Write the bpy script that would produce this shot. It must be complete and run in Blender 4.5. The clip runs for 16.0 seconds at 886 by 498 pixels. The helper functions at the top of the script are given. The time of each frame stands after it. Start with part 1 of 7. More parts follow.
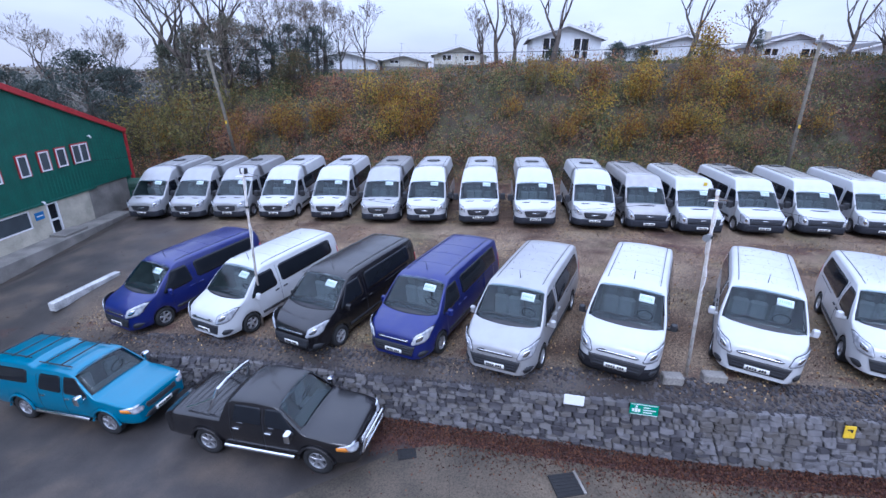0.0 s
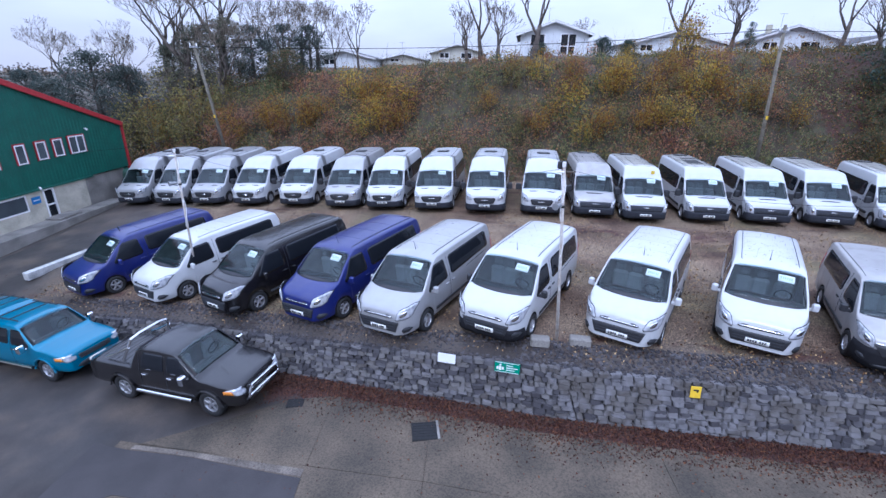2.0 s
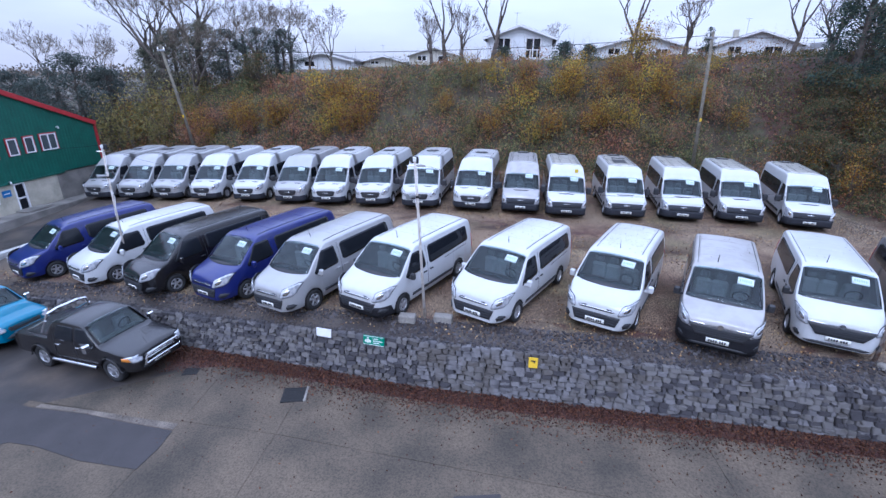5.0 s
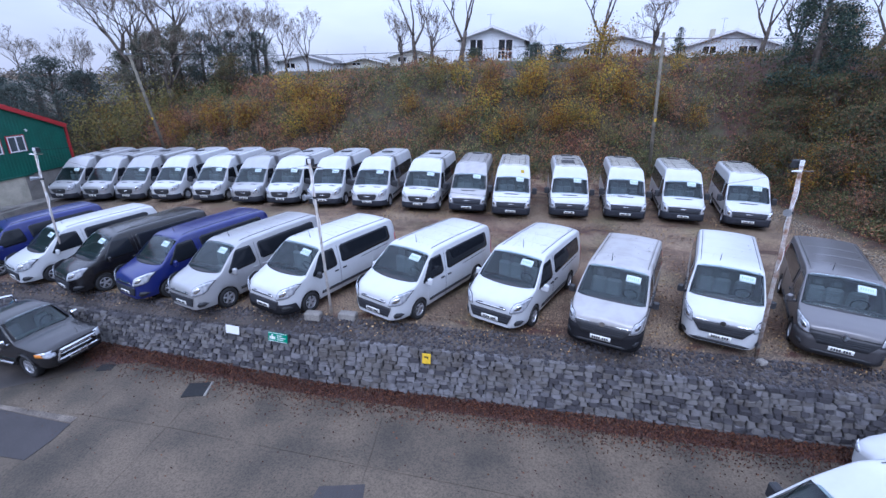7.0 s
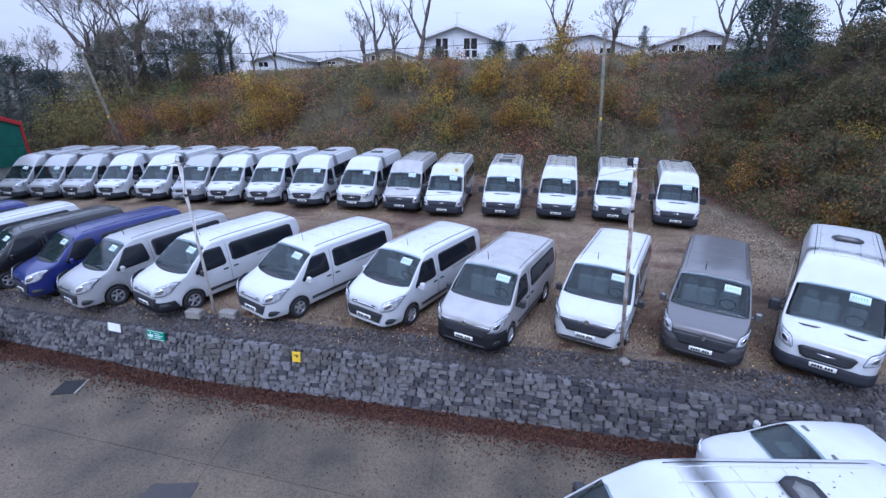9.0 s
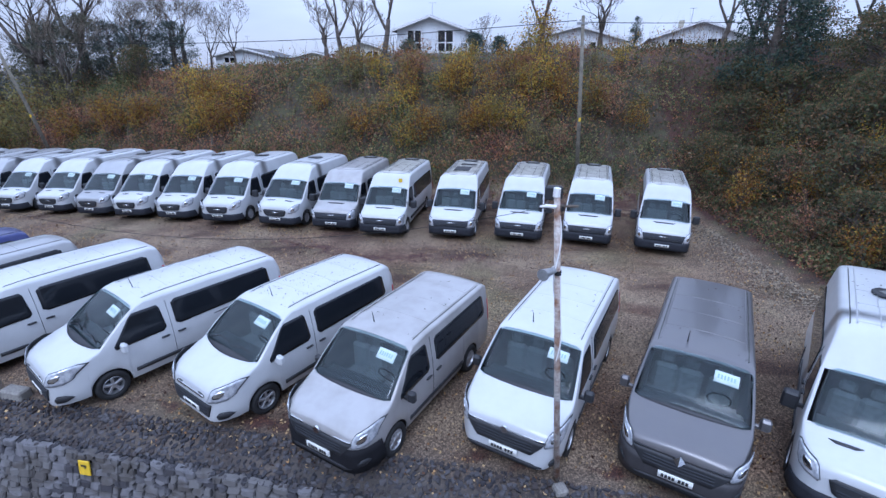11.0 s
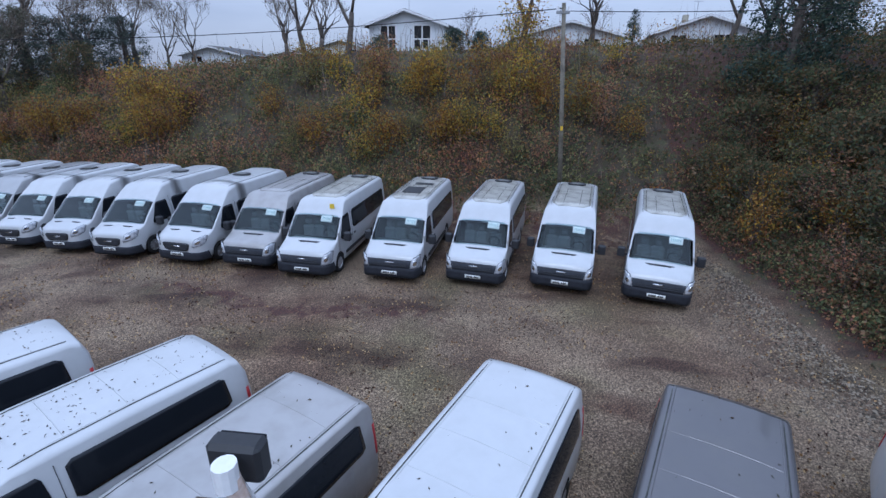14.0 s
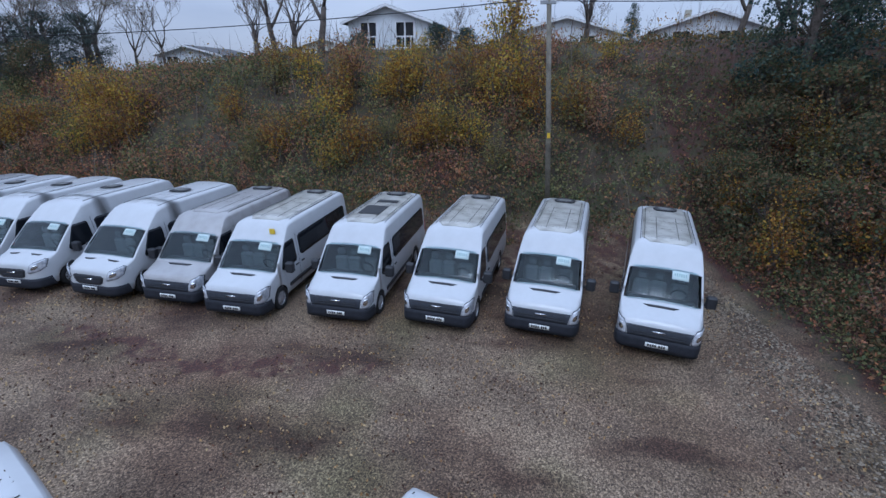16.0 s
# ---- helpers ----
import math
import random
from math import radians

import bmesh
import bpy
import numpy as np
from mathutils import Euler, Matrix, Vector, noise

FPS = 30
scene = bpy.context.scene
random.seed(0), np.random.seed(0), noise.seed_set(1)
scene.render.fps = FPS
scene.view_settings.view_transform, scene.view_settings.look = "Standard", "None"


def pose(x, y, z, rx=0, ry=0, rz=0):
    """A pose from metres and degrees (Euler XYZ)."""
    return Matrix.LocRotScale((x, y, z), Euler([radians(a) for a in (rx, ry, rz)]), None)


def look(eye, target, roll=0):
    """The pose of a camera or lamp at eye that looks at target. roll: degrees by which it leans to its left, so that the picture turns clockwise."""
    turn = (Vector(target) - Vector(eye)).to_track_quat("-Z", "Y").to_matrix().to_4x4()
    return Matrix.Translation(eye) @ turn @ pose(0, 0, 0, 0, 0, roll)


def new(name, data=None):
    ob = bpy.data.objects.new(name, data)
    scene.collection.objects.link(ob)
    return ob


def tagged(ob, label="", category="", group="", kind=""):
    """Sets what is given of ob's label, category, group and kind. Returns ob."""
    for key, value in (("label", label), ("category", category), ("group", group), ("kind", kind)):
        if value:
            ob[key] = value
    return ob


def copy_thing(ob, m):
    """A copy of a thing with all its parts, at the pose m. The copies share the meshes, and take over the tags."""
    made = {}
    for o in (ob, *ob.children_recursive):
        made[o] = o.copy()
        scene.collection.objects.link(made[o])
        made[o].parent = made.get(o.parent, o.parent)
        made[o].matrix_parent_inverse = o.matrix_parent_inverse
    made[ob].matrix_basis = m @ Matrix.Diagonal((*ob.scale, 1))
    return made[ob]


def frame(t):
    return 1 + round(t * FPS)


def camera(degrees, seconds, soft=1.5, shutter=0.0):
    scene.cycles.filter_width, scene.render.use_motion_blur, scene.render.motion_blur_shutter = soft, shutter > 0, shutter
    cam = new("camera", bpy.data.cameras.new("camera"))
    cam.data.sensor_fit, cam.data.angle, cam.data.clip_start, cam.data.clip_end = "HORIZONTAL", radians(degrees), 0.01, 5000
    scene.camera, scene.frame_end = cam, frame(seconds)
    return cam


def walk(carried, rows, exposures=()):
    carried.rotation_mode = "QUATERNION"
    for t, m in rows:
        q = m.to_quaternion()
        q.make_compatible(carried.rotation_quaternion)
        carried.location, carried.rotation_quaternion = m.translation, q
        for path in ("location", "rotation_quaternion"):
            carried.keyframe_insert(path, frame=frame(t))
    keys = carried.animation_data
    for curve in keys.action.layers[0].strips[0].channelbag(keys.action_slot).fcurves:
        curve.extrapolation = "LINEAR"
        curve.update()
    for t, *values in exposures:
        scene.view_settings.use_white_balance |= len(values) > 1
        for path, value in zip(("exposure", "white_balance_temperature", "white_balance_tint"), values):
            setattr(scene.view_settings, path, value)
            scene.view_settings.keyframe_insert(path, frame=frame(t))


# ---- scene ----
cam = camera(88.42, 16.0)
# seconds, eye x y z, yaw (left), pitch (up), lean (right)
ROWS = [
    (0.0, -0.000, 0.000, 6.959, 0.00, -20.89, -1.16),
    (0.5, 0.790, -0.149, 6.896, 1.46, -21.19, -0.69),
    (1.0, 1.793, -0.540, 6.727, 2.62, -21.07, -0.63),
    (1.5, 2.817, -0.828, 6.627, 3.10, -20.92, -0.71),
    (2.0, 3.755, -1.146, 6.606, 3.44, -20.82, -0.68),
    (2.5, 4.369, -1.436, 6.626, 3.53, -20.75, -0.77),
    (3.0, 5.089, -1.775, 6.679, 3.77, -20.78, -0.70),
    (3.5, 5.745, -2.104, 6.712, 3.84, -20.75, -0.66),
    (4.0, 6.482, -2.407, 6.683, 3.96, -20.63, -0.82),
    (6.5, 9.594, -2.253, 6.875, 4.60, -20.75, -0.65),
    (7.0, 10.641, -2.441, 6.877, 4.76, -20.66, -0.59),
    (7.5, 11.583, -2.588, 6.910, 4.87, -20.78, -0.54),
    (8.0, 12.621, -2.643, 6.933, 4.88, -20.76, -0.59),
    (10.5, 16.047, 0.866, 6.647, 5.29, -20.75, -0.66),
    (11.0, 16.615, 2.349, 6.553, 5.33, -20.74, -0.73),
    (11.5, 17.082, 3.759, 6.444, 5.37, -20.67, -0.77),
    (12.0, 17.545, 5.043, 6.477, 5.55, -20.82, -0.71),
    (12.5, 17.926, 5.860, 6.459, 5.81, -20.85, -0.48),
    (13.0, 18.106, 6.138, 6.485, 5.72, -20.82, -0.61),
    (13.5, 18.263, 6.309, 6.546, 5.78, -20.68, -0.69),
    (14.0, 18.406, 6.826, 6.597, 5.82, -20.74, -0.70),
    (14.5, 18.624, 7.559, 6.644, 5.87, -20.79, -0.46),
    (15.0, 18.857, 8.228, 6.639, 5.85, -20.79, -0.75),
    (15.5, 19.103, 8.888, 6.611, 5.92, -20.82, -0.76),
    (16.0, 19.347, 9.678, 6.630, 6.02, -20.75, -0.47),
]


def aim(x, y, z, yaw, pitch, lean):
    a, b = radians(yaw), radians(pitch)
    way = Vector((-math.sin(a) * math.cos(b), math.cos(a) * math.cos(b), math.sin(b)))
    return look((x, y, z), Vector((x, y, z)) + way, -lean)


walk(cam, [(row[0], aim(*row[1:])) for row in ROWS],
     [(0.0, 1.22, 5000, 18), (4.0, 1.22, 5000, 18), (8.0, 1.12, 4970, 18), (11.0, 0.98, 4940, 15), (13.0, 0.68, 5020, 13), (16.0, 0.48, 5000, 11)])

# ---- world and light ----
world = bpy.data.worlds.new("sky")
scene.world = world
world.use_nodes = True
wn, wl = world.node_tree.nodes, world.node_tree.links
wn.clear()
w_out = wn.new("ShaderNodeOutputWorld")
w_bg = wn.new("ShaderNodeBackground")
w_sky = wn.new("ShaderNodeTexSky")
w_sky.sky_type = "NISHITA"
w_sky.sun_disc = False
w_sky.sun_elevation, w_sky.sun_rotation = radians(24), radians(200)
w_mul = wn.new("ShaderNodeVectorMath")
w_mul.operation = "SCALE"
w_mul.inputs["Scale"].default_value = 0.10
w_noise = wn.new("ShaderNodeTexNoise")
w_noise.inputs["Scale"].default_value = 2.2
w_noise.inputs["Detail"].default_value = 5
w_map = wn.new("ShaderNodeMapping")
w_map.inputs["Scale"].default_value = (1, 1, 3.5)
w_tc = wn.new("ShaderNodeTexCoord")
w_ramp = wn.new("ShaderNodeValToRGB")
w_ramp.color_ramp.elements[0].position, w_ramp.color_ramp.elements[1].position = 0.3, 0.72
w_ramp.color_ramp.elements[0].color = (0.70, 0.72, 0.78, 1)
w_ramp.color_ramp.elements[1].color = (1.0, 1.0, 1.02, 1)
w_mix = wn.new("ShaderNodeMixRGB")
w_mix.inputs[0].default_value = 0.85
wl.new(w_tc.outputs["Generated"], w_map.inputs[0])
wl.new(w_map.outputs[0], w_noise.inputs["Vector"])
wl.new(w_noise.outputs["Fac"], w_ramp.inputs[0])
wl.new(w_sky.outputs[0], w_mul.inputs[0])
wl.new(w_mul.outputs[0], w_mix.inputs[1])
wl.new(w_ramp.outputs[0], w_mix.inputs[2])
# an overcast dome: duller and warmer near the horizon, brighter overhead
w_sep = wn.new("ShaderNodeSeparateXYZ")
w_grad = wn.new("ShaderNodeValToRGB")
w_grad.color_ramp.elements[0].position, w_grad.color_ramp.elements[1].position = 0.02, 0.75
w_grad.color_ramp.elements[0].color = (0.43, 0.42, 0.42, 1)
w_grad.color_ramp.elements[1].color = (1.15, 1.18, 1.22, 1)
w_dome = wn.new("ShaderNodeMixRGB")
w_dome.blend_type = "MULTIPLY"
w_dome.inputs[0].default_value = 1.0
wl.new(w_tc.outputs["Generated"], w_sep.inputs[0])
wl.new(w_sep.outputs["Z"], w_grad.inputs[0])
wl.new(w_mix.outputs[0], w_dome.inputs[1])
wl.new(w_grad.outputs[0], w_dome.inputs[2])
wl.new(w_dome.outputs[0], w_bg.inputs[0])
w_bg.inputs[1].default_value = 0.95
wl.new(w_bg.outputs[0], w_out.inputs[0])

sun_data = bpy.data.lights.new("sun", "SUN")
sun_data.energy, sun_data.angle, sun_data.color = 0.6, radians(25), (1.0, 0.96, 0.9)
sun = new("sun", sun_data)
sun.matrix_world = look((0, -20, 40), (8, 14, 0))


# ---- materials ----
def mat(name, color, rough=0.6, metal=0.0, vary=0.15, scale=6.0, bump=0.0, bscale=40.0, color2=None, island=False, coat=0.0, detail=4, spec=0.5):
    """A surface with two scales of variation; color2 is where the noise leads."""
    m = bpy.data.materials.new(name)
    m.use_nodes = True
    n, l = m.node_tree.nodes, m.node_tree.links
    b = n["Principled BSDF"]
    b.inputs["Roughness"].default_value = rough
    b.inputs["Metallic"].default_value = metal
    b.inputs["Coat Weight"].default_value = coat
    b.inputs["Specular IOR Level"].default_value = spec
    tc = n.new("ShaderNodeTexCoord")
    na = n.new("ShaderNodeTexNoise")
    na.inputs["Scale"].default_value, na.inputs["Detail"].default_value = scale, detail
    l.new(tc.outputs["Object"], na.inputs["Vector"])
    c2 = color2 or tuple(c * (1 - vary) for c in color)
    ramp = n.new("ShaderNodeValToRGB")
    ramp.color_ramp.elements[0].position, ramp.color_ramp.elements[1].position = 0.35, 0.65
    ramp.color_ramp.elements[0].color, ramp.color_ramp.elements[1].color = (*c2, 1), (*color, 1)
    if island:
        g = n.new("ShaderNodeNewGeometry")
        mx = n.new("ShaderNodeMath")
        mx.operation = "MULTIPLY_ADD"
        mx.inputs[1].default_value, mx.inputs[2].default_value = 0.6, -0.3
        ad = n.new("ShaderNodeMath")
        l.new(g.outputs["Random Per Island"], mx.inputs[0])
        l.new(mx.outputs[0], ad.inputs[0])
        l.new(na.outputs["Fac"], ad.inputs[1])
        l.new(ad.outputs[0], ramp.inputs[0])
    else:
        l.new(na.outputs["Fac"], ramp.inputs[0])
    nb = n.new("ShaderNodeTexNoise")
    nb.inputs["Scale"].default_value, nb.inputs["Detail"].default_value = bscale, 3
    l.new(tc.outputs["Object"], nb.inputs["Vector"])
    fine = n.new("ShaderNodeMixRGB")
    fine.blend_type = "MULTIPLY"
    fine.inputs[0].default_value = min(1.0, vary * 1.5)
    fr = n.new("ShaderNodeValToRGB")
    fr.color_ramp.elements[0].position, fr.color_ramp.elements[1].position = 0.3, 0.6
    fr.color_ramp.elements[0].color = (0.45, 0.45, 0.45, 1)
    l.new(nb.outputs["Fac"], fr.inputs[0])
    l.new(ramp.outputs[0], fine.inputs[1])
    l.new(fr.outputs[0], fine.inputs[2])
    l.new(fine.outputs[0], b.inputs["Base Color"])
    if bump:
        bp = n.new("ShaderNodeBump")
        bp.inputs["Strength"].default_value, bp.inputs["Distance"].default_value = bump, 0.03
        l.new(nb.outputs["Fac"], bp.inputs["Height"])
        l.new(bp.outputs[0], b.inputs["Normal"])
    return m


def island_mat(name, colors, rough=0.7, scale=0.15, tint=0.35, through_light=0.0):
    """Leaves and stones: each piece takes one of the colours, in patches."""
    m = bpy.data.materials.new(name)
    m.use_nodes = True
    n, l = m.node_tree.nodes, m.node_tree.links
    b = n["Principled BSDF"]
    b.inputs["Roughness"].default_value = rough
    b.inputs["Specular IOR Level"].default_value = 0.25
    g = n.new("ShaderNodeNewGeometry")
    na = n.new("ShaderNodeTexNoise")
    na.inputs["Scale"].default_value = scale
    na.inputs["Detail"].default_value = 3
    l.new(g.outputs["Position"], na.inputs["Vector"])
    a = n.new("ShaderNodeMath")
    a.operation = "MULTIPLY_ADD"
    a.inputs[1].default_value, a.inputs[2].default_value = tint, -tint / 2
    l.new(g.outputs["Random Per Island"], a.inputs[0])
    s = n.new("ShaderNodeMath")
    l.new(a.outputs[0], s.inputs[0])
    l.new(na.outputs["Fac"], s.inputs[1])
    r = n.new("ShaderNodeValToRGB")
    r.color_ramp.interpolation = "LINEAR"
    while len(r.color_ramp.elements) < len(colors):
        r.color_ramp.elements.new(0.5)
    for i, c in enumerate(colors):
        r.color_ramp.elements[i].position = 0.25 + 0.5 * i / (len(colors) - 1)
        r.color_ramp.elements[i].color = (*c, 1)
    l.new(s.outputs[0], r.inputs[0])
    l.new(r.outputs[0], b.inputs["Base Color"])
    if through_light:
        tl = n.new("ShaderNodeBsdfTranslucent")
        mx = n.new("ShaderNodeMixShader")
        mx.inputs[0].default_value = through_light
        l.new(r.outputs[0], tl.inputs["Color"])
        l.new(b.outputs[0], mx.inputs[1])
        l.new(tl.outputs[0], mx.inputs[2])
        l.new(mx.outputs[0], n["Material Output"].inputs["Surface"])
    return m


def paint(name, color, dirt=0.0, metal=0.0, rough=0.32):
    """Car paint with a film of grime and fallen bits."""
    m = mat(name, color, rough, metal, 0.025, 1.7, 0, 9.0, coat=0.4)
    if dirt:
        n, l = m.node_tree.nodes, m.node_tree.links
        b = n["Principled BSDF"]
        src = b.inputs["Base Color"].links[0].from_socket
        tc = n.new("ShaderNodeTexCoord")
        na = n.new("ShaderNodeTexNoise")
        na.inputs["Scale"].default_value, na.inputs["Detail"].default_value = 2.5, 8
        l.new(tc.outputs["Object"], na.inputs["Vector"])
        r = n.new("ShaderNodeValToRGB")
        r.color_ramp.elements[0].position, r.color_ramp.elements[1].position = 0.42, 0.7
        r.color_ramp.elements[0].color, r.color_ramp.elements[1].color = (0, 0, 0, 1), (dirt, dirt, dirt, 1)
        l.new(na.outputs["Fac"], r.inputs[0])
        mx = n.new("ShaderNodeMixRGB")
        mx.inputs[2].default_value = (0.16, 0.15, 0.12, 1)
        l.new(r.outputs[0], mx.inputs[0])
        l.new(src, mx.inputs[1])
        l.new(mx.outputs[0], b.inputs["Base Color"])
    return m


WHITE = paint("white_paint", (0.50, 0.51, 0.52), 0.08)
WHITE_DIRTY = paint("white_paint_grimy", (0.46, 0.45, 0.41), 0.75)
SILVER = paint("silver_paint", (0.37, 0.372, 0.378), 0.12, 0.3, 0.35)
SILVER_DULL = paint("silver_paint_dull", (0.37, 0.36, 0.355), 0.3, 0.25, 0.42)
BLUE = paint("blue_paint", (0.010, 0.017, 0.13), 0.08, 0.2, 0.3)
BLACK = paint("black_paint", (0.007, 0.0065, 0.008), 0.04, 0.0, 0.25)
GREY = paint("grey_paint", (0.13, 0.125, 0.13), 0.12, 0.5, 0.36)
TEAL = paint("turquoise_paint", (0.004, 0.15, 0.25), 0.0, 0.2, 0.3)
GLASS = mat("tinted_glass", (0.012, 0.014, 0.018), 0.06, 0, 0.1, 3, spec=0.3)
SCREEN = mat("windscreen_glass", (0.085, 0.10, 0.108), 0.05, 0, 0.10, 0.55, color2=(0.045, 0.055, 0.063), spec=0.35)


def clear_glass(name, tint):
    """A thin tinted pane: what is behind it shows, with a gloss."""
    m = bpy.data.materials.new(name)
    m.use_nodes = True
    n, l = m.node_tree.nodes, m.node_tree.links
    n.clear()
    out = n.new("ShaderNodeOutputMaterial")
    tr = n.new("ShaderNodeBsdfTransparent")
    tr.inputs[0].default_value = (*tint, 1)
    gl = n.new("ShaderNodeBsdfGlossy")
    gl.inputs["Color"].default_value = (0.85, 0.92, 0.95, 1)
    gl.inputs["Roughness"].default_value = 0.10
    fr = n.new("ShaderNodeFresnel")
    fr.inputs["IOR"].default_value = 1.48
    mx = n.new("ShaderNodeMixShader")
    l.new(fr.outputs[0], mx.inputs[0])
    l.new(tr.outputs[0], mx.inputs[1])
    l.new(gl.outputs[0], mx.inputs[2])
    l.new(mx.outputs[0], out.inputs[0])
    return m


PANE = clear_glass("windscreen_pane", (0.60, 0.73, 0.76))
HATCHLID = mat("hatch_lid_plastic", (0.20, 0.20, 0.19), 0.5, 0, 0.3, 8)
DASH = mat("dashboard_plastic", (0.07, 0.072, 0.075), 0.75, 0, 0.25, 9)
SEAT = mat("seat_cloth", (0.19, 0.195, 0.20), 0.9, 0, 0.35, 14)
LINING = mat("cabin_lining", (0.17, 0.17, 0.17), 0.9, 0, 0.25, 4)
PLASTIC = mat("dark_plastic", (0.025, 0.026, 0.03), 0.55, 0, 0.2, 8)
GUTTER = mat("gutter_grime", (0.10, 0.105, 0.095), 0.9, 0, 0.6, 5)
RUBBER = mat("rubber", (0.015, 0.015, 0.016), 0.8, 0, 0.3, 10)
ALLOY = mat("alloy", (0.5, 0.5, 0.52), 0.35, 0.8, 0.15, 12)
CHROME = mat("chrome", (0.75, 0.76, 0.78), 0.15, 1.0, 0.05, 12)
LAMP = mat("lamp_glass", (0.72, 0.74, 0.78), 0.12, 0.35, 0.25, 11, color2=(0.40, 0.42, 0.46))
AMBER = mat("amber_lens", (0.7, 0.25, 0.03), 0.2)
PLATE = mat("number_plate", (0.78, 0.78, 0.74), 0.5, 0, 0.05)
INK = mat("plate_ink", (0.02, 0.02, 0.02), 0.6)
CARD = mat("price_card", (0.60, 0.70, 0.68), 0.7, 0, 0.08, 20)
CARDINK = mat("price_ink", (0.33, 0.46, 0.46), 0.7)
RED = mat("red_trim", (0.42, 0.03, 0.035), 0.5, 0, 0.2)
GREEN = mat("green_sheeting", (0.012, 0.115, 0.08), 0.5, 0, 0.2, 1.5)
CREAM = mat("cream_render", (0.58, 0.54, 0.43), 0.85, 0, 0.3, 1.2, 0.3, 30)
UPVC = mat("white_frame", (0.78, 0.78, 0.78), 0.4, 0, 0.06)
CONCRETE = mat("concrete", (0.30, 0.28, 0.25), 0.9, 0, 0.4, 1.1, 0.4, 25)
STONE = island_mat("gabion_stone", [(0.051, 0.048, 0.052), (0.093, 0.089, 0.093), (0.153, 0.147, 0.151), (0.079, 0.071, 0.065), (0.126, 0.119, 0.116)], 0.8, 1.3, 1.1)
RUBBLE = island_mat("rubble_stone", [(0.04, 0.038, 0.042), (0.07, 0.066, 0.07), (0.10, 0.095, 0.098), (0.055, 0.046, 0.044)], 0.85, 1.3, 0.9)
WIRE = mat("galvanised_wire", (0.09, 0.09, 0.095), 0.5, 0.7)
TELEPOLE = mat("silvered_pole_wood", (0.24, 0.215, 0.165), 0.85, 0, 0.4, 4, 0.4, 30)
WOOD = mat("weathered_wood", (0.17, 0.14, 0.11), 0.85, 0, 0.5, 5, 0.4, 30)
POLEPAINT = mat("peeling_pole_paint", (0.62, 0.58, 0.54), 0.7, 0, 0.5, 5.0, 0.3, 30, color2=(0.24, 0.12, 0.06))
POLEWHITE = mat("worn_white_pole_paint", (0.62, 0.60, 0.57), 0.7, 0, 0.3, 5.0, 0.3, 30, color2=(0.42, 0.36, 0.30))
BARK = mat("bark", (0.14, 0.115, 0.095), 0.9, 0, 0.5, 3, 0.6, 18)
GALV = mat("grey_steel", (0.36, 0.37, 0.38), 0.45, 0.6, 0.2)


# ---- mesh helpers ----
def mesh_of(name, verts, faces, material, smooth=False):
    me = bpy.data.meshes.new(name)
    me.from_pydata([tuple(v) for v in verts], [], [tuple(q) for q in faces])
    me.materials.append(material)
    if smooth:
        me.polygons.foreach_set("use_smooth", [True] * len(me.polygons))
    me.update()
    return me


def part(name, data, parent, label=""):
    ob = new(name, data)
    ob.parent = parent
    if label:
        ob["label"] = label
    return ob


def empty(name, m=None):
    ob = new(name)
    ob.empty_display_size = 0.2
    if m is not None:
        ob.matrix_basis = m
    return ob


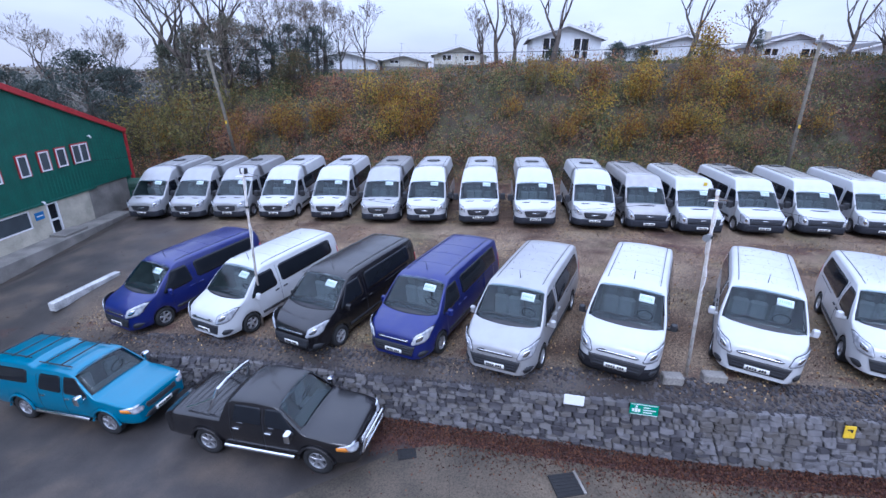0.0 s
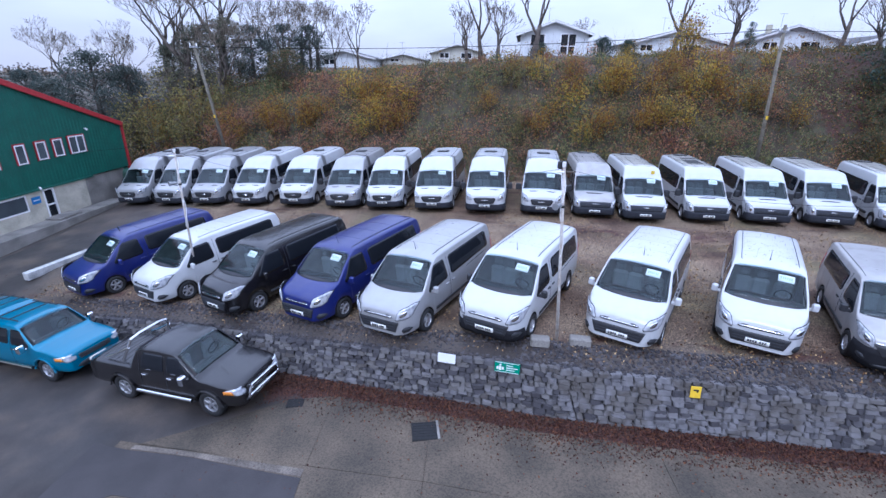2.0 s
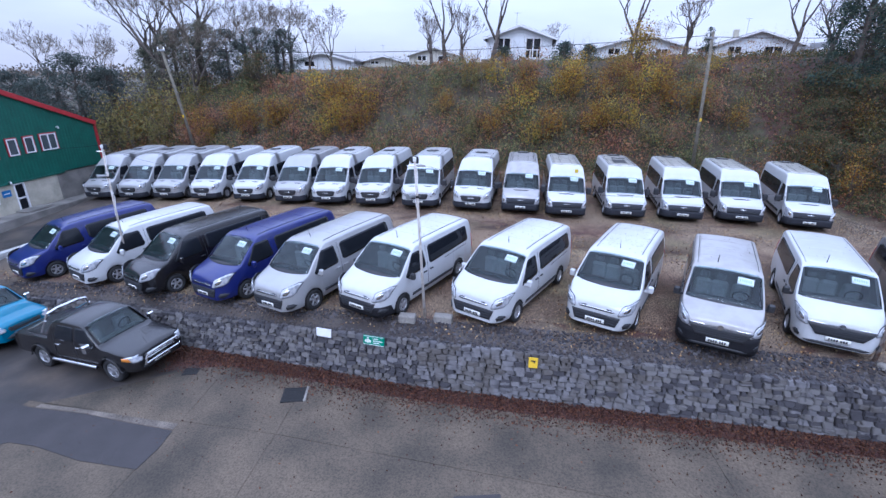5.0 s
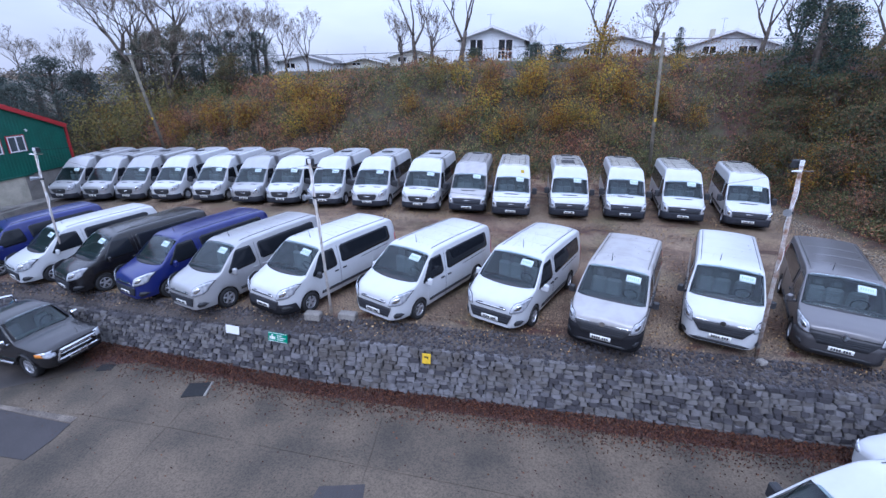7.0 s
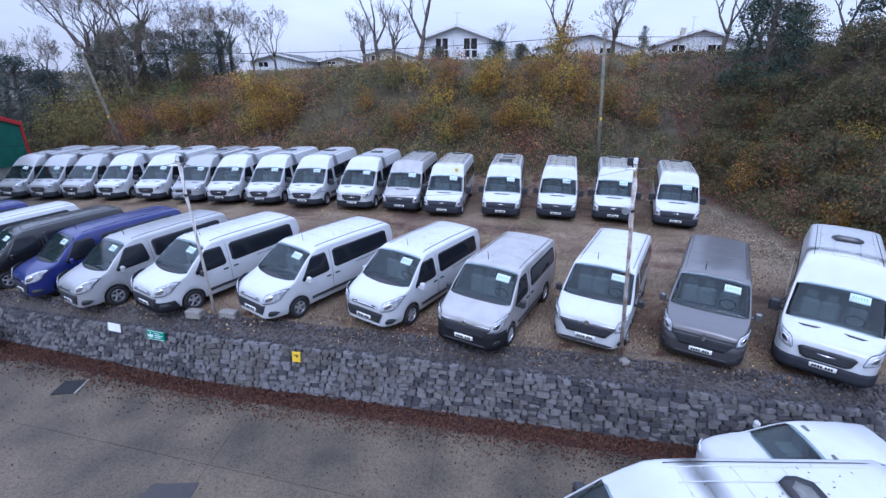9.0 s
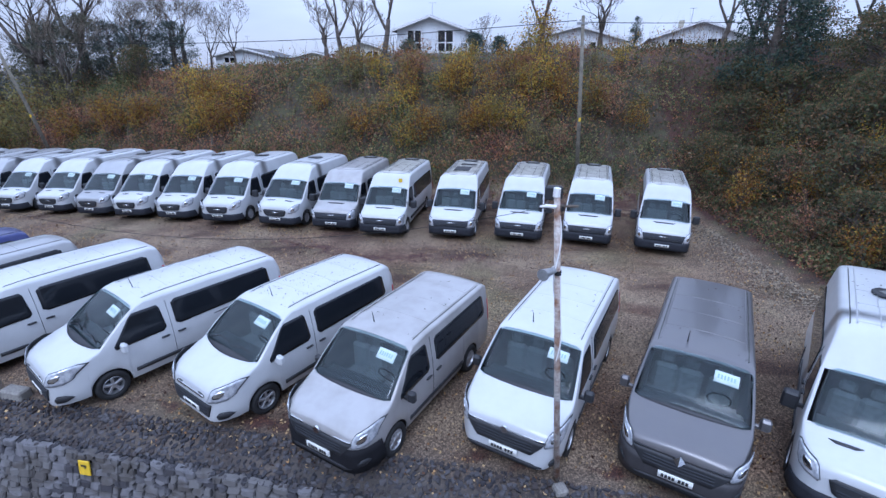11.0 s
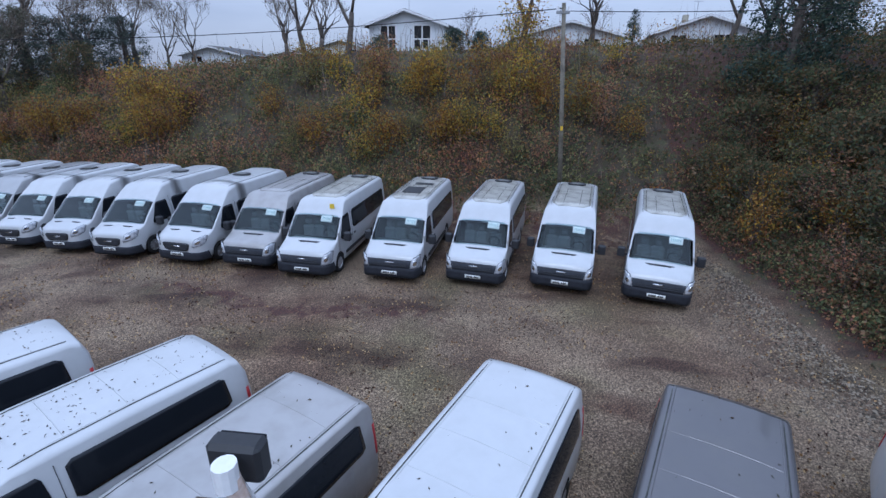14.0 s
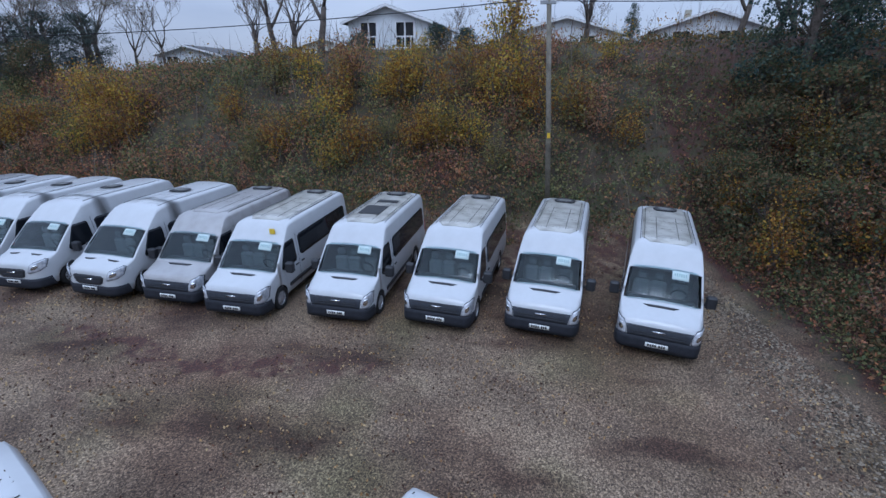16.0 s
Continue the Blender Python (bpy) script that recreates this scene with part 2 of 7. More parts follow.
class Geo:
    """Vertices and faces gathered from simple solids."""

    def __init__(self):
        self.v, self.f = [], []

    def add(self, verts, faces):
        k = len(self.v)
        self.v += [tuple(p) for p in verts]
        self.f += [tuple(i + k for i in q) for q in faces]
        return self

    def box(self, a, b, bevel=0.0, m=None):
        x0, y0, z0 = a
        x1, y1, z1 = b
        if bevel:
            e = bevel
            vs, rings = [], []
            for z, k in ((z0, e), (z0 + e, 0), (z1 - e, 0), (z1, e)):
                vs += [(x0 + k, y0 + e, z), (x0 + e, y0 + k, z), (x1 - e, y0 + k, z), (x1 - k, y0 + e, z),
                       (x1 - k, y1 - e, z), (x1 - e, y1 - k, z), (x0 + e, y1 - k, z), (x0 + k, y1 - e, z)]
            fs = [tuple(range(7, -1, -1)), tuple(range(24, 32))]
            for r in range(3):
                for i in range(8):
                    j = (i + 1) % 8
                    fs.append((r * 8 + i, r * 8 + j, r * 8 + 8 + j, r * 8 + 8 + i))
        else:
            vs = [(x0, y0, z0), (x1, y0, z0), (x1, y1, z0), (x0, y1, z0), (x0, y0, z1), (x1, y0, z1), (x1, y1, z1), (x0, y1, z1)]
            fs = [(3, 2, 1, 0), (4, 5, 6, 7), (0, 1, 5, 4), (1, 2, 6, 5), (2, 3, 7, 6), (3, 0, 4, 7)]
        if m is not None:
            vs = [m @ Vector(p) for p in vs]
        return self.add(vs, fs)

    def tube(self, pts, radii, n=8, cap=True):
        pts = [Vector(p) for p in pts]
        vs, fs = [], []
        for i, p in enumerate(pts):
            d = (pts[min(i + 1, len(pts) - 1)] - pts[max(i - 1, 0)]).normalized()
            side = d.orthogonal().normalized() if abs(d.z) > 0.95 else d.cross(Vector((0, 0, 1))).normalized()
            up = side.cross(d)
            r = radii[i] if isinstance(radii, (list, tuple)) else radii
            for k in range(n):
                a = 2 * math.pi * k / n
                vs.append(p + side * (r * math.cos(a)) + up * (r * math.sin(a)))
        for i in range(len(pts) - 1):
            for k in range(n):
                j = (k + 1) % n
                fs.append((i * n + k, i * n + j, i * n + n + j, i * n + n + k))
        if cap:
            fs.append(tuple(range(n - 1, -1, -1)))
            fs.append(tuple(range((len(pts) - 1) * n, len(pts) * n)))
        return self.add(vs, fs)

    def mesh(self, name, material, smooth=False):
        return mesh_of(name, self.v, self.f, material, smooth)


def lerp_list(table, s):
    return float(np.interp(s, [p[0] for p in table], [p[1] for p in table]))


def smooth01(a, b, x):
    t = min(1.0, max(0.0, (x - a) / (b - a)))
    return t * t * (3 - 2 * t)


# ---- the lie of the land ----
WALL_FOOT = [(-14, 12.4), (-6, 11.1), (-1.6, 9.95), (3, 8.85), (6, 8.3), (12, 7.8), (19, 7.15), (40, 5.6)]
BANK_FOOT = [(-60, 36), (-30, 33.5), (-17, 31.5), (7, 28.3), (24, 27.2), (60, 24)]


def deck(x, y):
    return -max(0.0, 5 - max(x, -30)) * max(0.02, 0.085 - 0.0022 * (min(y, 30) - 10))


def yard(x):
    return -1.5 - 0.06 * max(0.0, 3 - max(x, -30))


def wall_foot(x):
    return lerp_list(WALL_FOOT, x)


def bank_rise(x, y):
    d1 = y - lerp_list(BANK_FOOT, x)
    d2 = (x - 27.6 - 0.06 * max(0, 25 - y)) * 0.9 if y > -5 else -10
    d = max(d1, d2) + 0.5 * math.exp(-abs(d1 - d2) / 2.0)
    top = 7.5 + 0.035 * min(max(x, -40), 45) + 0.02 * min(max(0, y - 42), 80)
    h = top * smooth01(-0.8, 12.5, d)
    if 0 < d < 30:
        h += 0.35 * noise.noise((x * 0.35, y * 0.35, 0)) * min(1, d / 3) + 0.5 * noise.noise((x * 0.11, y * 0.11, 3)) * min(1, d / 4)
    return h


def ground(x, y):
    yw = wall_foot(x)
    up = deck(x, y) if y > yw else deck(x, yw)
    strip = -0.28 * (1 - smooth01(yw + 0.5, yw + 1.15, y))
    low = yard(x)
    if x > -11.5:
        z = low if y < yw + 0.44 else up + strip
    else:
        k = smooth01(-14.0, -11.5, x)
        ramp = low + (deck(x, y) - low) * smooth01(8.5, 16.5, y)
        z = ramp * (1 - k) + (low if y < yw + 0.44 else up + strip) * k
        z -= 0.8 * smooth01(17.6, 20.5, -x) * smooth01(14, 19, y)
    return z + bank_rise(x, y)


# ---- ground sheet ----
xs = [-3000, -600, -200, -100, -70, -50] + [-40 + i for i in range(9)] + [-31 + 0.6 * i for i in range(118)] + [40 + 2 * i for i in range(10)] + [70, 100, 200, 600, 3000]
verts, faces = [], []
offs = [-3000, -400, -120, -60, -30, -18, -12, -9, -7, -5.5, -4.5, -3.5, -2.8, -2.2, -1.6, -1.1, -0.7, -0.35, 0.2, 0.43, 0.45, 0.6, 0.85, 1.15] + \
    [1.6 + 0.6 * i for i in range(80)] + [51 + 2.5 * i for i in range(16)] + [110, 180, 400, 3000]
for x in xs:
    yw = wall_foot(x)
    for o in offs:
        y = yw + o
        z = ground(x, y)
        if -8 < o < 30:
            z += 0.02 * noise.noise((x * 1.3, y * 1.3, 7))
        verts.append((x, y, z))
nr = len(offs)
for i in range(len(xs) - 1):
    for j in range(nr - 1):
        faces.append((i * nr + j, (i + 1) * nr + j, (i + 1) * nr + j + 1, i * nr + j + 1))


def ground_material():
    """Wet tarmac and old concrete below, gravel on the deck, leaf mould on the bank."""
    m = bpy.data.materials.new("ground")
    m.use_nodes = True
    n, l = m.node_tree.nodes, m.node_tree.links
    b = n["Principled BSDF"]
    g = n.new("ShaderNodeNewGeometry")
    at = n.new("ShaderNodeAttribute")
    at.attribute_name = "zone"
    sep = n.new("ShaderNodeSeparateColor")
    l.new(at.outputs["Color"], sep.inputs[0])

    def nz(scale, detail=4):
        t = n.new("ShaderNodeTexNoise")
        t.inputs["Scale"].default_value, t.inputs["Detail"].default_value = scale, detail
        l.new(g.outputs["Position"], t.inputs["Vector"])
        return t.outputs["Fac"]

    def ramp(fac, stops):
        r = n.new("ShaderNodeValToRGB")
        while len(r.color_ramp.elements) < len(stops):
            r.color_ramp.elements.new(0.5)
        for e, (p, c) in zip(r.color_ramp.elements, stops):
            e.position, e.color = p, (*c, 1)
        l.new(fac, r.inputs[0])
        return r.outputs[0]

    def mix(fac, a, c, mode="MIX"):
        x = n.new("ShaderNodeMixRGB")
        x.blend_type = mode
        if isinstance(fac, float):
            x.inputs[0].default_value = fac
        else:
            l.new(fac, x.inputs[0])
        l.new(a, x.inputs[1])
        l.new(c, x.inputs[2])
        return x.outputs[0]

    v = n.new("ShaderNodeTexVoronoi")
    v.inputs["Scale"].default_value = 46
    l.new(g.outputs["Position"], v.inputs["Vector"])
    pebbles = ramp(v.outputs["Color"], [(0.1, (0.06, 0.042, 0.028)), (0.5, (0.185, 0.14, 0.092)), (0.9, (0.43, 0.34, 0.235))])
    speck = ramp(nz(19.0, 5), [(0.36, (0.42, 0.38, 0.36)), (0.52, (1.0, 1.0, 1.0)), (0.70, (1.4, 1.34, 1.22))])
    pebbles = mix(0.85, pebbles, speck, "MULTIPLY")
    dirt = ramp(nz(0.45, 6), [(0.36, (0.50, 0.44, 0.42)), (0.64, (1.05, 1.02, 1.0))])
    gravel = mix(1.0, pebbles, dirt, "MULTIPLY")
    rust = ramp(nz(0.25, 5), [(0.45, (1, 1, 1)), (0.7, (0.72, 0.56, 0.50))])
    gravel = mix(0.8, gravel, rust, "MULTIPLY")
    mp = n.new("ShaderNodeMapping")
    mp.inputs["Scale"].default_value = (0.32, 0.7, 0.5)
    l.new(g.outputs["Position"], mp.inputs["Vector"])
    ruts = n.new("ShaderNodeTexNoise")
    ruts.inputs["Scale"].default_value, ruts.inputs["Detail"].default_value = 1.0, 5
    l.new(mp.outputs[0], ruts.inputs["Vector"])
    gravel = mix(1.0, gravel, ramp(ruts.outputs["Fac"], [(0.34, (0.45, 0.35, 0.33)), (0.46, (1, 1, 1))]), "MULTIPLY")
    gravel = mix(0.7, gravel, ramp(nz(0.33, 4), [(0.5, (1, 1, 1)), (0.68, (0.62, 0.72, 0.50))]), "MULTIPLY")
    tarmac = ramp(nz(0.7, 7), [(0.3, (0.024, 0.021, 0.02)), (0.5, (0.044, 0.037, 0.033)), (0.7, (0.085, 0.066, 0.05))])
    fine = ramp(nz(45, 2), [(0.3, (0.6, 0.6, 0.6)), (0.65, (1.1, 1.1, 1.1))])
    tarmac = mix(0.8, tarmac, fine, "MULTIPLY")
    mould = ramp(nz(1.6, 9), [(0.3, (0.026, 0.022, 0.016)), (0.5, (0.065, 0.048, 0.03)), (0.62, (0.06, 0.062, 0.028)), (0.75, (0.13, 0.072, 0.038))])
    leaves = ramp(v.outputs["Color"], [(0.2, (0.03, 0.013, 0.011)), (0.6, (0.06, 0.024, 0.017)), (0.9, (0.12, 0.05, 0.025))])
    edge = nz(2.0, 6)
    sharpen = n.new("ShaderNodeMath")
    sharpen.operation = "ADD"
    l.new(sep.outputs[2], sharpen.inputs[0])
    l.new(edge, sharpen.inputs[1])
    lm = ramp(sharpen.outputs[0], [(0.78, (0, 0, 0)), (0.95, (1, 1, 1))])
    col = mix(sep.outputs[0], tarmac, gravel)
    col = mix(sep.outputs[1], col, mould)
    col = mix(lm, col, leaves)
    l.new(col, b.inputs["Base Color"])
    rr = ramp(nz(0.5, 5), [(0.35, (0.5, 0.5, 0.5)), (0.65, (0.85, 0.85, 0.85))])
    rg = mix(sep.outputs[0], rr, ramp(nz(3), [(0, (0.85, 0.85, 0.85)), (1, (0.95, 0.95, 0.95))]))
    rg = mix(lm, rg, ramp(nz(3), [(0, (0.8, 0.8, 0.8)), (1, (0.9, 0.9, 0.9))]))
    l.new(rg, b.inputs["Roughness"])
    bp = n.new("ShaderNodeBump")
    bp.inputs["Strength"].default_value, bp.inputs["Distance"].default_value = 0.4, 0.03
    h = n.new("ShaderNodeMath")
    h.operation = "MULTIPLY"
    l.new(v.outputs["Distance"], h.inputs[0])
    l.new(sep.outputs[0], h.inputs[1])
    l.new(h.outputs[0], bp.inputs["Height"])
    l.new(bp.outputs[0], b.inputs["Normal"])
    return m


gm = mesh_of("ground", verts, faces, ground_material(), True)
zone = gm.color_attributes.new("zone", "FLOAT_COLOR", "POINT")
for i, (x, y, z) in enumerate(verts):
    yw = wall_foot(x)
    gravel = 1.0 if y > yw + 0.44 else 0.0
    if x < -9.5:
        gravel *= smooth01(-14.5, -11.5, x) * 0.85 + 0.15 * smooth01(19, 24, y)
    gravel *= 0.12 + 0.88 * smooth01(yw + 0.75, yw + 2.0, y)
    mould = smooth01(0.35, 1.3, bank_rise(x, y))
    litter = 0.0
    if y < yw + 0.1:
        litter = 0.62 * smooth01(yw - 1.7, yw - 0.25, y) * smooth01(-4.5, -1, x)
    if y > yw + 4:
        d = lerp_list(BANK_FOOT, x) - y
        litter = 0.34 * smooth01(9, 1, d) * (1 - mould) * (1 - smooth01(24.8, 26.0, x))
    if yw + 0.05 < y < yw + 2.0:
        litter = 0.30 * smooth01(yw + 0.9, yw + 1.5, y)
    # a long damp streak where the cars turn
    along = min(1.0, max(0.0, (x - 7.8) / 9.0))
    streak = abs(y - (19.2 - 1.0 * along + 0.35 * math.sin(x * 0.9)))
    if 6.0 < x < 18.5 and streak < 0.9:
        litter = max(litter, 0.42 * (1 - smooth01(0.25, 0.9, streak)) * smooth01(6.0, 8.0, x) * (1 - smooth01(16.0, 18.5, x)))
    # shade under the right bank's trees, put into the ground colour as mould and litter
    shade = smooth01(27.3, 27.75, x - 0.05 * (25.4 - y) + 0.5 * noise.noise((x * 0.5, y * 0.5, 21))) if y > 13 else 0.0
    mould = max(mould, shade)
    if shade > 0.05:
        litter = max(litter, 0.42 * shade)
    zone.data[i].color = (gravel, mould, litter, 1)
tagged(new("ground", gm), "wet tarmac yard, gravel parking deck and leaf-littered bank", "ground", kind="structure")


# ---- vehicles ----
class Shell:
    """A lofted vehicle body: side outline, plan outline and how the sides lean in."""

    def __init__(self, length, half, top, plan, lean, sill, axles, arch=0.39, hub=0.33, roof_r=0.13):
        self.L, self.half, self.top_t, self.plan_t, self.lean_t = length, half, top, plan, lean
        self.sill, self.axles, self.arch, self.hub, self.roof_r = sill, axles, arch, hub, roof_r
        self.gap = None

    def T(self, s):
        return lerp_list(self.top_t, s)

    def W(self, s):
        return self.half * lerp_list(self.plan_t, s)

    def wide(self, s, z):
        return self.W(s) * lerp_list(self.lean_t, z)

    def r(self, s):
        r = min(self.roof_r, 0.25 * (self.T(s) - self.sill))
        return min(r, 0.075 + 0.06 * max(0.0, abs(s - 1.35) - 0.55) / 0.3)

    def low(self, s):
        z = self.sill
        for a in self.axles:
            d = abs(s - a)
            if d < self.arch:
                z = max(z, self.hub + math.sqrt(self.arch ** 2 - d * d))
        return z

    def crown(self, s, y):
        w = max(0.2, self.wide(s, self.T(s) - self.r(s)) - 0.3 * self.r(s))
        return self.T(s) - 0.05 * min(1.2, abs(y) / w) ** 2

    def nose(self, y):
        """The station at which the plan outline is as wide as y."""
        ws = [self.half * p[1] for p in self.plan_t]
        ss = [p[0] for p in self.plan_t]
        k = max(range(len(ws)), key=lambda i: ws[i])
        return float(np.interp(abs(y), ws[:k + 1], ss[:k + 1]))

    def stations(self):
        st = {0.0, self.L}
        st |= {p[0] for p in self.top_t} | {p[0] for p in self.plan_t}
        for a in self.axles:
            st |= {a + self.arch * k for k in (-1.001, -0.999, -0.92, -0.75, -0.5, -0.2, 0.2, 0.5, 0.75, 0.92, 0.999, 1.001)}
        if self.gap:
            st |= {self.gap[0], self.gap[1]}
        s = 0.0
        while s < self.L:
            st.add(s)
            s += 0.35
        return sorted(q for q in st if 0 <= q <= self.L)

    def body(self, name, material):
        verts, faces, n = [], [], 0
        st = self.stations()
        for s in st:
            zt, r, z0 = self.T(s), self.r(s), self.low(s)
            ring = []
            zs = [z0 + (max(zt - r, z0 + 0.02) - z0) * k for k in (0, 0.12, 0.3, 0.5, 0.7, 0.85, 1)]
            ring += [(self.wide(s, z) - (0.03 if z == zs[0] else 0), z) for z in zs]
            we = self.wide(s, zt - r)
            for a in (25, 50, 72):
                ring.append((we - r + r * math.cos(radians(a)), zt - r + (r - 0.045) * math.sin(radians(a))))
            for k in (0.8, 0.5, 0.2):
                y = (we - r) * k / 0.9
                ring.append((y, self.crown(s, y)))
            full = [(-y, s, z) for y, z in ring] + [(y, s, z) for y, z in reversed(ring)]
            n = len(full)
            verts += full
        m = len(verts) // n
        for i in range(m - 1):
            for k in range(n - 1):
                if self.gap and st[i] >= self.gap[0] - 1e-6 and st[i + 1] <= self.gap[1] + 1e-6 and n // 2 - 4 <= k <= n // 2 + 2:
                    continue
                faces.append((i * n + k, i * n + n + k, i * n + n + k + 1, i * n + k + 1))
        faces.append(tuple(range(n)))
        faces.append(tuple(range((m - 1) * n, m * n))[::-1])
        me = mesh_of(name, verts, faces, material, True)
        for p in me.polygons[-2:]:
            p.use_smooth = False
        return me

    def side(self, name, quad, sign, material, off=0.008, nu=14, nv=9, round_=True):
        """A panel on a side: quad of (station, height), lower front, lower rear, upper rear, upper front."""
        a, b, c, d = quad

        def at(u, v):
            s = (a[0] * (1 - u) + b[0] * u) * (1 - v) + (d[0] * (1 - u) + c[0] * u) * v
            z = (a[1] * (1 - u) + b[1] * u) * (1 - v) + (d[1] * (1 - u) + c[1] * u) * v
            return Vector((sign * (self.wide(s, z) + off), s, z))
        return sheet(name, at, nu, nv, material, Vector((-sign * 0.03, 0, 0)), round_)

    def front(self, name, quad, material, off=0.012, nu=6, nv=3, round_=True, deep=0.03):
        """A panel on the nose: quad of (across, height)."""
        a, b, c, d = quad

        if nu >= 14:
            nu = 30

        def at(u, v):
            if nu == 30:
                u = 0.5 - 0.5 * math.cos(math.pi * u)
            y = (a[0] * (1 - u) + b[0] * u) * (1 - v) + (d[0] * (1 - u) + c[0] * u) * v
            z = (a[1] * (1 - u) + b[1] * u) * (1 - v) + (d[1] * (1 - u) + c[1] * u) * v
            s = self.nose(y)
            slope = max(-3.0, min(3.0, (self.nose(y + 0.02) - self.nose(y - 0.02)) / 0.04))
            k = off / math.sqrt(1 + slope * slope)
            back = max(0.0, (z - 0.75)) * 0.25 + max(0.0, z - self.T(s) + 0.06) * 0.9
            return Vector((y + k * slope, s - k + back * 0.3, z))
        return sheet(name, at, nu, nv, material, Vector((0, deep, 0)), round_)

    def over(self, name, quad, material, off=0.014, nu=6, nv=6, round_=True, sag=0.0):
        """A panel on bonnet, windscreen or roof: quad of (across, station)."""
        a, b, c, d = quad

        def at(u, v):
            y = (a[0] * (1 - u) + b[0] * u) * (1 - v) + (d[0] * (1 - u) + c[0] * u) * v
            s = (a[1] * (1 - u) + b[1] * u) * (1 - v) + (d[1] * (1 - u) + c[1] * u) * v
            s -= sag * (1 - v) * (1 - (2 * u - 1) ** 2)
            return Vector((y, s, self.crown(s, y) + off))
        return sheet(name, at, nu, nv, material, Vector((0, 0.01, -0.025)), round_)


def sheet(name, at, nu, nv, material, inward, round_=True):
    """A curved panel with thickness and clipped corners."""
    vs, fs = [], []
    for j in range(nv + 1):
        for i in range(nu + 1):
            vs.append(at(i / nu, j / nv))
    k = len(vs)
    vs += [p + inward for p in vs]
    w = nu + 1

    def cell(i, j):
        q = [j * w + i, j * w + i + 1, (j + 1) * w + i + 1, (j + 1) * w + i]
        if round_:
            if i == 0 and j == 0:
                return [q[1], q[2], q[3]]
            if i == nu - 1 and j == 0:
                return [q[0], q[2], q[3]]
            if i == nu - 1 and j == nv - 1:
                return [q[0], q[1], q[3]]
            if i == 0 and j == nv - 1:
                return [q[0], q[1], q[2]]
        return q
    edge = {}
    for j in range(nv):
        for i in range(nu):
            q = cell(i, j)
            fs.append(tuple(q))
            for a, b in zip(q, q[1:] + q[:1]):
                edge[(a, b)] = 1
    for a, b in list(edge):
        if (b, a) not in edge:
            fs.append((a, a + k, b + k, b))
    me = mesh_of(name, vs, fs, material, False)
    for p in me.polygons[:nu * nv]:
        p.use_smooth = True
    bm = bmesh.new()
    bm.from_mesh(me)
    bmesh.ops.recalc_face_normals(bm, faces=bm.faces)
    bmesh.ops.delete(bm, geom=[v for v in bm.verts if not v.link_faces], context="VERTS")
    bm.to_mesh(me)
    bm.free()
    return me


WHEELS = {}


def wheel(parent, x, s, z, radius, sign, steel=False):
    key = (round(radius, 3), steel)
    if key not in WHEELS:
        prof = [(0.62, -0.10), (0.93, -0.115), (1.0, -0.075), (1.0, 0.075), (0.93, 0.115), (0.62, 0.10)]
        t = Geo()
        n = 20
        vs = [(w, radius * r * math.cos(2 * math.pi * k / n), radius * r * math.sin(2 * math.pi * k / n)) for k in range(n) for r, w in prof]
        m = len(prof)
        fs = [(k * m + i, k * m + (i + 1) % m, ((k + 1) % n) * m + (i + 1) % m, ((k + 1) % n) * m + i) for k in range(n) for i in range(m)]
        t.add(vs, fs)
        g = Geo()
        rr = radius * 0.64
        ring = [(0.085, 1.0), (0.10, 0.9), (0.06, 0.84), (0.02, 0.80)]
        vs = [(w, rr * q * math.cos(2 * math.pi * k / n), rr * q * math.sin(2 * math.pi * k / n)) for k in range(n) for w, q in ring]
        g.add(vs, [(k * 4 + i, k * 4 + i + 1, ((k + 1) % n) * 4 + i + 1, ((k + 1) % n) * 4 + i) for k in range(n) for i in range(3)])
        for k in range(9 if steel else 5):
            a = 2 * math.pi * k / (9 if steel else 5)
            g.box((0.02, -rr * 0.13, 0), (0.085, rr * 0.13, rr * 0.9), 0.008, Matrix.Rotation(a, 4, "X"))
        g.tube([(0.02, 0, 0), (0.10, 0, 0)], rr * 0.24, 10)
        b = Geo()
        b.tube([(-0.1, 0, 0), (0.015, 0, 0)], rr * 0.98, n)
        WHEELS[key] = (t.mesh("tyre", RUBBER, True), g.mesh("rim", ALLOY), b.mesh("brake_drum", PLASTIC))
    t, g, b = WHEELS[key]
    hold = part("wheel", t, parent)
    hold.matrix_basis = pose(x, s, z, 0, 0, 0 if sign > 0 else 180)
    part("rim", g, hold, "silver alloy rim")
    part("brake_drum", b, hold)


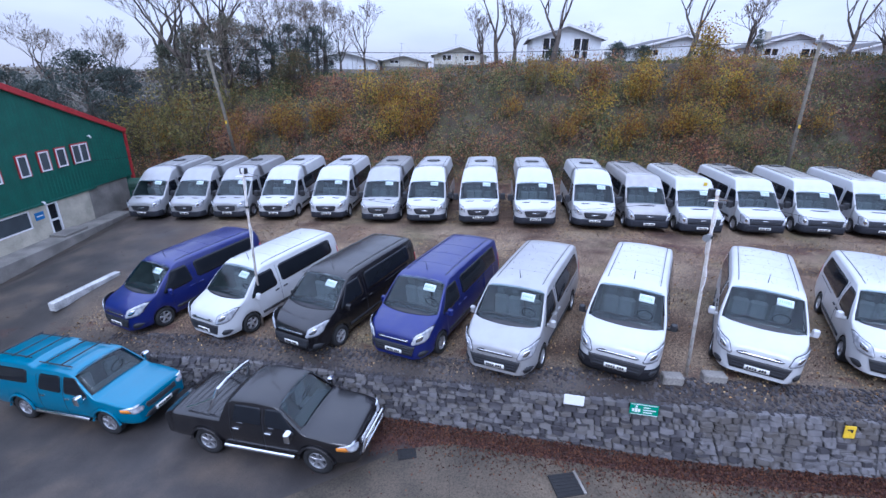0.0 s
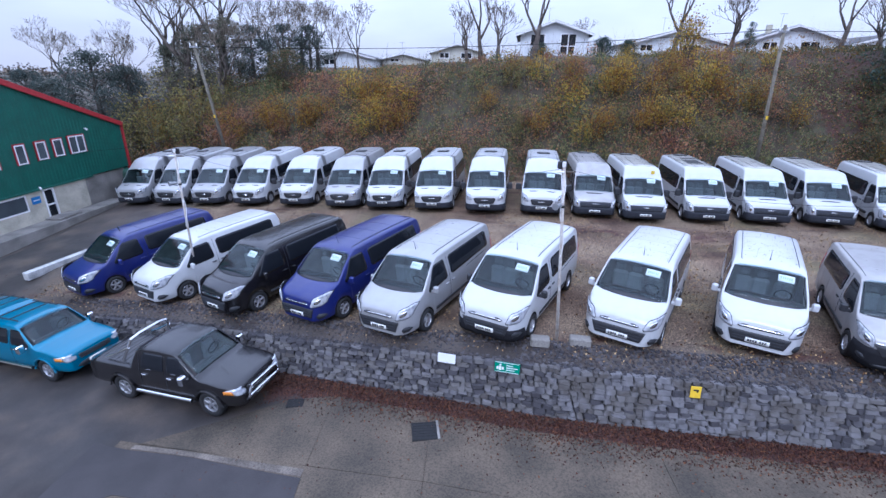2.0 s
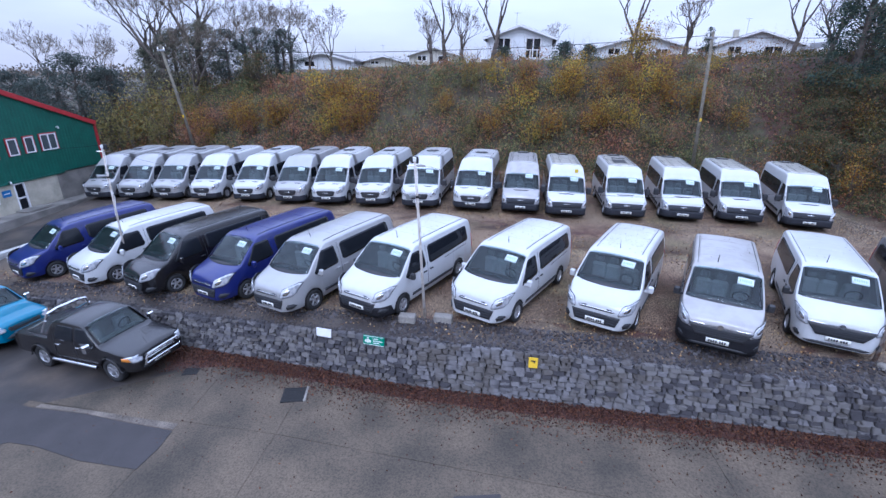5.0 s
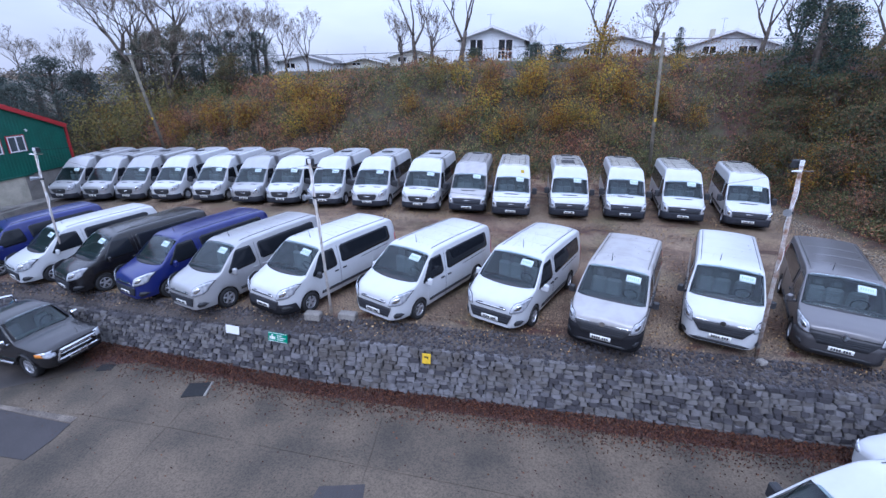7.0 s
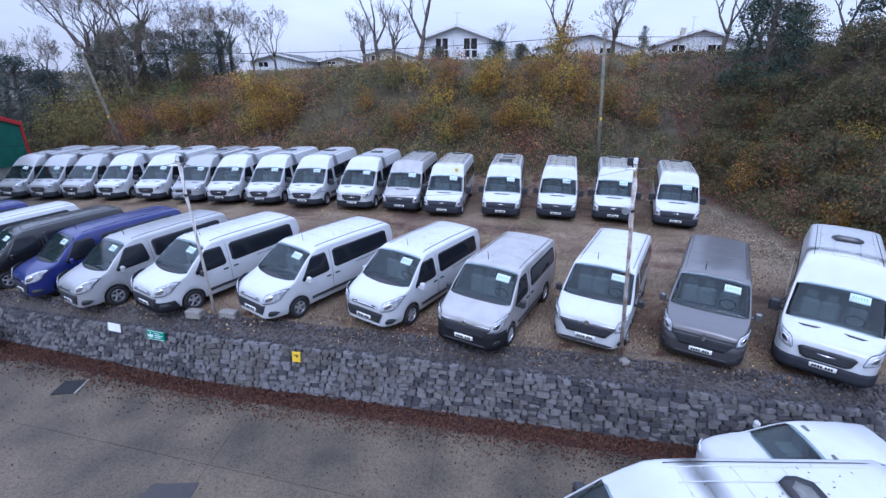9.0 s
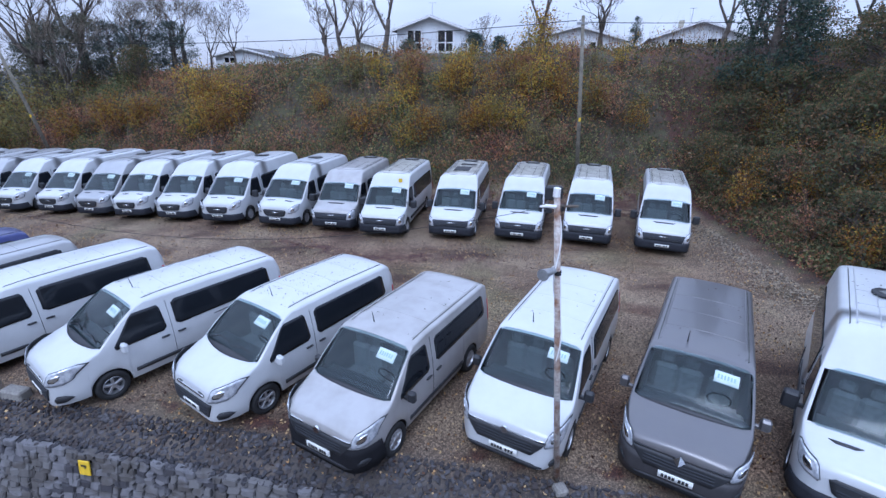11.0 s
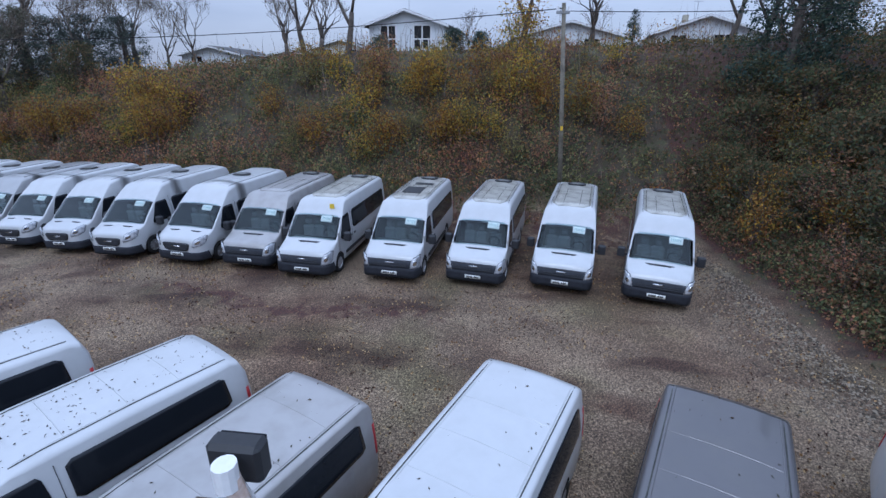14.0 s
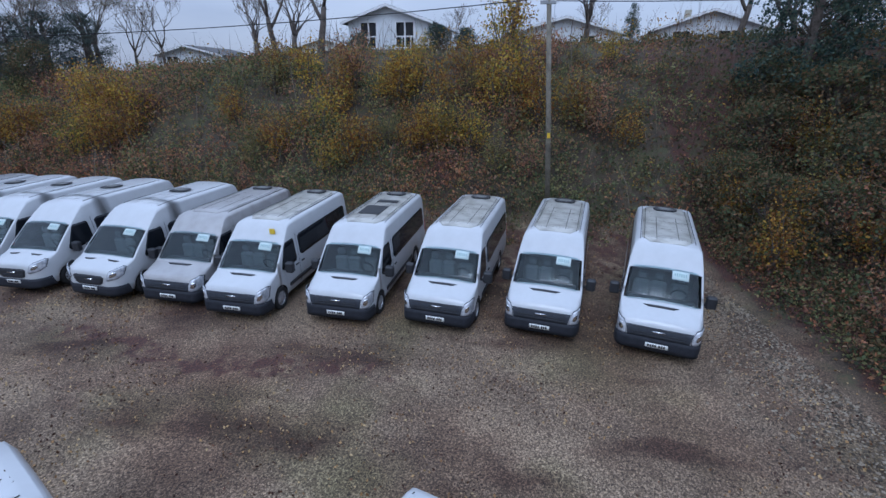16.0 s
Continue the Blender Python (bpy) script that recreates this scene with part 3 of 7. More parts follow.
def cabin(sh, root, s0, s1, quad, seats=3):
    """Windscreen pane, and behind it dashboard, seats and a dark lining."""
    w = part("windscreen", sh.over("windscreen", quad, PANE, 0.012, 16, 14), root, "clear windscreen")
    w.visible_shadow = False
    zb, zt = sh.T(s0), sh.T(s1)
    wd = sh.wide(s0 + 0.3, zb) - 0.10
    g = Geo()
    back, top = s1 + 0.75, zt - 0.06
    x0 = wd - 0.02
    vs = [(-x0, s0 - 0.05, 0.55), (x0, s0 - 0.05, 0.55), (x0, back, 0.55), (-x0, back, 0.55), (-x0 + 0.05, back, top), (x0 - 0.05, back, top), (-x0 + 0.06, s1 + 0.02, top), (x0 - 0.06, s1 + 0.02, top), (-x0, s0 - 0.05, zb - 0.1), (x0, s0 - 0.05, zb - 0.1)]
    fs = [(0, 1, 2, 3), (3, 2, 5, 4), (4, 5, 7, 6), (0, 3, 4, 6, 8), (1, 9, 7, 5, 2), (0, 8, 9, 1)]
    part("cabin_lining", mesh_of("cabin_lining", vs, fs, LINING), root)
    g = Geo().box((-wd + 0.03, s0 - 0.02, zb - 0.28), (wd - 0.03, s0 + 0.42, zb - 0.07), 0.05)
    d = part("dashboard", g.mesh("dashboard", DASH), root)
    a, c = [], Vector((0.42, s0 + 0.55, zb - 0.02))
    ring = [c + Vector((0.19 * math.cos(t), -0.07 * math.sin(t), 0.17 * math.sin(t))) for t in np.linspace(0, 2 * math.pi, 15)]
    part("steering_wheel", Geo().tube(ring, 0.016, 5, False).mesh("steering_wheel", RUBBER), d)
    for x in ((-0.5, -0.08, 0.44) if seats == 3 else (-0.4, 0.42)):
        k = Geo().box((x - 0.21, s1 + 0.15, 0.85), (x + 0.21, s1 + 0.32, zb + 0.18), 0.06)
        k.box((x - 0.21, s1 - 0.35, 0.72), (x + 0.21, s1 + 0.2, 0.92), 0.05)
        k.box((x - 0.12, s1 + 0.17, zb + 0.22), (x + 0.12, s1 + 0.28, zb + 0.42), 0.04)
        part("seat", k.mesh("seat", SEAT), root)


def headlight(sh, root, q, label="clear headlight"):
    """A lens in a dark surround, with a bright reflector in it."""
    cx = sum(p[0] for p in q) / 4
    cz = sum(p[1] for p in q) / 4
    big = [(cx + (x - cx) * 1.05, cz + (z - cz) * 1.06) for x, z in q]
    h = part("headlight", sh.front("headlight", q, LAMP, 0.024, 8, 6), root, label)
    part("surround", sh.front("surround", big, PLASTIC, 0.014, 8, 6), h)
    small = [(cx + (x - cx) * 0.42, cz + (z - cz) * 0.45) for x, z in q]
    part("reflector", sh.front("reflector", small, CHROME, 0.032, 4, 4), h)


def plate_on(sh, root, z=0.5, w=0.26):
    p = part("number_plate", sh.front("number_plate", [(-w, z - 0.055), (w, z - 0.055), (w, z + 0.055), (-w, z + 0.055)], PLATE, 0.05, 2, 1, False, 0.03), root)
    g = Geo()
    for k, (a, b) in enumerate(((-0.21, -0.17), (-0.155, -0.115), (-0.10, -0.06), (-0.045, -0.005), (0.045, 0.085), (0.10, 0.14), (0.155, 0.195))):
        g.box((a, -0.056, z - 0.032), (b, -0.0505, z + 0.032))
    tagged(part("lettering", g.mesh("lettering", INK), p, "dark lettering bars"), kind="stuff")


def card_on(sh, root, y, s, w=0.2, d=0.2):
    c = part("price_card", sh.over("price_card", [(y - w, s), (y + w, s), (y + w, s + d), (y - w, s + d)], CARD, 0.022, 2, 1, False), root, "pale green price card in the windscreen")
    g = []
    for k in range(6):
        a = y - w * 0.75 + k * w * 0.26
        g.append((a, a + w * 0.16))
    geo = Geo()
    for a, b in g:
        s0, s1 = s + d * 0.3, s + d * 0.7
        geo.add([(a, s0, sh.crown(s0, a) + 0.029), (b, s0, sh.crown(s0, b) + 0.029), (b, s1, sh.crown(s1, b) + 0.029), (a, s1, sh.crown(s1, a) + 0.029)], [(0, 1, 2, 3)])
    tagged(part("price_writing", geo.mesh("price_writing", CARDINK), c), kind="stuff")


SPECK = island_mat("roof_debris", [(0.03, 0.02, 0.015), (0.09, 0.06, 0.035), (0.05, 0.045, 0.03)], 0.85, 2.0, 0.9)


def specks(sh, root, count, s0, s1, seed):
    """Leaves and grit lying on a roof."""
    q = np.random.default_rng(seed)
    g = Geo()
    for k in range(count):
        s, y = q.uniform(s0, s1), q.uniform(-0.68, 0.68)
        a, r = q.uniform(0, 6.3), q.uniform(0.008, 0.03)
        u, w = Vector((math.cos(a), math.sin(a), 0)) * r, Vector((-math.sin(a), math.cos(a), 0)) * r * 0.45
        c = Vector((y, s, sh.crown(s, y) + 0.006))
        g.add([c - u, c - w, c + u + Vector((0, 0, 0.01)), c + w], [(0, 1, 2, 3)])
    tagged(part("roof_leaves", g.mesh("roof_leaves", SPECK), root, "fallen leaf bits on the roof"), kind="stuff")


BLACKPLASTIC = mat("black_bumper_plastic", (0.013, 0.013, 0.016), 0.75, 0, 0.25, 6, spec=0.2)
GRILLE = mat("slate_plastic", (0.045, 0.05, 0.062), 0.6, 0, 0.25, 6, spec=0.3)
BUMPER = mat("weathered_bumper", (0.028, 0.03, 0.038), 0.7, 0, 0.25, 6, spec=0.25)


def gutters(sh, root, x, s0, s1):
    """Grimy drip channels along both edges of a roof."""
    for sg in (-1, 1):
        pts = [(sg * x, s, sh.crown(s, x) + 0.004) for s in np.linspace(s0, s1, 9)]
        part("roof_gutter", Geo().tube(pts, 0.009, 5).mesh("roof_gutter", GUTTER), root, "grimy drip channel")


def mirror(sh, root, s, z, material, size=1.0):
    for sign in (-1, 1):
        w = sh.wide(s, z)
        g = Geo()
        k = size
        g.box((w + 0.08, s - 0.09 * k, z - 0.10 * k), (w + 0.08 + 0.2 * k, s + 0.06 * k, z + 0.16 * k), 0.035)
        g.box((w - 0.03, s - 0.04, z - 0.08), (w + 0.11, s + 0.03, z - 0.01), 0.01)
        vs = [(sign * x, y, q) for x, y, q in g.v]
        fs = g.f if sign > 0 else [f[::-1] for f in g.f]
        part("door_mirror", mesh_of("door_mirror", vs, fs, material), root)


def wells(sh):
    """A dark floor and an inner liner round each wheel."""
    g = Geo()
    w = sh.half
    g.box((-w * 0.62, 0.3, sh.sill - 0.08), (w * 0.62, sh.L - 0.2, sh.sill + 0.05), 0.02)
    for a in sh.axles:
        for sg in (-1, 1):
            n = 10
            x0, x1 = sg * w * 0.60, sg * (w * 0.965)
            ring = []
            for k in range(n + 1):
                t = math.pi * k / n
                ring.append((a + (sh.arch + 0.012) * math.cos(t), sh.hub - 0.02 + (sh.arch + 0.012) * math.sin(t)))
            vs = [(x0, y, z) for y, z in ring] + [(x1, y, z) for y, z in ring] + [(x0, a - sh.arch, sh.sill - 0.02), (x0, a + sh.arch, sh.sill - 0.02)]
            fs = [(k, k + 1, n + 2 + k, n + 1 + k) for k in range(n)] + [tuple(range(n + 1)) + (2 * n + 2, 2 * n + 3)]
            g.add(vs, fs)
    return g.mesh("underbody", RUBBER)


def running_gear(sh, root, radius, steel=False):
    part("underbody", wells(sh), root)
    for a in sh.axles:
        for sg in (-1, 1):
            wheel(root, sg * (sh.W(a) * 0.985 - 0.11), a, radius, radius, sg, steel)


def seam(sh, root, s, z0, z1):
    """Door shut lines."""
    for sg in (-1, 1):
        pts = [(sg * (sh.wide(s, z) + 0.0015), s, z) for z in np.linspace(z0, z1, 6)]
        part("door_seam", Geo().tube(pts, 0.006, 4).mesh("door_seam", PLASTIC), root)


def handles(sh, root, spots, material):
    for s, z in spots:
        for sg in (-1, 1):
            g = Geo()
            w = sh.wide(s, z)
            x0, x1 = sorted((sg * (w - 0.01), sg * (w + 0.035)))
            g.box((x0, s, z - 0.02), (x1, s + 0.17, z + 0.02), 0.008)
            part("door_handle", g.mesh("door_handle", material), root)


def custom(color, bumper=None, leaves=60, length=5.34, glazed=True):
    """The mid-size van with a high nose and a trapezoid grille."""
    ax2 = length - 1.05
    top = [(0, 0.84), (0.04, 0.94), (0.12, 1.01), (0.35, 1.10), (0.6, 1.17), (0.84, 1.23), (0.92, 1.27), (1.15, 1.475), (1.4, 1.675), (1.62, 1.83), (1.75, 1.90), (1.92, 1.955), (2.3, 1.99), (3.4, 2.0), (length - 0.25, 1.97), (length - 0.08, 1.90), (length, 1.70)]
    plan = [(0, 0.60), (0.03, 0.69), (0.09, 0.785), (0.2, 0.87), (0.4, 0.945), (0.7, 0.985), (1.0, 1.0), (length - 0.5, 1.0), (length - 0.1, 0.965), (length, 0.93)]
    lean = [(0.2, 0.95), (0.5, 0.995), (0.8, 1.0), (1.1, 0.985), (1.35, 0.955), (1.8, 0.855), (2.1, 0.79)]
    sh = Shell(length, 0.985, top, plan, lean, 0.27, (0.98, ax2), 0.38, 0.33, 0.13)
    sh.gap = (0.92, 1.66)
    root = empty("van")
    part("body", sh.body("body", color), root)
    dark = bumper or PLASTIC
    # lower bumper
    if bumper:
        part("front_bumper", sh.front("front_bumper", [(-0.95, 0.25), (0.95, 0.25), (0.93, 0.56), (-0.93, 0.56)], dark, 0.022, 16, 3, False), root, "unpainted dark plastic bumper")
    part("lower_grille", sh.front("lower_grille", [(-0.56, 0.38), (0.56, 0.38), (0.66, 0.68), (-0.66, 0.68)], PLASTIC, 0.028, 14, 5), root)
    for z in (0.45, 0.53, 0.60):
        w = 0.50 + (z - 0.38) * 0.30
        part("grille_slat", sh.front("grille_slat", [(-w, z), (w, z), (w, z + 0.014), (-w, z + 0.014)], GRILLE, 0.036, 12, 1, False), root)
    part("upper_grille", sh.front("upper_grille", [(-0.52, 0.78), (0.52, 0.78), (0.44, 0.86), (-0.44, 0.86)], PLASTIC, 0.018, 12, 3), root)
    part("grille_bar", sh.front("grille_bar", [(-0.48, 0.80), (0.48, 0.80), (0.46, 0.83), (-0.46, 0.83)], CHROME, 0.027, 10, 1, False), root, "chrome grille bar")
    for sg in (-1, 1):
        q = [(sg * 0.57, 0.72), (sg * 0.90, 0.78), (sg * 0.965, 1.13), (sg * 0.66, 1.0)]
        headlight(sh, root, q)
        q = [(sg * 0.70, 0.34), (sg * 0.90, 0.38), (sg * 0.90, 0.50), (sg * 0.73, 0.52)]
        part("fog_light", sh.front("fog_light", q, PLASTIC, 0.02 if not bumper else 0.03, 4, 2), root)
    part("scuttle", sh.over("scuttle", [(-0.88, 0.91), (0.88, 0.91), (0.86, 1.0), (-0.86, 1.0)], PLASTIC, 0.008, 14, 3, True, 0.18), root, "black scuttle below the windscreen")
    cabin(sh, root, 0.92, 1.66, [(-0.90, 0.87), (0.90, 0.87), (0.79, 1.70), (-0.79, 1.70)])
    card_on(sh, root, 0.40, 1.38, 0.18, 0.17)
    for a, b in ((-0.7, -0.1), (0.05, 0.65)):
        g = Geo().tube([(a, 0.92, sh.crown(0.92, a) + 0.03), ((a + b) / 2, 0.98, sh.crown(0.98, b) + 0.045), (b, 0.95, sh.crown(0.95, b) + 0.035)], 0.01, 5)
        part("wiper", g.mesh("wiper", PLASTIC), root)
    for sg in (-1, 1):
        part("side_window", sh.side("side_window", [(1.10, 1.10), (2.22, 1.13), (2.16, 1.74), (1.60, 1.74)], sg, GLASS), root)
        if glazed:
            part("side_window", sh.side("side_window", [(2.42, 1.16), (length - 0.38, 1.22), (length - 0.42, 1.75), (2.42, 1.75)], sg, GLASS, 0.008, 26, 9), root)
        part("side_rail", sh.side("side_rail", [(1.45, 0.44), (length - 1.5, 0.44), (length - 1.5, 0.53), (1.45, 0.53)], sg, PLASTIC, 0.016, 8, 1, False), root, "dark rubbing strip")
        part("rear_light", sh.side("rear_light", [(length - 0.07, 0.85), (length - 0.01, 0.85), (length - 0.03, 1.35), (length - 0.09, 1.35)], sg, RED, 0.01, 2, 5, False), root)
    if glazed:
        track = [(length - 2.0, 1.06), (length - 0.55, 1.10), (length - 0.55, 1.12), (length - 2.0, 1.08)]
        for sg in (-1, 1):
            part("door_track", sh.side("door_track", track, sg, PLASTIC, 0.004, 6, 1, False), root)
    seam(sh, root, 2.32, 0.35, 1.78)
    handles(sh, root, ((2.06, 0.98), (2.42, 0.98)), color if color is not WHITE else PLASTIC)
    mirror(sh, root, 1.30, 1.14, PLASTIC if bumper else color, 0.82)
    g = Geo()
    for sg in (-1, 1):
        pts = [(sg * 0.62, s, sh.crown(s, 0.62) - 0.002) for s in np.linspace(2.0, length - 0.3, 8)]
        g.tube(pts, 0.012, 5)
    for s in (2.55, 3.35, 4.1):
        g.tube([(y, s, sh.crown(s, y) + 0.001) for y in np.linspace(-0.62, 0.62, 6)], 0.006, 4)
    part("roof_ribs", g.mesh("roof_ribs", color), root)
    g = Geo().tube([(0, 2.05, sh.crown(2.05, 0)), (0, 2.0, sh.crown(2.05, 0) + 0.28)], [0.012, 0.004], 5)
    gutters(sh, root, 0.66, 1.95, length - 0.25)
    part("aerial", g.mesh("aerial", PLASTIC), root)
    if leaves:
        specks(sh, root, leaves, 1.9, length - 0.2, leaves)
    plate_on(sh, root, 0.47)
    running_gear(sh, root, 0.33)
    return root


def vivaro(color, bumper=None, glazed=True, chevron=False, leaves=25, length=5.0):
    """The snub-nosed mid-size van with a big V-shaped grille."""
    top = [(0, 0.90), (0.05, 1.0), (0.15, 1.06), (0.4, 1.13), (0.65, 1.19), (0.80, 1.23), (0.88, 1.27), (1.12, 1.49), (1.38, 1.70), (1.56, 1.84), (1.70, 1.92), (2.1, 1.965), (length - 0.2, 1.95), (length - 0.06, 1.90), (length, 1.8)]
    plan = [(0, 0.63), (0.04, 0.74), (0.1, 0.83), (0.22, 0.91), (0.45, 0.97), (0.8, 1.0), (length - 0.3, 1.0), (length - 0.05, 0.98), (length, 0.95)]
    lean = [(0.2, 0.95), (0.5, 0.995), (0.85, 1.0), (1.1, 0.985), (1.35, 0.96), (1.8, 0.88), (2.1, 0.82)]
    sh = Shell(length, 0.975, top, plan, lean, 0.27, (0.95, length - 0.97), 0.38, 0.33, 0.10)
    sh.gap = (0.88, 1.60)
    root = empty("van")
    part("body", sh.body("body", color), root)
    if bumper:
        part("front_bumper", sh.front("front_bumper", [(-0.96, 0.25), (0.96, 0.25), (0.95, 0.74), (-0.95, 0.74)], bumper, 0.022, 16, 3, False), root, "unpainted dark plastic bumper")
    part("grille", sh.front("grille", [(-0.50, 0.56), (0.50, 0.56), (0.72, 0.86), (-0.72, 0.86)], PLASTIC, 0.028, 14, 5), root)
    g = Geo()
    for k, z in enumerate((0.65, 0.71, 0.77)):
        pts = [(y, sh.nose(y) - 0.04, z + 0.03 * abs(y)) for y in np.linspace(-0.52, 0.52, 9)]
        g.tube(pts, 0.006, 4)
    part("grille_bars", g.mesh("grille_bars", GRILLE), root)
    part("grille_wing", sh.front("grille_wing", [(-0.70, 0.87), (0.70, 0.87), (0.70, 0.895), (-0.70, 0.895)], PLASTIC if chevron else CHROME, 0.02, 14, 1, False), root, "slim grille wing")
    if chevron:
        vs = [(0, -0.06, 0.98), (0.09, -0.05, 0.87), (0, -0.06, 0.76), (-0.09, -0.05, 0.87), (0, -0.02, 0.98), (0.09, -0.01, 0.87), (0, -0.02, 0.76), (-0.09, -0.01, 0.87)]
        d = Geo().add(vs, [(0, 1, 2, 3), (0, 4, 5, 1), (1, 5, 6, 2), (2, 6, 7, 3), (3, 7, 4, 0)])
        part("badge", d.mesh("badge", CHROME), root, "chrome badge")
    else:
        g = Geo().tube([(0, -0.04, 0.89), (0, -0.01, 0.89)], 0.07, 14)
        part("badge", g.mesh("badge", CHROME), root, "round chrome badge")
    part("lower_intake", sh.front("lower_intake", [(-0.72, 0.30), (0.72, 0.30), (0.66, 0.37), (-0.66, 0.37)], PLASTIC, 0.03, 10, 2), root)
    for sg in (-1, 1):
        q = [(sg * 0.69, 0.76), (sg * 0.92, 0.80), (sg * 0.965, 1.17), (sg * 0.74, 1.02)]
        headlight(sh, root, q)
        q = [(sg * 0.76, 0.38), (sg * 0.90, 0.40), (sg * 0.90, 0.52), (sg * 0.80, 0.52)]
        part("fog_light", sh.front("fog_light", q, PLASTIC, 0.03, 4, 2), root)
    part("scuttle", sh.over("scuttle", [(-0.90, 0.86), (0.90, 0.86), (0.88, 0.95), (-0.88, 0.95)], PLASTIC, 0.008, 14, 3, True, 0.10), root, "black scuttle below the windscreen")
    cabin(sh, root, 0.88, 1.60, [(-0.91, 0.83), (0.91, 0.83), (0.82, 1.64), (-0.82, 1.64)])
    card_on(sh, root, 0.45, 1.32, 0.19, 0.16)
    for sg in (-1, 1):
        part("side_window", sh.side("side_window", [(1.06, 1.10), (2.12, 1.14), (2.08, 1.74), (1.54, 1.74)], sg, GLASS), root)
        if glazed:
            part("side_window", sh.side("side_window", [(2.38, 1.18), (length - 0.3, 1.20), (length - 0.34, 1.72), (2.38, 1.72)], sg, GLASS, 0.008, 26, 9), root)
        part("side_rail", sh.side("side_rail", [(1.4, 0.46), (3.5, 0.46), (3.5, 0.55), (1.4, 0.55)], sg, PLASTIC, 0.016, 8, 1, False), root, "dark rubbing strip")
        part("rear_light", sh.side("rear_light", [(length - 0.07, 0.95), (length - 0.01, 0.95), (length - 0.02, 1.5), (length - 0.08, 1.5)], sg, RED, 0.01, 2, 5, False), root)
    seam(sh, root, 2.24, 0.35, 1.8)
    handles(sh, root, ((1.98, 1.0), (2.36, 1.0)), PLASTIC)
    mirror(sh, root, 1.24, 1.14, PLASTIC if not chevron else GREY, 0.85)
    g = Geo()
    for sg in (-1, 1):
        g.tube([(sg * 0.70, s, sh.crown(s, 0.70) - 0.004) for s in np.linspace(1.9, length - 0.2, 8)], 0.014, 5)
    for s in (2.5, 3.3, 4.1):
        g.tube([(y, s, sh.crown(s, y) + 0.001) for y in np.linspace(-0.68, 0.68, 6)], 0.006, 4)
    part("roof_ribs", g.mesh("roof_ribs", color), root)
    g = Geo().tube([(0.1 - 0.35, 1.95, sh.crown(1.95, 0)), (0.1 - 0.35, 1.90, sh.crown(1.95, 0) + 0.25)], [0.014, 0.005], 5)
    gutters(sh, root, 0.74, 1.85, length - 0.15)
    part("aerial", g.mesh("aerial", PLASTIC), root)
    specks(sh, root, leaves, 1.8, length - 0.15, 7 + leaves)
    plate_on(sh, root, 0.49)
    running_gear(sh, root, 0.33, True)
    return root


